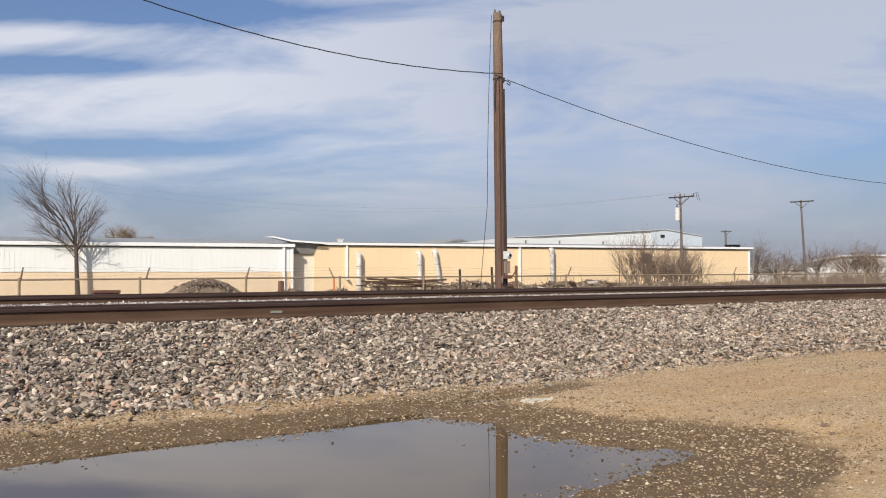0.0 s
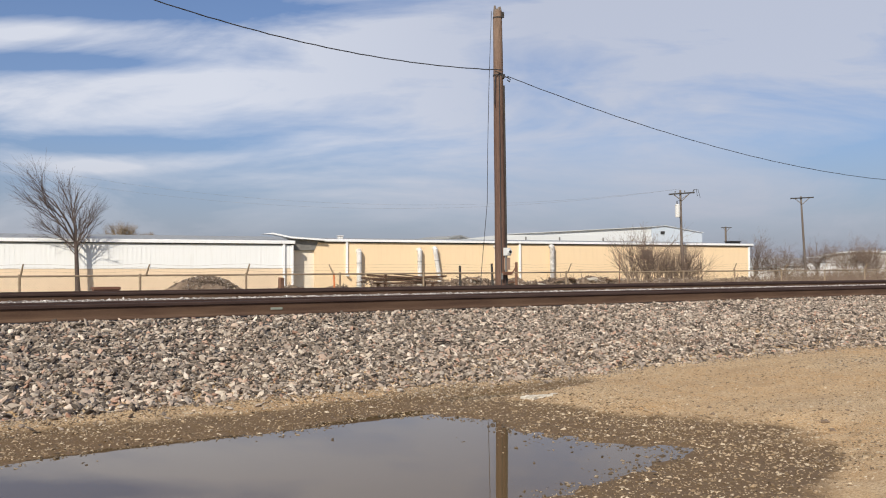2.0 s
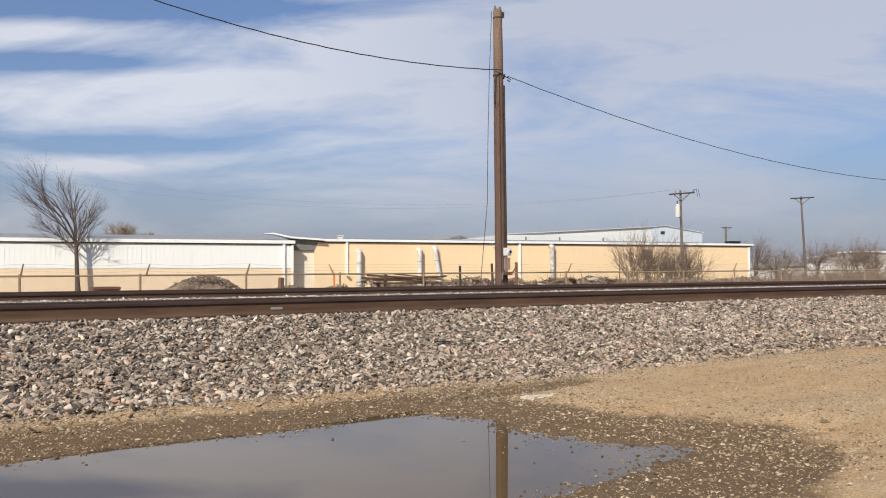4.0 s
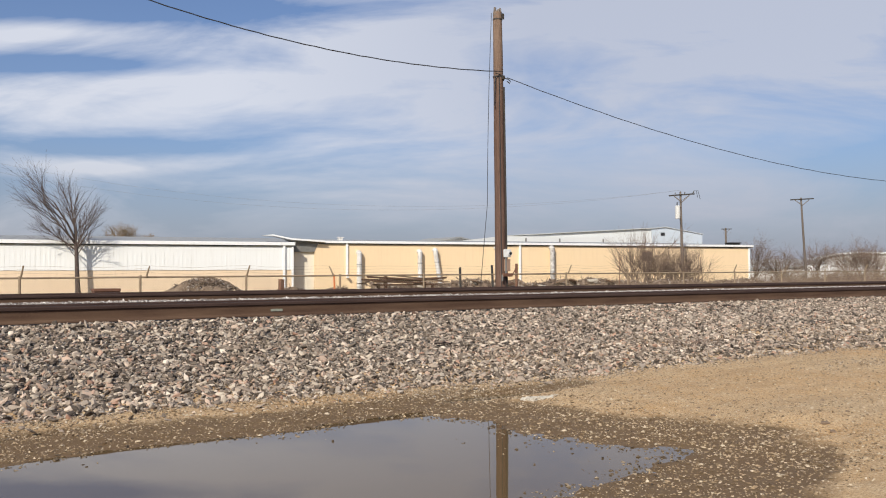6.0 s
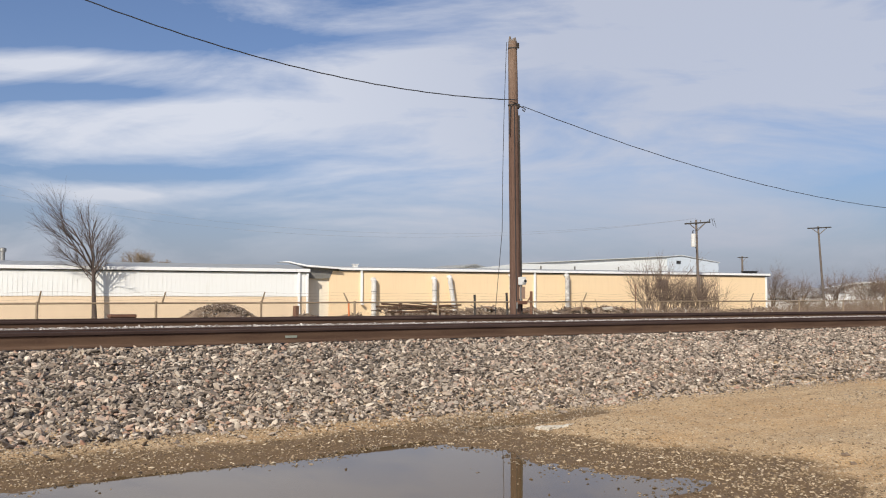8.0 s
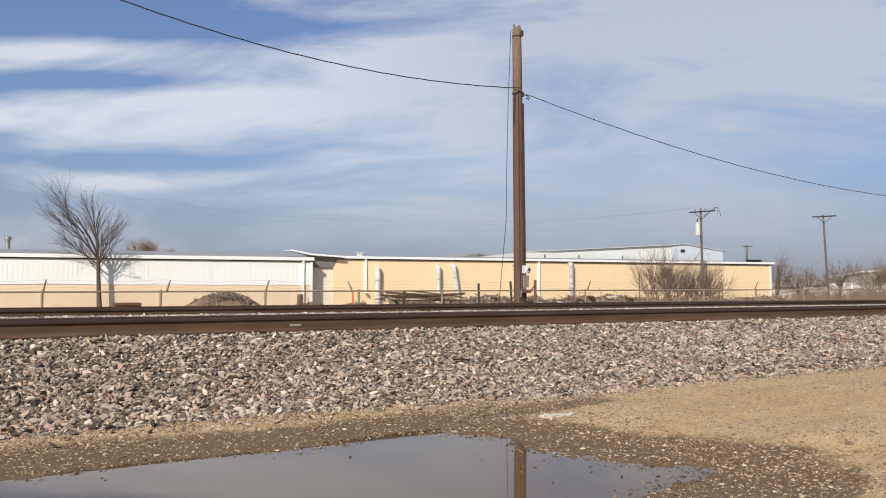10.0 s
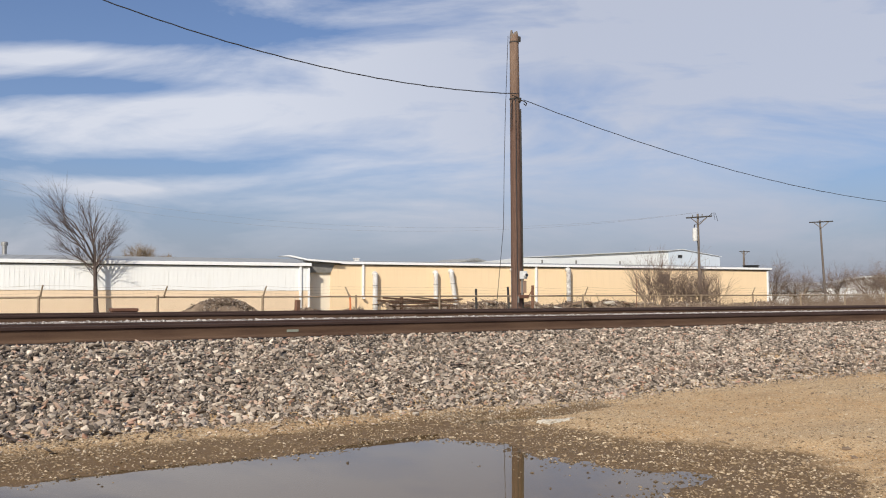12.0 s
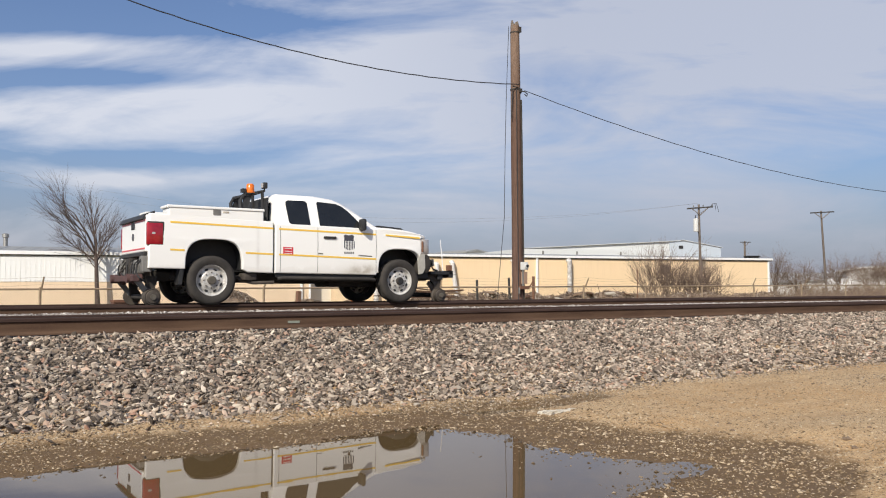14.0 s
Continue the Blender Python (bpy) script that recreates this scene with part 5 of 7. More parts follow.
def build_weeds():
    """Dry grass and weed stalks along the fence and yard."""
    rnd = random.Random(4)
    tw = Twigs()
    for _ in range(8500):
        x = rnd.uniform(2, 75) if rnd.random() < 0.25 else rnd.uniform(27, 70)
        y = 23.9 + abs(rnd.gauss(0, 2.2)) * (1 if rnd.random() < 0.8 else -0.4)
        tall = 0.9 if x > 24 else 0.45
        if rnd.random() < 0.06:
            tall *= 1.5
        h = rnd.uniform(0.4, 1.0) * tall + 0.25
        p = Vector((x, y, float(ground_height(x, y)) - 0.02))
        q = p + Vector((rnd.gauss(0, 0.12) * h, rnd.gauss(0, 0.12) * h, h * 0.6))
        w = q + Vector((rnd.gauss(0, 0.25) * h, rnd.gauss(0, 0.2) * h, h * 0.4))
        tw.seg(p, q, 0.009, 0.007)
        tw.seg(q, w, 0.007, 0.003)
    ob = tw.done("dry_weeds", M_STRAW, None)
    tagged(ob, "dry straw-coloured weeds standing along the fence", "weeds", kind="stuff")


build_weeds()


def build_thicket():
    """Low tangled scrub behind the right part of the fence."""
    rnd = random.Random(9)
    tw = Twigs()
    for _ in range(2900):
        x = rnd.uniform(29, 60) if rnd.random() < 0.5 else rnd.uniform(52, 105)
        y = rnd.uniform(25.0, 31.0) + (0.10 if x < 60 else rnd.uniform(0.1, 0.5)) * (x - 27)
        z = float(ground_height(x, y))
        grow(tw, rnd, Vector((x, y, z)), Vector((rnd.gauss(0, 0.5), rnd.gauss(0, 0.5), 1)).normalized(), rnd.uniform(0.5, 0.95) * (1.0 if x < 58 else 1.5), 0.012 if x < 58 else 0.02, 1, 0.25, 0.02, 45, (2, 3))
    tagged(tw.done("low_scrub", M_TWIG, None), "low tangled brown scrub behind the fence", "scrub", kind="stuff")


build_thicket()

# ---------------------------------------------------------------- clutter in the yard


def build_mound(at, rx, ry, h, n, seed, name, label, stick=False):
    rnd = random.Random(seed)
    z = float(ground_height(*at))
    t = thing(name, (at[0], at[1], z), 0, label, "rubble pile")
    bm = bmesh.new()
    bmesh.ops.create_icosphere(bm, subdivisions=4, radius=1.0)
    bmesh.ops.delete(bm, geom=[v for v in bm.verts if v.co.z < -0.05], context="VERTS")
    for v in bm.verts:
        k = 1 + 0.28 * noise.noise(v.co * 2.1 + Vector((seed, 0, 0))) + 0.12 * noise.noise(v.co * 6)
        v.co = Vector((v.co.x * rx * k, v.co.y * ry * k, (max(v.co.z, 0) ** 1.3) * h * k - 0.04))
    part("mound", bm, M_EARTH, t)
    pts, sz = [], []
    for _ in range(n):
        a, q = rnd.uniform(0, 6.283), rnd.random() ** 0.6
        pts.append((math.cos(a) * q * rx, math.sin(a) * q * ry, h * max(1 - q * q, 0) ** 0.65 + rnd.uniform(-0.03, 0.05)))
        sz.append(rnd.uniform(0.018, 0.05))
    ob = stones("debris", np.array(pts), np.array(sz), M_RUBBLE, 0.5, 0.4)
    ob.parent = t
    tagged(ob, kind="stuff")
    if stick:
        tw = Twigs()
        for _ in range(70):
            a, q = rnd.uniform(0, 6.283), rnd.random() ** 0.6
            p = Vector((math.cos(a) * q * rx, math.sin(a) * q * ry, h * (1 - q * q) ** 0.65))
            d = Vector((rnd.gauss(0, 1) + math.cos(a), rnd.gauss(0, 1), rnd.gauss(0.1, 0.35))).normalized()
            tw.seg(p - d * 0.25, p + d * rnd.uniform(0.1, 0.35), 0.02, 0.012)
        ob = tw.done("brushwood", M_TWIG, t)
        tagged(ob, kind="stuff")


build_mound((9.95, 31.0), 2.05, 1.1, 1.42, 2600, 1, "brush_heap", "heap of grey brush and soil behind the fence", True)
build_mound((13.0, 30.2), 1.3, 0.8, 1.02, 240, 3, "rubble_heap", "low heap of grey rubble behind the fence", True)
build_mound((15.2, 30.2), 1.3, 0.8, 0.98, 200, 4, "rubble_heap", "low heap of grey rubble behind the fence", True)


def build_berm():
    """A long low bank of dumped stone, soil, slabs and broken timber."""
    rnd = random.Random(31)
    bank = thing("rubble_bank", (0, 0, 0), 0, "long low bank of dumped soil, stone and broken timber", "rubble bank")

    def crest(x):
        return 0.80 + 0.07 * math.sin(0.9 * x) + 0.06 * math.sin(2.3 * x + 1) + 0.05 * math.sin(5.1 * x) - 0.10 * float(smooth_step(31.0, 36.0, x))

    def middle(x):
        return 30.6 + 0.05 * (x - 14)

    xs = np.arange(16.4, 46.0, 0.14)
    ks = np.linspace(-1, 1, 15)
    v = []
    for x in xs:
        end = float(smooth_step(16.4, 17.2, x))
        for k in ks:
            top = (crest(x) + 0.40) * end * max(1 - abs(k) ** 1.7, 0)
            z = -0.42 + top + 0.07 * noise.noise(Vector((x * 2.2, k * 4, 3))) + 0.05 * noise.noise(Vector((x * 6, k * 9, 7)))
            v.append((float(x), middle(x) + 1.5 * float(k), z))
    w = len(ks)
    idx = (np.arange(len(xs) - 1)[:, None] * w + np.arange(w - 1)[None]).ravel()
    ob = raw_mesh("soil", v, np.stack([idx, idx + w, idx + w + 1, idx + 1], 1), M_EARTH, True)
    ob.parent = bank
    pts, sz = [], []
    for _ in range(3600):
        x, k = rnd.uniform(16.6, 45.5), rnd.triangular(-1, 0.6, -0.25)
        pts.append((x, middle(x) + 1.5 * k, -0.40 + (crest(x) + 0.40) * max(1 - abs(k) ** 1.7, 0) + rnd.uniform(-0.02, 0.07)))
        sz.append(rnd.choice((0.03, 0.04, 0.05, 0.06, 0.09)))
    ob = stones("debris", np.array(pts), np.array(sz), M_RUBBLE, 0.5, 0.4)
    ob.parent = bank
    tagged(ob, kind="stuff")
    tw = Twigs()
    for _ in range(420):
        x, k = rnd.uniform(16.6, 45.5), rnd.uniform(-0.6, 0.3)
        p = Vector((x, middle(x) + 1.5 * k, -0.38 + (crest(x) + 0.40) * (1 - abs(k) ** 1.7)))
        d = Vector((rnd.gauss(0, 1), rnd.gauss(0, 0.6), rnd.gauss(0.1, 0.3))).normalized()
        tw.seg(p - d * 0.3, p + d * rnd.uniform(0.15, 0.6), 0.024, 0.010)
    ob = tw.done("brushwood", M_TWIG, bank)
    tagged(ob, kind="stuff")
    for x, dz, ln, tilt, mat in ((19.2, 0.02, 0.5, 6, M_CONCRETE), (20.6, 0.0, 0.35, -9, M_CONCRETE), (22.2, 0.05, 0.6, 12, M_PLANK), (24.0, 0.02, 0.8, -8, M_SCRAP), (26.3, 0.03, 0.45, 5, M_CONCRETE),
                                 (27.4, 0.06, 0.7, -16, M_PLANK), (28.4, 0.08, 0.9, 14, M_SCRAP), (29.8, 0.04, 0.5, -6, M_CONCRETE), (31.2, 0.05, 0.8, 9, M_SCRAP), (33.0, 0.03, 0.6, -5, M_PLANK)):
        bm = bmesh.new()
        box(bm, (-ln / 2, -0.16, -0.035), (ln / 2, 0.16, 0.035), 0.012, Matrix.Translation((x, middle(x) - 0.45, crest(x) - 0.12 + dz)) @ pose(0, 0, 0, 12, tilt, 3 * tilt))
        part("slab", bm, mat, bank)


build_berm()


def build_planks():
    """Rusty beams and boards stacked loosely on the rubble."""
    rnd = random.Random(21)
    for i in range(13):
        ln = rnd.uniform(1.2, 3.1)
        bm = bmesh.new()
        box(bm, (-ln / 2, -rnd.uniform(0.05, 0.11), -0.02), (ln / 2, 0.08, 0.02 + 0.012 * (i % 3)), 0.006)
        ob = mesh_object("board", bm, M_SCRAP if i % 6 else M_PLANK)
        ob.matrix_basis = pose(17.55 + rnd.uniform(-0.9, 0.9), 28.9 + rnd.uniform(-0.25, 0.25), 0.86 + 0.015 * i, rnd.uniform(-10, 10), rnd.uniform(-4, 5), rnd.uniform(-14, 10))
        tagged(ob, "rust-brown discarded beam lying on a loose stack" if i % 6 else "weathered board lying on a loose stack", "board", "boards of the stack")
    base = thing("rack_frame", (17.5, 28.9, YARD), 0, "rusty low steel rack carrying discarded beams", "rack")
    for sx in (-1.1, 1.1):
        for sy in (-0.3, 0.3):
            bm = bmesh.new()
            box(bm, (sx - 0.05, sy - 0.05, 0), (sx + 0.05, sy + 0.05, 1.50 if (sx < 0 and sy < 0) else 1.10), 0.006)
            part("leg", bm, M_SCRAP, base)
    bm = bmesh.new()
    box(bm, (-1.3, -0.38, 1.10), (1.3, 0.38, 1.16), 0.006)
    part("deck", bm, M_SCRAP, base)


build_planks()


def build_stake(at, h, w, mat, label, tip=False):
    z = float(ground_height(*at)) - 0.05
    bm = bmesh.new()
    tube(bm, [(0, 0, 0), (0.01, 0, h * 0.5), (0.0, 0, h)], [w, w, w * 0.9], 8)
    ob = mesh_object("stake", bm, mat)
    ob.matrix_basis = pose(at[0], at[1], z, random.uniform(-2, 2), random.uniform(-2, 2), 0)
    tagged(ob, label, "post", "stakes by the fence")


build_stake((18.18, 26.0), 1.85, 0.05, M_BLACK, "short black post behind the fence")
build_stake((19.75, 26.0), 1.92, 0.05, M_BLACK, "short black post behind the fence")
build_stake((20.87, 26.0), 2.0, 0.06, M_RUST, "short rusty post behind the fence")
build_stake((12.9, 26.0), 1.6, 0.035, M_ORANGE, "faded orange marker post behind the fence")
build_stake((26.6, 26.0), 2.35, 0.02, M_RUST, "thin bent rod standing behind the fence")

bm = bmesh.new()
box(bm, (-0.075, -0.075, 0), (0.075, 0.075, 1.42), 0.015)
stump = mesh_object("timber_stump", bm, M_RUST)
stump.matrix_basis = pose(10.87, 26.0, YARD - 0.02, 2, 1, 12)
tagged(stump, "short reddish timber stump behind the fence", "post")
bm = bmesh.new()
box(bm, (-0.245, -0.2, 0), (0.245, 0.2, 0.62), 0.02)
box(bm, (-0.26, -0.22, 0.60), (0.26, 0.22, 0.66), 0.01)
crate = mesh_object("rusty_box", bm, M_RUST)
crate.matrix_basis = pose(3.78, 18.2, 0.255, 0, 0, -3)
tagged(crate, "low rusty steel relay box beside the far track", "box")
bm = bmesh.new()
box(bm, (-0.30, -0.24, 0), (0.30, 0.24, 0.607), 0.02)
footing = mesh_object("concrete_footing", bm, M_CONCRETE)
footing.matrix_basis = pose(3.78, 18.2, -0.352, 0, 0, -3)
tagged(footing, "plain concrete footing under the rusty box", "footing")


# ---------------------------------------------------------------- small litter on the near ground


def build_tuft(at, n, h, seed):
    rnd = random.Random(seed)
    tw = Twigs()
    z = float(ground_height(*at))
    for _ in range(n):
        p = Vector((rnd.gauss(0, 0.09), rnd.gauss(0, 0.05), -0.01))
        q = p + Vector((rnd.gauss(0, 0.06), rnd.gauss(0, 0.05), h * rnd.uniform(0.4, 1.0)))
        tw.seg(p, q, 0.004, 0.0025)
        tw.seg(q, q + Vector((rnd.gauss(0, 0.07), rnd.gauss(0, 0.06), h * 0.3)), 0.0025, 0.001)
    ob = tw.done("grass_tuft", M_TWIG, None)
    ob.matrix_basis = pose(at[0], at[1], z)
    tagged(ob, "small tuft of dry grass at the foot of the ballast", "grass tuft", kind="stuff")


for k, (x, y) in enumerate(((8.66, 7.13), (8.95, 7.10), (8.35, 7.20))):
    build_tuft((x, y), 34 - 8 * k, 0.09, 200 + k)


def build_twig(at, ln, turn, seed):
    rnd = random.Random(seed)
    tw = Twigs()
    grow(tw, rnd, Vector((-ln / 2, 0, 0)), Vector((1, 0, 0.02)), ln, 0.012, 1, 0.12, 0.0, 25, (1, 2))
    ob = tw.done("fallen_twig", M_BARK, None)
    z = float(ground_height(*at))
    ob.matrix_basis = pose(at[0], at[1], z + 0.06, 0, 0, turn)
    tagged(ob, "dark fallen twig lying on the ballast stones", "twig", "fallen twigs")


build_twig((12.05, 9.15), 0.4, -95, 5)
build_twig((5.4, 8.1), 0.3, 20, 6)


def build_clod(at, r, seed):
    bm = bmesh.new()
    bmesh.ops.create_icosphere(bm, subdivisions=2, radius=1.0)
    for v in bm.verts:
        k = 1 + 0.5 * noise.noise(v.co * 1.6 + Vector((seed, 0, 0)))
        v.co = Vector((v.co.x * r * k, v.co.y * r * 0.8 * k, v.co.z * r * 0.45 * k))
    ob = mesh_object("earth_clod", bm, M_EARTH)
    ob.matrix_basis = pose(at[0], at[1], float(ground_height(*at)) + r * 0.2, 0, 0, 37 * seed)
    tagged(ob, "dark clod of earth on dry sand", "clod", "clods on the sand")


CLODS = ((5.64, 3.49, 0.034), (5.49, 3.34, 0.026), (5.6, 4.47, 0.02), (6.1, 3.59, 0.02), (5.57, 4.56, 0.016), (8.27, 5.49, 0.022), (6.07, 4.59, 0.017), (5.38, 4.26, 0.02), (6.70, 4.17, 0.019))
for k, (x, y, r) in enumerate(CLODS):
    build_clod((x, y), r, k)

# ---------------------------------------------------------------- the road-rail pickup
# truck space: x forward from the rear axle, y to the left, z up from just under the rail tops
TRUCK_Y = 14.72
TYRE_R = 0.41
TRUCK_Z = 0.815
WHEELBASE = 3.60
HALF = 0.985


def arch(cx, r, z0, n=14, lo=0.0, hi=180.0, squash=1.0):
    """A squarish wheel opening from angle lo to hi."""

    def soft(v):
        return math.copysign(abs(v) ** 0.64, v)

    return [(cx + r * soft(math.cos(radians(lo + (hi - lo) * i / n))), z0 + squash * r * soft(math.sin(radians(lo + (hi - lo) * i / n)))) for i in range(n + 1)]


def panel(outline, y0, y1, cuts=(0.75, 0.9, 1.05, 1.2, 1.35, 1.48), bevel=0.018, bulge=True):
    """A body panel: an outline in x and z given thickness, then rounded and curved in section."""
    bm = bmesh.new()
    prism(bm, outline, y0, y1)
    if bevel:
        es = [e for e in bm.edges if abs(e.verts[0].co.y - e.verts[1].co.y) < 1e-6]
        bmesh.ops.bevel(bm, geom=es, offset=bevel, segments=2, affect="EDGES", profile=0.5)
    for z in cuts:
        bmesh.ops.bisect_plane(bm, geom=bm.verts[:] + bm.edges[:] + bm.faces[:], plane_co=(0, 0, z), plane_no=(0, 0, 1))
    if bulge:
        for v in bm.verts:
            t = (v.co.z - 1.02) / 0.5
            v.co.y *= 1 - 0.014 * t * t + 0.006 * math.exp(-((v.co.z - 1.12) / 0.05) ** 2)
    bmesh.ops.triangulate(bm, faces=[f for f in bm.faces if len(f.verts) > 4])
    return bm


def side_y(z):
    t = (z - 1.02) / 0.5
    return HALF * (1 - 0.014 * t * t + 0.006 * math.exp(-((z - 1.12) / 0.05) ** 2))


def decal(pts, s, lift=0.004):
    """A flat patch laid on the truck's side at points in x and z; s is the side, -1 or 1."""
    bm = bmesh.new()
    a = [bm.verts.new((x, s * (side_y(z) + lift), z)) for x, z in pts]
    b = [bm.verts.new((x, s * (side_y(z) - 0.004), z)) for x, z in pts]
    bm.faces.new(a)
    bm.faces.new(b[::-1])
    k = len(a)
    for i in range(k):
        bm.faces.new((a[i], b[i], b[(i + 1) % k], a[(i + 1) % k]))
    bmesh.ops.recalc_face_normals(bm, faces=bm.faces[:])
    return bm


def strip(x0, z0, x1, z1, h, s, n=6):
    pts = [(x0 + (x1 - x0) * i / n, z0 + (z1 - z0) * i / n - h / 2) for i in range(n + 1)]
    return decal(pts + [(x, z + h) for x, z in pts[::-1]], s)


def seam_line(x, s, w=0.004, z0=0.62, z1=1.42, n=14):
    """A fine upright gap line that follows the curve of the side."""
    zs = [z0 + (z1 - z0) * i / n for i in range(n + 1)]
    bm = bmesh.new()
    a = [bm.verts.new((x - w, s * (side_y(z) + 0.0025), z)) for z in zs]
    b = [bm.verts.new((x + w, s * (side_y(z) + 0.0025), z)) for z in zs]
    c = [bm.verts.new((x, s * (side_y(z) - 0.004), z)) for z in zs]
    for i in range(n):
        bm.faces.new((a[i], b[i], b[i + 1], a[i + 1]))
        bm.faces.new((b[i], c[i], c[i + 1], b[i + 1]))
        bm.faces.new((c[i], a[i], a[i + 1], c[i + 1]))
    bmesh.ops.recalc_face_normals(bm, faces=bm.faces[:])
    return bm


def build_wheel(truck, x, s):
    """Spins about y at its middle; the mesh of the wheel is the rim."""
    bm = bmesh.new()
    y = 1.0 if s > 0 else -1.0
    prof = [(0.262, -0.11), (0.262, 0.085), (0.272, 0.10), (0.262, 0.106), (0.248, 0.098), (0.238, 0.040), (0.218, 0.026), (0.196, 0.034), (0.165, 0.058), (0.12, 0.086), (0.10, 0.088), (0.02, 0.088)]
    lathe(bm, prof, 40)
    if y < 0:
        bmesh.ops.scale(bm, vec=(1, -1, 1), verts=bm.verts[:])
        bmesh.ops.reverse_faces(bm, faces=bm.faces[:])
    w = part("wheel", bm, M_STEELRIM, truck, "pale painted steel wheel", True)
    bm = bmesh.new()
    r = TYRE_R
    lathe(bm, [(0.262, -0.11), (0.30, -0.125), (r - 0.05, -0.135), (r - 0.015, -0.118), (r, -0.09), (r, -0.035), (r - 0.01, -0.03), (r - 0.01, -0.022), (r, -0.018),
               (r, 0.018), (r - 0.01, 0.022), (r - 0.01, 0.03), (r, 0.035), (r, 0.09), (r - 0.015, 0.118), (r - 0.05, 0.135), (0.30, 0.125), (0.262, 0.11)], 56)
    part("tyre", bm, M_RUBBER, w, "black rubber tyre", True)
    bm = bmesh.new()
    lathe(bm, [(0.072, 0.06), (0.072, 0.13), (0.06, 0.145), (0.01, 0.147)], 24)
    for i in range(8):
        a = 2 * math.pi * i / 8
        rod(bm, (0.128 * math.cos(a), 0.06, 0.128 * math.sin(a)), (0.128 * math.cos(a), 0.100, 0.128 * math.sin(a)), 0.012, n=6)
    if y < 0:
        bmesh.ops.scale(bm, vec=(1, -1, 1), verts=bm.verts[:])
        bmesh.ops.reverse_faces(bm, faces=bm.faces[:])
    hub = part("hub", bm, M_HUB, w, "greasy hub with eight nuts", True)
    if x > 1:
        # solid black disc stands for the shaded hollow of the front hub
        bm = bmesh.new()
        rod(bm, (0, y * 0.14, 0), (0, y * 0.151, 0), 0.05, n=18)
        hub.data.materials[0] = M_CHASSIS
        part("hub_bore_shade", bm, M_BLACK, w, "black disc for the shaded hub bore")
    # black lumps on the rim stand for shade inside the hand holes
    for i in range(8):
        a = 2 * math.pi * (i + 0.5) / 8
        bm = bmesh.new()
        m = Matrix.Translation((0.186 * math.cos(a), y * 0.044, 0.186 * math.sin(a))) @ Matrix.Rotation(-a, 4, "Y")
        bmesh.ops.create_uvsphere(bm, u_segments=10, v_segments=6, radius=1.0, matrix=m @ Matrix.Diagonal((0.025, 0.012, 0.034, 1)))
        part("hand_hole_shade", bm, M_BLACK, w)
    w.matrix_basis = pose(x, s * (HALF - 0.155), TYRE_R + 0.062)
    return w


def rail_gear(truck, x, front):
    """Steel guide wheels with flanges, on an axle beam, with swing arms."""
    k = 1 if front else -1
    bm = bmesh.new()
    rod(bm, (x, -0.70, 0.197), (x, 0.70, 0.197), 0.045, n=14)
    part("guide_axle", bm, M_CHASSIS, truck)
    for s in (-1, 1):
        bm = bmesh.new()
        m = Matrix.Translation((x, s * 0.755, 0.197))
        f = s * -1
        lathe(bm, [(0.03, -0.075), (0.10, -0.07), (0.112, -0.05), (0.125, -0.055), (0.130, 0.03), (0.152, 0.045), (0.152, 0.07), (0.06, 0.075), (0.02, 0.075)], 30)
        if f < 0:
            bmesh.ops.scale(bm, vec=(1, -1, 1), verts=bm.verts[:])
            bmesh.ops.reverse_faces(bm, faces=bm.faces[:])
        bmesh.ops.transform(bm, matrix=m, verts=bm.verts[:])
        gw = part("guide_wheel", bm, M_GEAR, truck, "steel flanged rail guide wheel", True)
        bm = bmesh.new()
        rod(bm, (x, s * 0.82, 0.197), (x, s * 0.86, 0.197), 0.045, n=14)
        part("axle_cap", bm, M_HUB, gw)
        bm = bmesh.new()
        prism(bm, [(x - 0.05, 0.15), (x + 0.05, 0.15), (x + 0.06, 0.28), (x - k * 0.02 + 0.09, 0.54), (x - k * 0.02 - 0.10, 0.54), (x - 0.07, 0.28)], s * 0.58, s * 0.64)
        part("swing_arm", bm, M_CHASSIS, truck, "dirty dark steel swing arm")
        bm = bmesh.new()
        if front:
            prism(bm, [(x - k * 0.24, 0.42), (x - k * 0.19, 0.48), (x - k * 0.0, 0.26), (x - k * 0.05, 0.20)], s * 0.66, s * 0.70)
        if not front:
            prism(bm, [(-1.20, 0.46), (-1.12, 0.50), (x - 0.03, 0.29), (x + 0.0, 0.23), (x - 0.07, 0.21)], s * 0.66, s * 0.71)
        part("link_bar", bm, M_GREYSTEEL if not front else M_GEAR, truck)
    bm = bmesh.new()
    bx = x if front else -1.20
    box(bm, (bx - 0.06, -0.80 if front else -0.86, 0.50 if front else 0.45), (bx + 0.06, 0.80 if front else 0.86, 0.66 if front else 0.55), 0.012)
    if not front:
        for y in (-0.62, 0.62):
            rod(bm, (bx - 0.10, y, 0.50), (bx + 0.14, y, 0.50), 0.075, n=16)
        box(bm, (bx + 0.04, -0.50, 0.40), (bx + 0.12, -0.40, 0.66), 0.01)
        box(bm, (bx + 0.04, 0.40, 0.40), (bx + 0.12, 0.50, 0.66), 0.01)
    part("gear_beam", bm, M_BLACK if front else M_REDSTEEL, truck, "black steel gear beam" if front else "dull red steel gear beam")


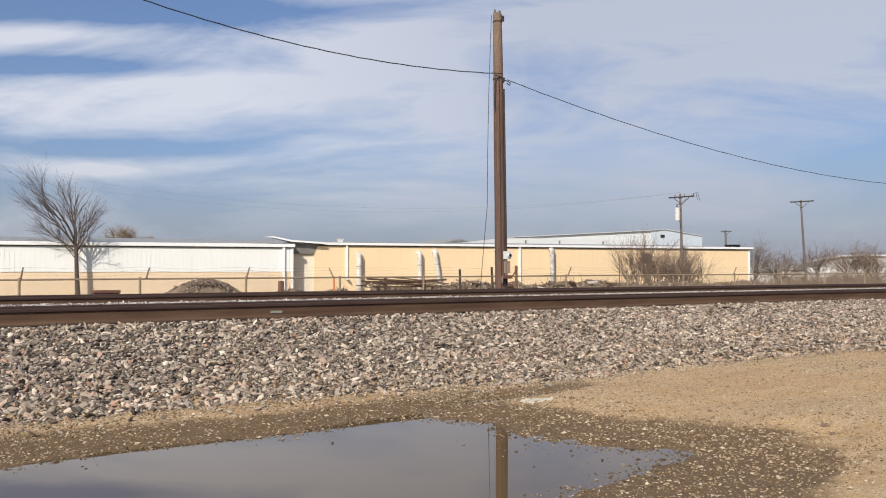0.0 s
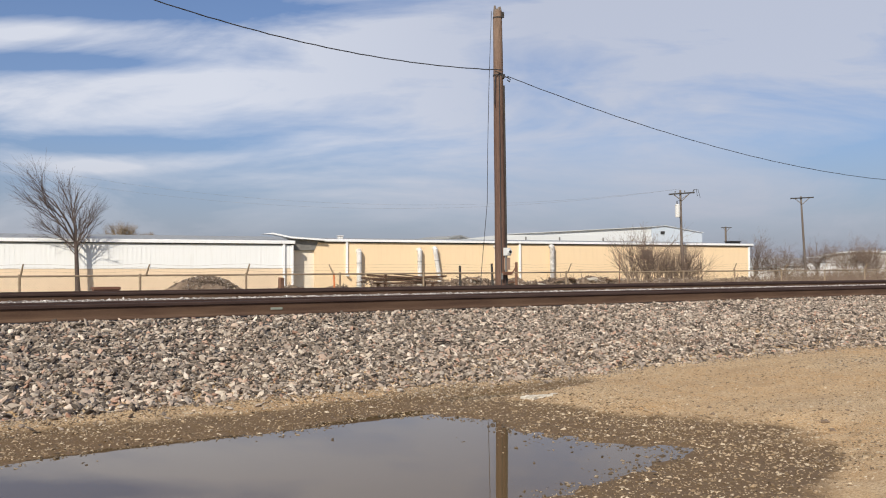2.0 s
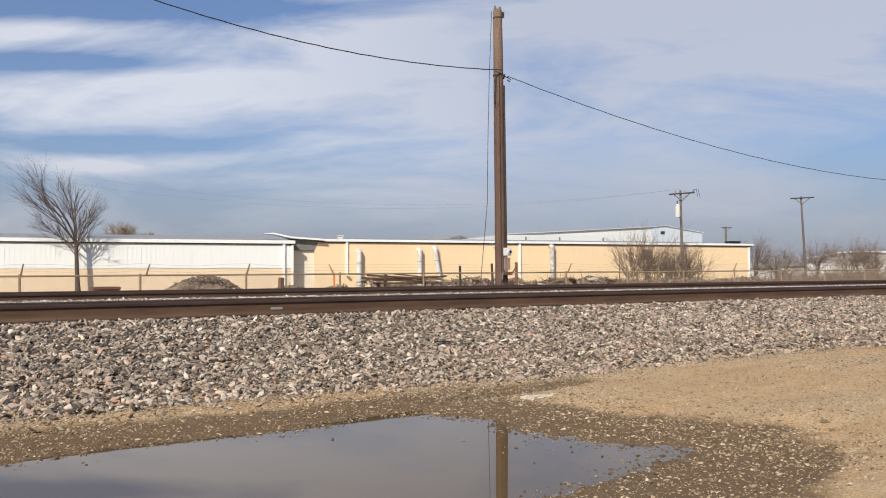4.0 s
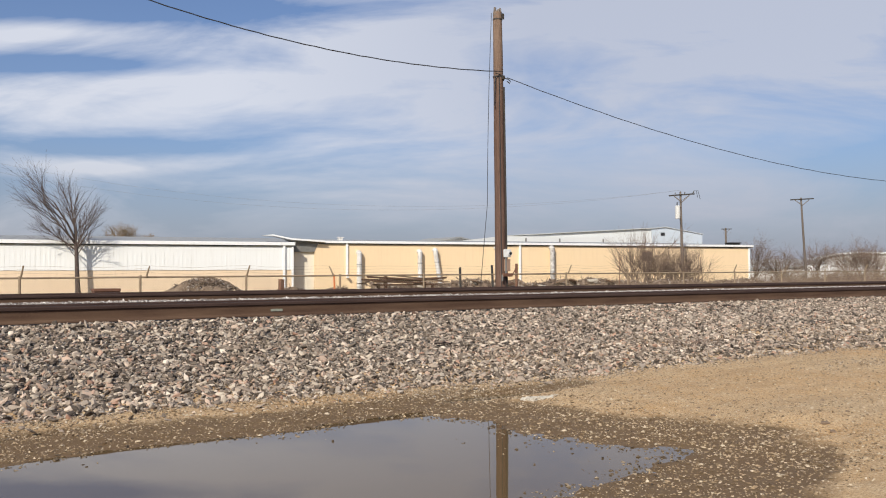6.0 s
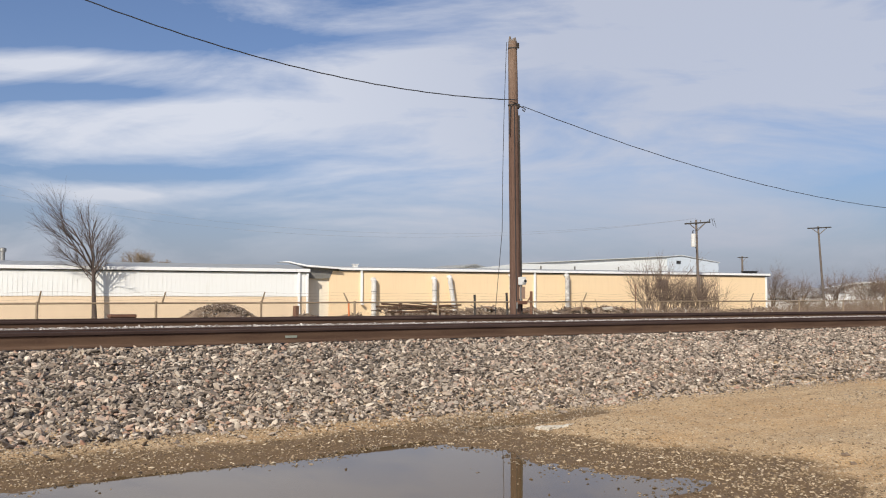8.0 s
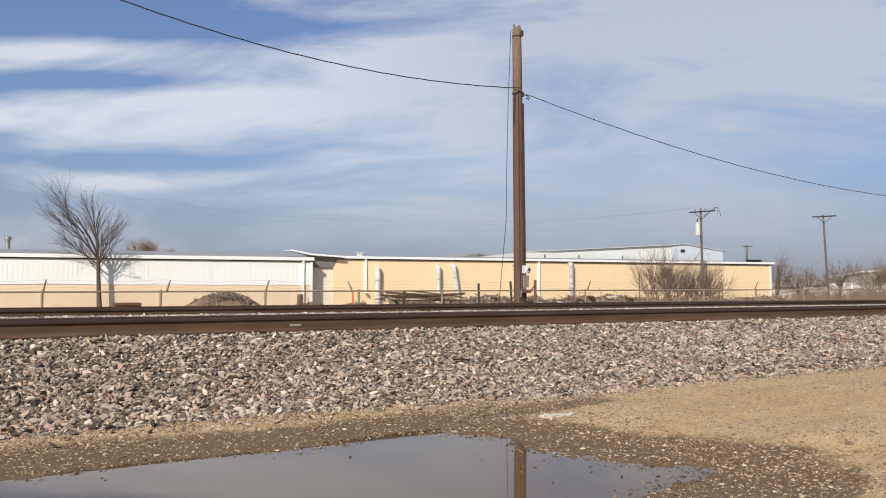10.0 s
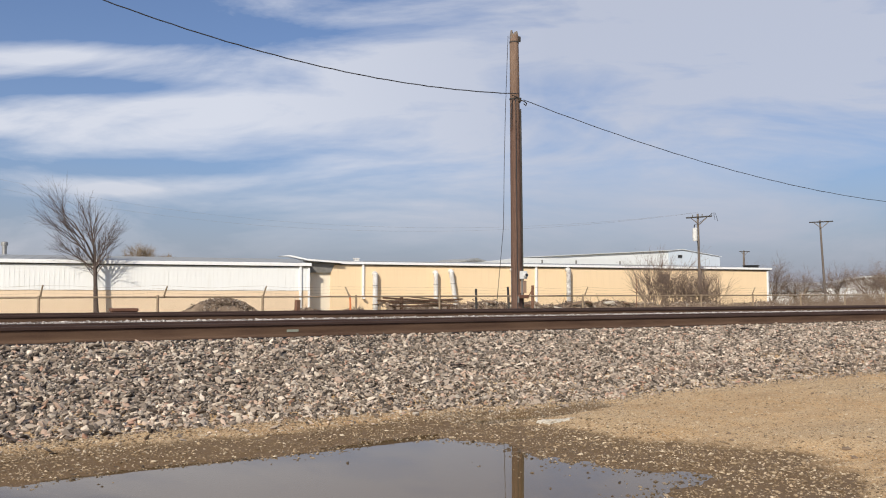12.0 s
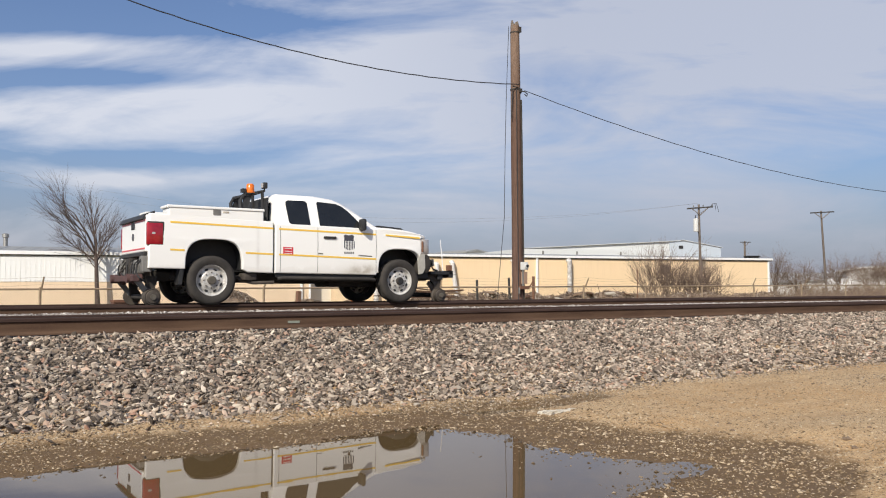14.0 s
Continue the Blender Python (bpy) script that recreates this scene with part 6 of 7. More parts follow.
def build_truck():
    truck = thing("pickup_truck", (0, TRUCK_Y, TRUCK_Z), 0, "white extended-cab pickup with yellow stripes running on rail guide wheels", "truck")
    wheels = [build_wheel(truck, x, s) for x in (0.0, WHEELBASE) for s in (-1, 1)]
    # cargo bed
    bed = [(-1.04, 0.66), (-0.46, 0.655)] + [(x, z) for x, z in arch(0.03, 0.48, 0.66, 18, 180, 0, 1.03)] + [(0.60, 0.61), (1.06, 0.60), (1.06, 1.495), (-0.55, 1.545), (-1.03, 1.55)]
    for s in (-1, 1):
        bm = panel(bed, s * (HALF - 0.10), s * HALF)
        side = part("bed_side", bm, M_PAINT, truck, smooth=True, crease=14)
        bm = bmesh.new()
        inner = arch(0.03, 0.515, 0.66, 16, 180, 0)
        ring = arch(0.03, 0.53, 0.66, 16, 180, 0)
        prism(bm, inner + ring[::-1], s * 0.55, s * (HALF - 0.09))
        box(bm, (-0.55, min(s * 0.56, s * 0.5), 0.62), (0.6, max(s * 0.56, s * 0.5), 1.2))
        part("wheel_well", bm, M_BLACK, side)
        # lamp clusters wrapped round the corner
        bm = bmesh.new()
        box(bm, (-1.068, min(s * 0.895, s * 0.992), 1.03), (-0.80, max(s * 0.895, s * 0.992), 1.41), 0.03)
        lamp = part("tail_lamp", bm, M_LENS, truck, "red tail lamp with clear reversing lens", True)
        bm = bmesh.new()
        box(bm, (-1.060, min(s * 0.89, s * 0.9885), 1.018), (-0.788, max(s * 0.89, s * 0.9885), 1.422), 0.03)
        part("lamp_gasket", bm, M_CHASSIS, lamp, "dark lamp gasket", True)
        bm = bmesh.new()
        box(bm, (-1.0, min(s * 0.93, s * 0.995), 1.20), (-0.93, max(s * 0.93, s * 0.995), 1.25), 0.015)
        part("reversing_lens", bm, M_CLEAR, lamp, "clear lens")
        # long side tool box on the bed rail
        bm = bmesh.new()
        box(bm, (-0.72, min(s * 0.55, s * 0.97), 1.45), (0.88, max(s * 0.55, s * 0.97), 1.655), 0.012)
        tb = part("tool_box", bm, M_PAINT, truck, "long white side tool box")
        bm = bmesh.new()
        box(bm, (-0.755, min(s * 0.53, s * 0.985), 1.655), (0.895, max(s * 0.53, s * 0.985), 1.70), 0.012)
        part("lid", bm, M_PAINT, tb)
        bm = bmesh.new()
        box(bm, (0.0, min(s * 0.965, s * 0.98), 1.56), (0.13, max(s * 0.965, s * 0.98), 1.66), 0.006)
        part("latch", bm, M_GREYSTEEL, tb)
        bm = bmesh.new()
        box(bm, (0.17, min(s * 0.968, s * 0.974), 1.60), (0.27, max(s * 0.968, s * 0.974), 1.63), 0)
        part("label_strip", bm, M_CONCRETE, tb, "plain faded label strip")
    bm = bmesh.new()
    box(bm, (-0.98, -0.53, 0.82), (1.04, 0.53, 0.90), 0.01)
    part("bed_floor", bm, M_BLACK, truck)
    bm = bmesh.new()
    box(bm, (0.98, -0.88, 0.88), (1.05, 0.88, 1.49), 0.01)
    part("bed_front", bm, M_PAINT, truck)
    # tailgate
    bm = bmesh.new()
    box(bm, (-1.065, -0.89, 0.93), (-0.985, 0.89, 1.53), 0.02)
    gate = part("tailgate", bm, M_PAINT, truck, smooth=True, crease=14)
    bm = bmesh.new()
    prism(bm, [(-1.12, 1.465), (-1.07, 1.545), (-0.92, 1.60), (-0.92, 1.55), (-1.05, 1.455)], -0.87, 0.87)
    part("spoiler_cap", bm, M_BLACK, gate, "black tailgate cap")
    for z in (1.44, 0.985):
        bm = bmesh.new()
        box(bm, (-1.071, -0.86, z - 0.012), (-1.062, 0.86, z + 0.012))
        part("gate_stripe", bm, M_REDSTRIPE, gate, "red stripe")
    bm = bmesh.new()
    box(bm, (-1.078, -0.12, 1.33), (-1.06, 0.12, 1.45), 0.01)
    part("gate_handle", bm, M_BLACK, gate, "black handle")
    bm = bmesh.new()
    rod(bm, (-1.076, 0, 1.20), (-1.06, 0, 1.20), 0.062, n=20)
    part("emblem", bm, M_DECAL, gate, "plain round dark emblem")
    # rear end: bumper step, hitch box and lamps
    bm = bmesh.new()
    box(bm, (-1.10, -0.86, 0.86), (-0.98, 0.86, 0.925), 0.012)
    part("step_bumper", bm, M_BLACK, truck)
    bm = bmesh.new()
    box(bm, (-1.12, -0.93, 0.60), (-0.98, -0.70, 0.86), 0.012)
    part("control_box", bm, M_GREYSTEEL, truck, "grey steel control box")
    bm = bmesh.new()
    box(bm, (-1.16, -0.15, 0.50), (-1.02, 0.15, 0.84), 0.012)
    tube(bm, [(-1.16, 0.05, 0.7), (-1.26, 0.1, 0.6), (-1.22, 0.2, 0.5), (-1.1, 0.3, 0.52)], 0.018, 6)
    part("hitch", bm, M_CHASSIS, truck)
    bm = bmesh.new()
    box(bm, (-1.12, 0.60, 0.62), (-1.0, 0.86, 0.84), 0.012)
    tube(bm, [(-1.14, 0.5, 0.8), (-1.2, 0.3, 0.66), (-1.16, 0.1, 0.8)], 0.015, 6)
    part("valve_block", bm, M_GREYSTEEL, truck)
    for y, z0, z1, mat in ((-0.52, 0.58, 0.80, M_GREYSTEEL), (-0.30, 0.62, 0.78, M_GEAR), (0.34, 0.56, 0.76, M_GREYSTEEL)):
        bm = bmesh.new()
        box(bm, (-1.15, y - 0.09, z0), (-1.01, y + 0.09, z1), 0.014)
        rod(bm, (-1.17, y, (z0 + z1) / 2), (-1.13, y, (z0 + z1) / 2), 0.045, n=12)
        part("valve_body", bm, mat, truck, "oily valve body on the rear frame")
    for y, r in ((-0.84, 0.06), (-0.66, 0.10), (-0.45, 0.05), (-0.2, 0.12), (0.2, 0.08), (0.5, 0.11)):
        bm = bmesh.new()
        tube(bm, [(-1.10, y, 0.82), (-1.17, y + r, 0.72), (-1.19, y + 0.5 * r, 0.58), (-1.15, y - r, 0.50), (-1.06, y - 0.4 * r, 0.46)], 0.014, 6)
        part("hose", bm, M_BLACK, truck, "black hydraulic hose")
    for s in (-1, 1):
        bm = bmesh.new()
        prism(bm, [(-1.06, 0.86), (-0.96, 0.86), (-0.86, 0.46), (-0.98, 0.42), (-1.08, 0.56)], s * 0.50, s * 0.53)
        part("frame_bracket", bm, M_GEAR, truck)
    rail_gear(truck, -0.92, False)
    # cab
    low = [(1.09, 0.60), (3.08, 0.58), (3.12, 0.70), (3.12, 1.44), (1.09, 1.47)]
    bm = panel(low, -HALF, HALF, bevel=0.02)
    part("cab", bm, M_PAINT, truck, smooth=True, crease=14)
    bm = bmesh.new()
    zb, zt = 1.43, 2.005
    ring0 = [(1.09, 0.952), (2.0, 0.957), (3.16, 0.945), (3.28, 0.78), (3.34, 0.0)]
    ring1 = [(1.13, 0.80), (1.90, 0.80), (2.36, 0.765), (2.53, 0.70), (2.57, 0.0)]
    ring2 = [(1.18, 0.70), (1.90, 0.71), (2.27, 0.68), (2.40, 0.60), (2.43, 0.0)]

    def loop(r, z, dz=()):
        pts = [(x, -y) for x, y in r] + [(x, y) for x, y in r[-2::-1]]
        return [bm.verts.new((x, y, z - (0.07 * max(0, (x - 1.9) / 0.6) ** 1.5 if dz else 0))) for x, y in pts]
    l0, l1, l2 = loop(ring0, zb), loop(ring1, zt - 0.045, True), loop(ring2, zt + 0.005, True)
    for a, b in ((l0, l1), (l1, l2)):
        for i in range(len(a)):
            j = (i + 1) % len(a)
            bm.faces.new((a[i], a[j], b[j], b[i]))
    bm.faces.new(l2)
    bmesh.ops.recalc_face_normals(bm, faces=bm.faces[:])
    bmesh.ops.bevel(bm, geom=[e for e in bm.edges if e.verts[0].co.z > zb + 0.2 or e.verts[1].co.z > zb + 0.2], offset=0.025, segments=2, affect="EDGES", profile=0.6)
    part("roof", bm, M_PAINT, truck, smooth=True, crease=22)

    def pane_y(z):
        return 0.957 + (0.80 - 0.957) * (z - zb) / (zt - 0.045 - zb)

    def window(pts, s, name, lift=0.006):
        bm = bmesh.new()
        a = [bm.verts.new((x, s * (pane_y(z) + lift), z)) for x, z in pts]
        b = [bm.verts.new((x, s * (pane_y(z) - 0.03), z)) for x, z in pts]
        bm.faces.new(a)
        bm.faces.new(b[::-1])
        for i in range(len(a)):
            bm.faces.new((a[i], b[i], b[(i + 1) % len(a)], a[(i + 1) % len(a)]))
        bmesh.ops.recalc_face_normals(bm, faces=bm.faces[:])
        return part(name, bm, M_GLASS, truck, "dark tinted side window")

    rear_pts = [(1.36, 1.50), (1.40, 1.465), (1.47, 1.45), (1.765, 1.435), (1.735, 1.865), (1.71, 1.893), (1.66, 1.90), (1.38, 1.897), (1.335, 1.875), (1.325, 1.82)]
    front_pts = [(1.945, 1.432), (2.40, 1.415), (2.80, 1.41), (2.82, 1.46), (2.70, 1.59), (2.56, 1.73), (2.42, 1.835), (2.30, 1.88), (1.95, 1.90), (1.925, 1.875)]
    for s in (-1, 1):
        window(rear_pts, s, "rear_side_window")
        window(front_pts, s, "front_side_window")
        bm = strip(-0.70, 1.418, 1.055, 1.375, 0.031, s)
        part("stripe", bm, M_YELLOW, truck, "yellow stripe")
        bm = strip(1.16, 1.372, 3.07, 1.335, 0.031, s)
        part("stripe", bm, M_YELLOW, truck, "yellow stripe")
        bm = strip(3.27, 1.330, 4.02, 1.297, 0.030, s)
        part("stripe", bm, M_YELLOW, truck, "yellow stripe")
        bm = strip(-0.70, 0.968, -0.47, 0.962, 0.030, s, 2)
        part("stripe", bm, M_YELLOW, truck, "yellow stripe")
        bm = strip(0.56, 0.940, 1.055, 0.928, 0.030, s, 2)
        part("stripe", bm, M_YELLOW, truck, "yellow stripe")
        bm = strip(1.16, 0.925, 3.07, 0.878, 0.030, s, 2)
        part("stripe", bm, M_YELLOW, truck, "yellow stripe")
        # door seams
        for x in (1.185, 1.89):
            bm = seam_line(x, s)
            part("door_seam", bm, M_GREYSTEEL, truck)
        bm = seam_line(3.067, s)
        part("door_seam", bm, M_GREYSTEEL, truck)
        bm = bmesh.new()
        box(bm, (2.0, min(s * 0.975, s * 1.012), 1.225), (2.25, max(s * 0.975, s * 1.012), 1.27), 0.016)
        part("door_handle", bm, M_BLACK, truck, "black pull handle")
        # plain shield emblem: dark head band and upright bars
        mark = part("shield_emblem", decal([(2.40, 1.29), (2.44, 1.315), (2.505, 1.30), (2.57, 1.315), (2.61, 1.29), (2.595, 1.235), (2.605, 1.20), (2.405, 1.20), (2.415, 1.235)], s), M_DECAL, truck, "plain dark shield-shaped door emblem")
        for i in range(7):
            x = 2.408 + i * 0.0325
            drop = 0.035 * (abs(i - 3) / 3) ** 2
            part("emblem_bar", decal([(x, 1.03 + drop), (x + 0.015, 1.03 + drop), (x + 0.015, 1.195), (x, 1.195)], s), M_DECAL, mark)
        for i in range(5):
            x = 2.41 + i * 0.042
            part("number_bar", decal([(x, 0.965), (x + 0.028, 0.965), (x + 0.028, 1.0), (x, 1.0)], s), M_GREYSTEEL, truck, "illegible dark marking")
        part("model_badge", decal([(2.70, 0.93), (2.98, 0.915), (2.98, 0.935), (2.70, 0.95)], s), M_GREYSTEEL, truck, "small plain grey badge")
        plac = part("placard", decal([(1.235, 0.93), (1.42, 0.925), (1.42, 1.055), (1.235, 1.06)], s), M_REDSTRIPE, truck, "red placard with pale bars")
        for z in (1.035, 0.985, 0.945):
            part("placard_bar", decal([(1.26, z - 0.006), (1.395, z - 0.009), (1.395, z + 0.003), (1.26, z + 0.006)], s, 0.006), M_TRIM, plac)
        part("side_marker", decal([(1.90, 0.945), (1.99, 0.943), (1.99, 0.965), (1.90, 0.967)], s), M_GREYSTEEL, truck)
        # mirror
        bm = bmesh.new()
        box(bm, (2.71, min(s * 0.94, s * 1.14), 1.39), (2.80, max(s * 0.94, s * 1.14), 1.61), 0.035)
        part("mirror", bm, M_BLACK, truck, "black door mirror", True)
        # step bar and its brackets
        bm = bmesh.new()
        tube(bm, [(1.15, s * 0.96, 0.50), (1.25, s * 0.985, 0.515), (2.95, s * 0.985, 0.50), (3.05, s * 0.95, 0.49)], 0.034, 10)
        part("step_bar", bm, M_CHASSIS, truck, smooth=True)
        bm = bmesh.new()
        box(bm, (1.12, min(s * 0.80, s * 0.93), 0.53), (3.05, max(s * 0.80, s * 0.93), 0.60), 0.01)
        part("rocker", bm, M_BLACK, truck)
        bm = bmesh.new()
        box(bm, (-0.9, min(s * 0.40, s * 0.48), 0.46), (4.1, max(s * 0.40, s * 0.48), 0.62), 0.01)
        part("chassis_rail", bm, M_CHASSIS, truck)
        # front wing
        wing = [(3.085, 0.62), (3.13, 0.62)] + arch(3.60, 0.475, 0.62, 18, 178, 12, 0.95) + [(4.10, 0.80), (4.10, 0.985), (4.065, 1.0), (4.065, 1.285), (4.20, 1.30), (4.19, 1.335), (4.05, 1.375), (3.6, 1.43), (3.13, 1.46), (3.085, 1.46)]
        bm = panel(wing, s * (HALF - 0.14), s * HALF)
        for v in bm.verts:
            if v.co.x > 3.9:
                v.co.y *= 1 - 0.10 * ((v.co.x - 3.9) / 0.34) ** 2
        fw = part("front_wing", bm, M_PAINT, truck, smooth=True, crease=14)
        bm = bmesh.new()
        prism(bm, arch(3.60, 0.49, 0.62, 16, 180, 0) + arch(3.60, 0.505, 0.62, 16, 180, 0)[::-1], s * 0.5, s * (HALF - 0.12))
        box(bm, (3.1, min(s * 0.5, s * 0.45), 0.55), (4.1, max(s * 0.5, s * 0.45), 1.15))
        part("wheel_well", bm, M_BLACK, fw)
        # head lamp wrapped round the corner
        bm = bmesh.new()
        box(bm, (4.07, min(s * 0.62, s * 0.975), 0.99), (4.27, max(s * 0.62, s * 0.975), 1.285), 0.03)
        for v in bm.verts:
            if v.co.x > 4.0:
                v.co.y *= 1 - 0.06 * ((v.co.x - 4.0) / 0.27) ** 2
        hl = part("head_lamp", bm, M_CLEAR, truck, "clear head lamp with amber corner", True)
        bm = bmesh.new()
        box(bm, (4.075, min(s * 0.90, s * 0.981), 1.03), (4.108, max(s * 0.90, s * 0.981), 1.24), 0.012)
        part("corner_lens", bm, M_RUST, hl, "amber-brown lens")
        bm = bmesh.new()
        prism(bm, [(-0.56, 0.40), (-0.50, 0.40), (-0.47, 0.66), (-0.53, 0.66)], s * 0.70, s * 0.96)
        part("mud_flap", bm, M_BLACK, truck)
    # gap between cab and bed
    bm = bmesh.new()
    box(bm, (1.045, -0.93, 0.60), (1.10, 0.93, 1.44))
    part("gap_seal", bm, M_BLACK, truck)
    # wind-screen and back window
    bm = bmesh.new()
    prism(bm, [(3.27, 1.452), (3.20, 1.440), (2.50, 1.838), (2.545, 1.852)], -0.66, 0.66)
    part("wind_screen", bm, M_GLASS, truck, "dark wind-screen")
    bm = bmesh.new()
    prism(bm, [(1.078, 1.50), (1.11, 1.50), (1.145, 1.86), (1.112, 1.86)], -0.66, 0.66)
    part("back_window", bm, M_GLASS, truck, "dark back window")
    # bonnet
    bm = bmesh.new()
    rows = [(3.08, 1.47, 0.92), (3.4, 1.46, 0.91), (3.75, 1.435, 0.89), (4.0, 1.40, 0.87), (4.17, 1.355, 0.84), (4.23, 1.30, 0.82)]
    grid = []
    for x, z, w in rows:
        grid.append([bm.verts.new((x, y * w, z + 0.05 * (1 - abs(y) ** 3) * (1 if x < 4.1 else 0.5) - (0.06 if abs(y) > 0.99 else 0))) for y in (-1.0, -0.93, -0.7, -0.4, 0, 0.4, 0.7, 0.93, 1.0)])
    for a, b in zip(grid, grid[1:]):
        for i in range(8):
            bm.faces.new((a[i], b[i], b[i + 1], a[i + 1]))
    bmesh.ops.recalc_face_normals(bm, faces=bm.faces[:])
    bmesh.ops.solidify(bm, geom=bm.faces[:], thickness=0.03)
    part("bonnet", bm, M_PAINT, truck, smooth=True)
    bm = bmesh.new()
    tube(bm, [(4.20, -0.84, 1.275), (4.265, -0.6, 1.30), (4.28, 0, 1.315), (4.265, 0.6, 1.30), (4.20, 0.84, 1.275)], 0.022, 8)
    part("grille_lip", bm, M_BLACK, truck, "black lip under the bonnet")
    bm = bmesh.new()
    prism(bm, [(3.22, 1.50), (3.30, 1.535), (3.80, 1.505), (3.88, 1.46)], -0.62, 0.62)
    part("cowl_scoop", bm, M_BLACK, truck, "black scoop on the bonnet")
    # grille and bumper
    bm = bmesh.new()
    box(bm, (4.10, -0.62, 0.86), (4.255, 0.62, 1.265), 0.02)
    part("grille_frame", bm, M_BLACK, truck, "black grille surround", True)
    for z in (0.92, 1.0, 1.14, 1.21):
        bm = bmesh.new()
        box(bm, (4.25, -0.58, z - 0.025), (4.265, 0.58, z + 0.025), 0.005)
        part("grille_slat", bm, M_BLACK, truck)
    bm = bmesh.new()
    prism(bm, [(4.02, 0.62), (4.28, 0.62), (4.36, 0.70), (4.37, 0.86), (4.30, 0.985), (4.06, 0.985)], -0.965, 0.965)
    for v in bm.verts:
        if abs(v.co.y) > 0.9:
            v.co.x -= 0.08 if v.co.x > 4.1 else 0
    bmesh.ops.bevel(bm, geom=[e for e in bm.edges], offset=0.025, segments=2, affect="EDGES", profile=0.5)
    part("front_bumper", bm, M_CHASSIS, truck, "dark grey front bumper", True)
    bm = bmesh.new()
    box(bm, (4.05, -0.80, 0.52), (4.32, 0.80, 0.63), 0.02)
    part("air_dam", bm, M_BLACK, truck)
    # front rail gear with its platform and whip
    rail_gear(truck, 4.60, True)
    bm = bmesh.new()
    box(bm, (4.36, -0.84, 0.60), (4.86, -0.56, 0.66), 0.01)
    box(bm, (4.36, 0.56, 0.60), (4.86, 0.84, 0.66), 0.01)
    box(bm, (4.78, -0.84, 0.54), (4.88, 0.84, 0.68), 0.01)
    box(bm, (4.36, -0.5, 0.48), (4.46, 0.5, 0.62), 0.01)
    part("gear_platform", bm, M_BLACK, truck, "black steel gear platform")
    for s in (-1, 1):
        bm = bmesh.new()
        prism(bm, [(4.30, 0.56), (4.50, 0.62), (4.66, 0.62), (4.66, 0.54), (4.62, 0.30), (4.54, 0.28), (4.46, 0.46)], s * 0.70, s * 0.73)
        part("gear_plate", bm, M_GEAR, truck)
        bm = bmesh.new()
        prism(bm, [(4.00, 0.60), (4.09, 0.62), (4.14, 0.72), (4.13, 0.99), (4.03, 0.99), (3.98, 0.84)], s * 0.955, s * 0.985)
        part("bumper_end", bm, M_CLAD, truck, "dusty grey bumper end")
        bm = bmesh.new()
        rod(bm, (4.28, s * 0.60, 0.73), (4.36, s * 0.60, 0.73), 0.055, n=16)
        part("fog_lamp", bm, M_CLEAR, truck, "round fog lamp")
    bm = bmesh.new()
    box(bm, (4.36, -0.93, 0.76), (4.375, 0.93, 0.90), 0.004)
    part("bumper_bar", bm, M_CHROME, truck, "dull chrome bumper bar")
    bm = bmesh.new()
    box(bm, (4.74, -0.86, 0.68), (4.84, -0.78, 0.79), 0.008)
    part("lock_block", bm, M_RUST, truck)
    bm = bmesh.new()
    tube(bm, [(4.36, -0.7, 0.72), (4.44, -0.72, 0.78), (4.5, -0.7, 0.70), (4.6, -0.68, 0.68)], 0.02, 6)
    part("hose", bm, M_BLACK, truck)
    bm = bmesh.new()
    tube(bm, [(4.82, -0.55, 0.66), (4.80, -0.55, 0.95), (4.76, -0.55, 1.30)], 0.009, 6)
    part("marker_whip", bm, M_TRIM, truck, "thin white marker whip")
    bm = bmesh.new()
    tube(bm, [(3.28, 0.80, 1.44), (3.26, 0.80, 1.95)], 0.004, 5)
    part("radio_aerial", bm, M_CHASSIS, truck)
    for x, h in ((1.95, 0.09), (2.05, 0.07)):
        bm = bmesh.new()
        tube(bm, [(x, -0.3, 1.93), (x, -0.3, 1.95 + h)], 0.006, 5)
        part("roof_aerial", bm, M_CHASSIS, truck)
    # head-board rack with beacon and work lamp
    for s in (-1, 1):
        bm = bmesh.new()
        y = -0.62 if s < 0 else -0.12
        tube(bm, [(0.60, y, 1.50), (0.58, y, 1.86), (0.63, y, 1.955), (0.98, y, 2.06), (1.0, y, 1.55)], 0.034, 8)
        part("rack_hoop", bm, M_BLACK, truck, "black steel rack hoop", True)
        bm = bmesh.new()
        prism(bm, [(0.60, 1.72), (0.70, 1.72), (0.80, 1.98), (0.64, 1.94)], y - 0.006, y + 0.006)
        part("gusset", bm, M_BLACK, truck)
    for x, z in ((0.99, 2.05), (0.63, 1.95), (0.60, 1.72), (1.0, 1.75)):
        bm = bmesh.new()
        rod(bm, (x, -0.62, z), (x, -0.12, z), 0.028, n=8)
        part("rack_bar", bm, M_BLACK, truck)
    bm = bmesh.new()
    box(bm, (1.0, -0.78, 1.46), (1.03, 0.78, 1.93), 0.005)
    part("rack_screen", bm, M_BLACK, truck, "black mesh screen behind the cab")
    bm = bmesh.new()
    lathe(bm, [(0.02, 0.0), (0.075, 0.0), (0.075, 0.03), (0.07, 0.035), (0.066, 0.14), (0.05, 0.16), (0.01, 0.165)], 20, Matrix.Translation((0.76, -0.62, 2.01)) @ pose(0, 0, 0, 90))
    part("beacon", bm, M_AMBER, truck, "amber warning beacon", True)
    bm = bmesh.new()
    box(bm, (0.66, -0.68, 1.985), (0.86, -0.54, 2.012), 0.006)
    box(bm, (0.60, -0.66, 2.01), (0.68, -0.56, 2.08), 0.008)
    part("beacon_plate", bm, M_BLACK, truck)
    bm = bmesh.new()
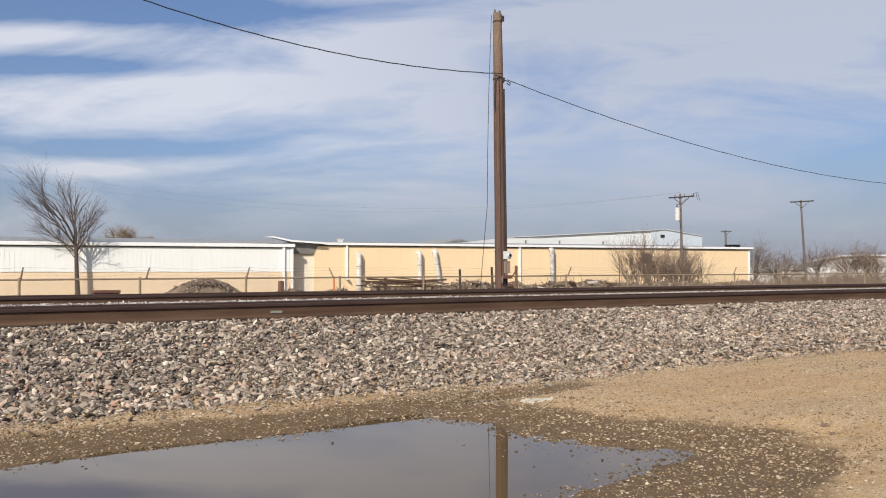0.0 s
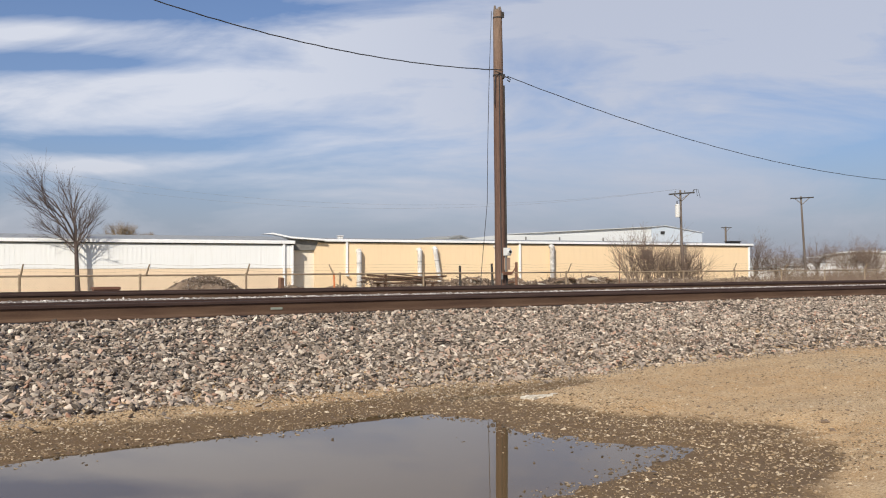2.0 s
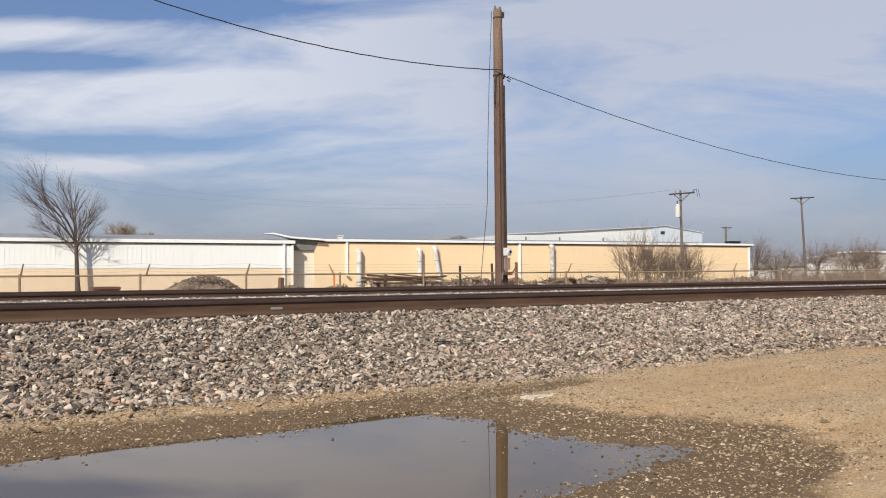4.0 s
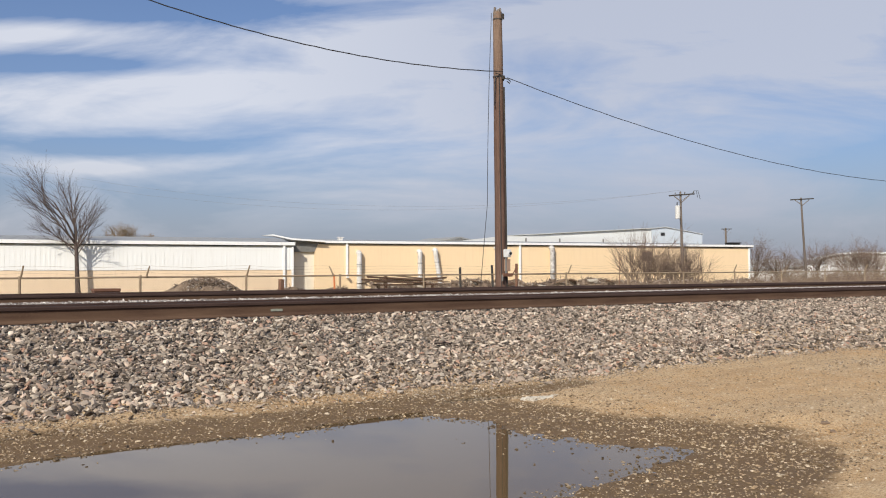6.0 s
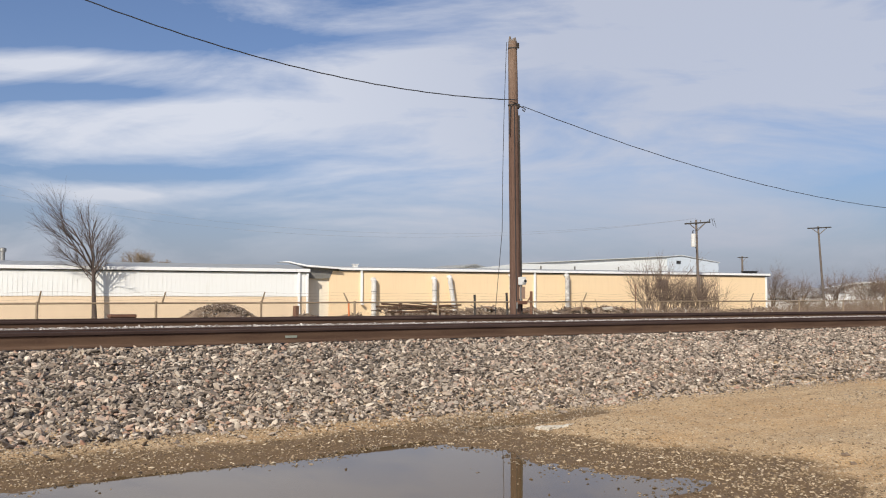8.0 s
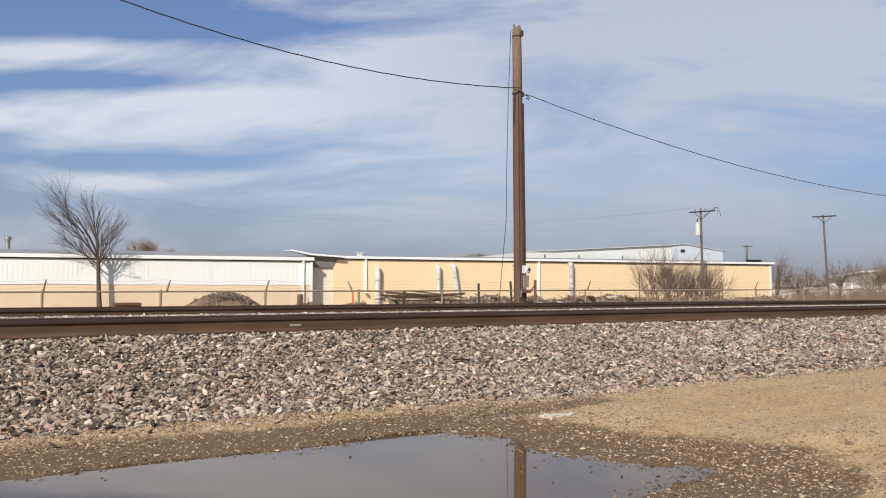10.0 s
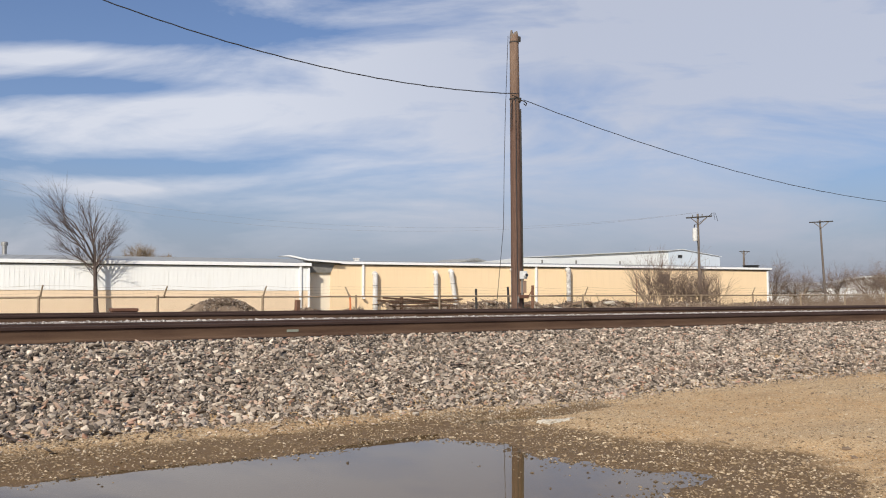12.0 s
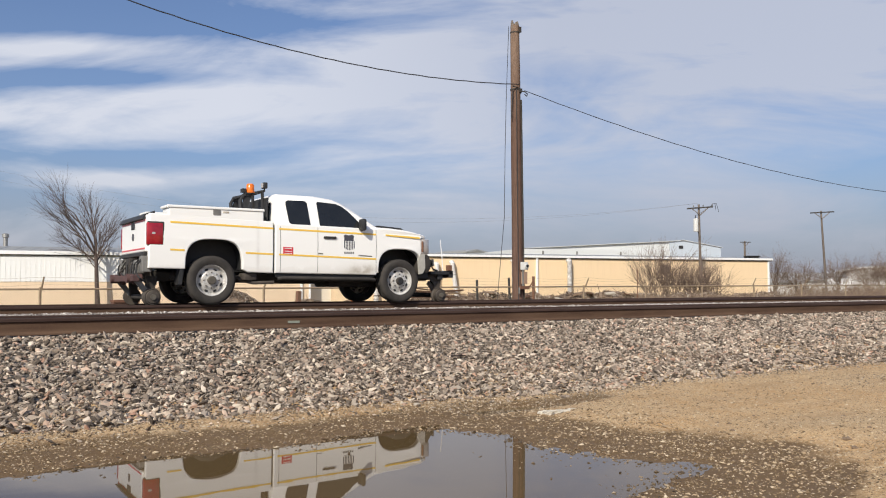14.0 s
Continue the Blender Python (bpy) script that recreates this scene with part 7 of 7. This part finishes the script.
    box(bm, (0.98, -0.68, 2.10), (1.06, -0.56, 2.21), 0.014)
    rod(bm, (1.02, -0.62, 2.04), (1.02, -0.62, 2.11), 0.014, n=8)
    wl = part("work_lamp", bm, M_BLACK, truck, "black work lamp", True)
    bm = bmesh.new()
    box(bm, (0.972, -0.67, 2.115), (0.98, -0.57, 2.195), 0.003)
    part("lamp_glass", bm, M_CLEAR, wl)
    # running gear under the floor
    bm = bmesh.new()
    rod(bm, (0, -0.75, 0.44), (0, 0.75, 0.44), 0.06, n=12)
    bmesh.ops.create_uvsphere(bm, u_segments=14, v_segments=8, radius=0.17, matrix=Matrix.Translation((0, 0.05, 0.44)))
    part("rear_axle", bm, M_CHASSIS, truck, smooth=True)
    bm = bmesh.new()
    rod(bm, (WHEELBASE, -0.75, 0.44), (WHEELBASE, 0.75, 0.44), 0.05, n=12)
    part("front_axle", bm, M_CHASSIS, truck)
    bm = bmesh.new()
    box(bm, (1.5, -0.2, 0.42), (2.9, 0.25, 0.60), 0.04)
    box(bm, (0.6, 0.3, 0.44), (1.9, 0.75, 0.62), 0.05)
    part("under_tank", bm, M_CHASSIS, truck)
    bm = bmesh.new()
    box(bm, (0.56, -0.90, 0.47), (0.80, -0.62, 0.60), 0.03)
    tube(bm, [(0.55, -0.7, 0.48), (0.75, -0.86, 0.43), (1.1, -0.9, 0.44)], 0.03, 8)
    part("exhaust", bm, M_GEAR, truck, smooth=True)
    bm = bmesh.new()
    tube(bm, [(-0.62, -0.66, 0.52), (-0.3, -0.66, 0.47), (0.0, -0.66, 0.455), (0.35, -0.66, 0.48), (0.66, -0.66, 0.56)], 0.04, 6)
    part("leaf_spring", bm, M_CHASSIS, truck)
    bm = bmesh.new()
    box(bm, (2.4, -0.35, 0.36), (3.4, 0.35, 0.58), 0.05)
    part("sump_guard", bm, M_CHASSIS, truck)
    bm = bmesh.new()
    box(bm, (3.9, -0.40, 0.34), (4.12, 0.40, 0.60), 0.03)
    part("cross_member", bm, M_CHASSIS, truck)
    return truck, wheels


TRUCK, WHEELS = build_truck()

# ---------------------------------------------------------------- what moves


def motions():
    speed = 9.07
    x_end = 4.24

    def x_at(t):
        return x_end - speed * (14.0 - t)

    walk(TRUCK, [(i / 10.0, pose(x_at(i / 10.0), TRUCK_Y, TRUCK_Z)) for i in range(141)])
    spots = [tuple(w.location) for w in WHEELS]
    for w, (x, y, z) in zip(WHEELS, spots):
        rows = []
        for i in range(211):
            t = i / 15.0
            rows.append((t, pose(x, y, z, 0, math.degrees((x_at(t) - x_end) / TYRE_R) % 360.0, 0)))
        walk(w, rows)


motions()
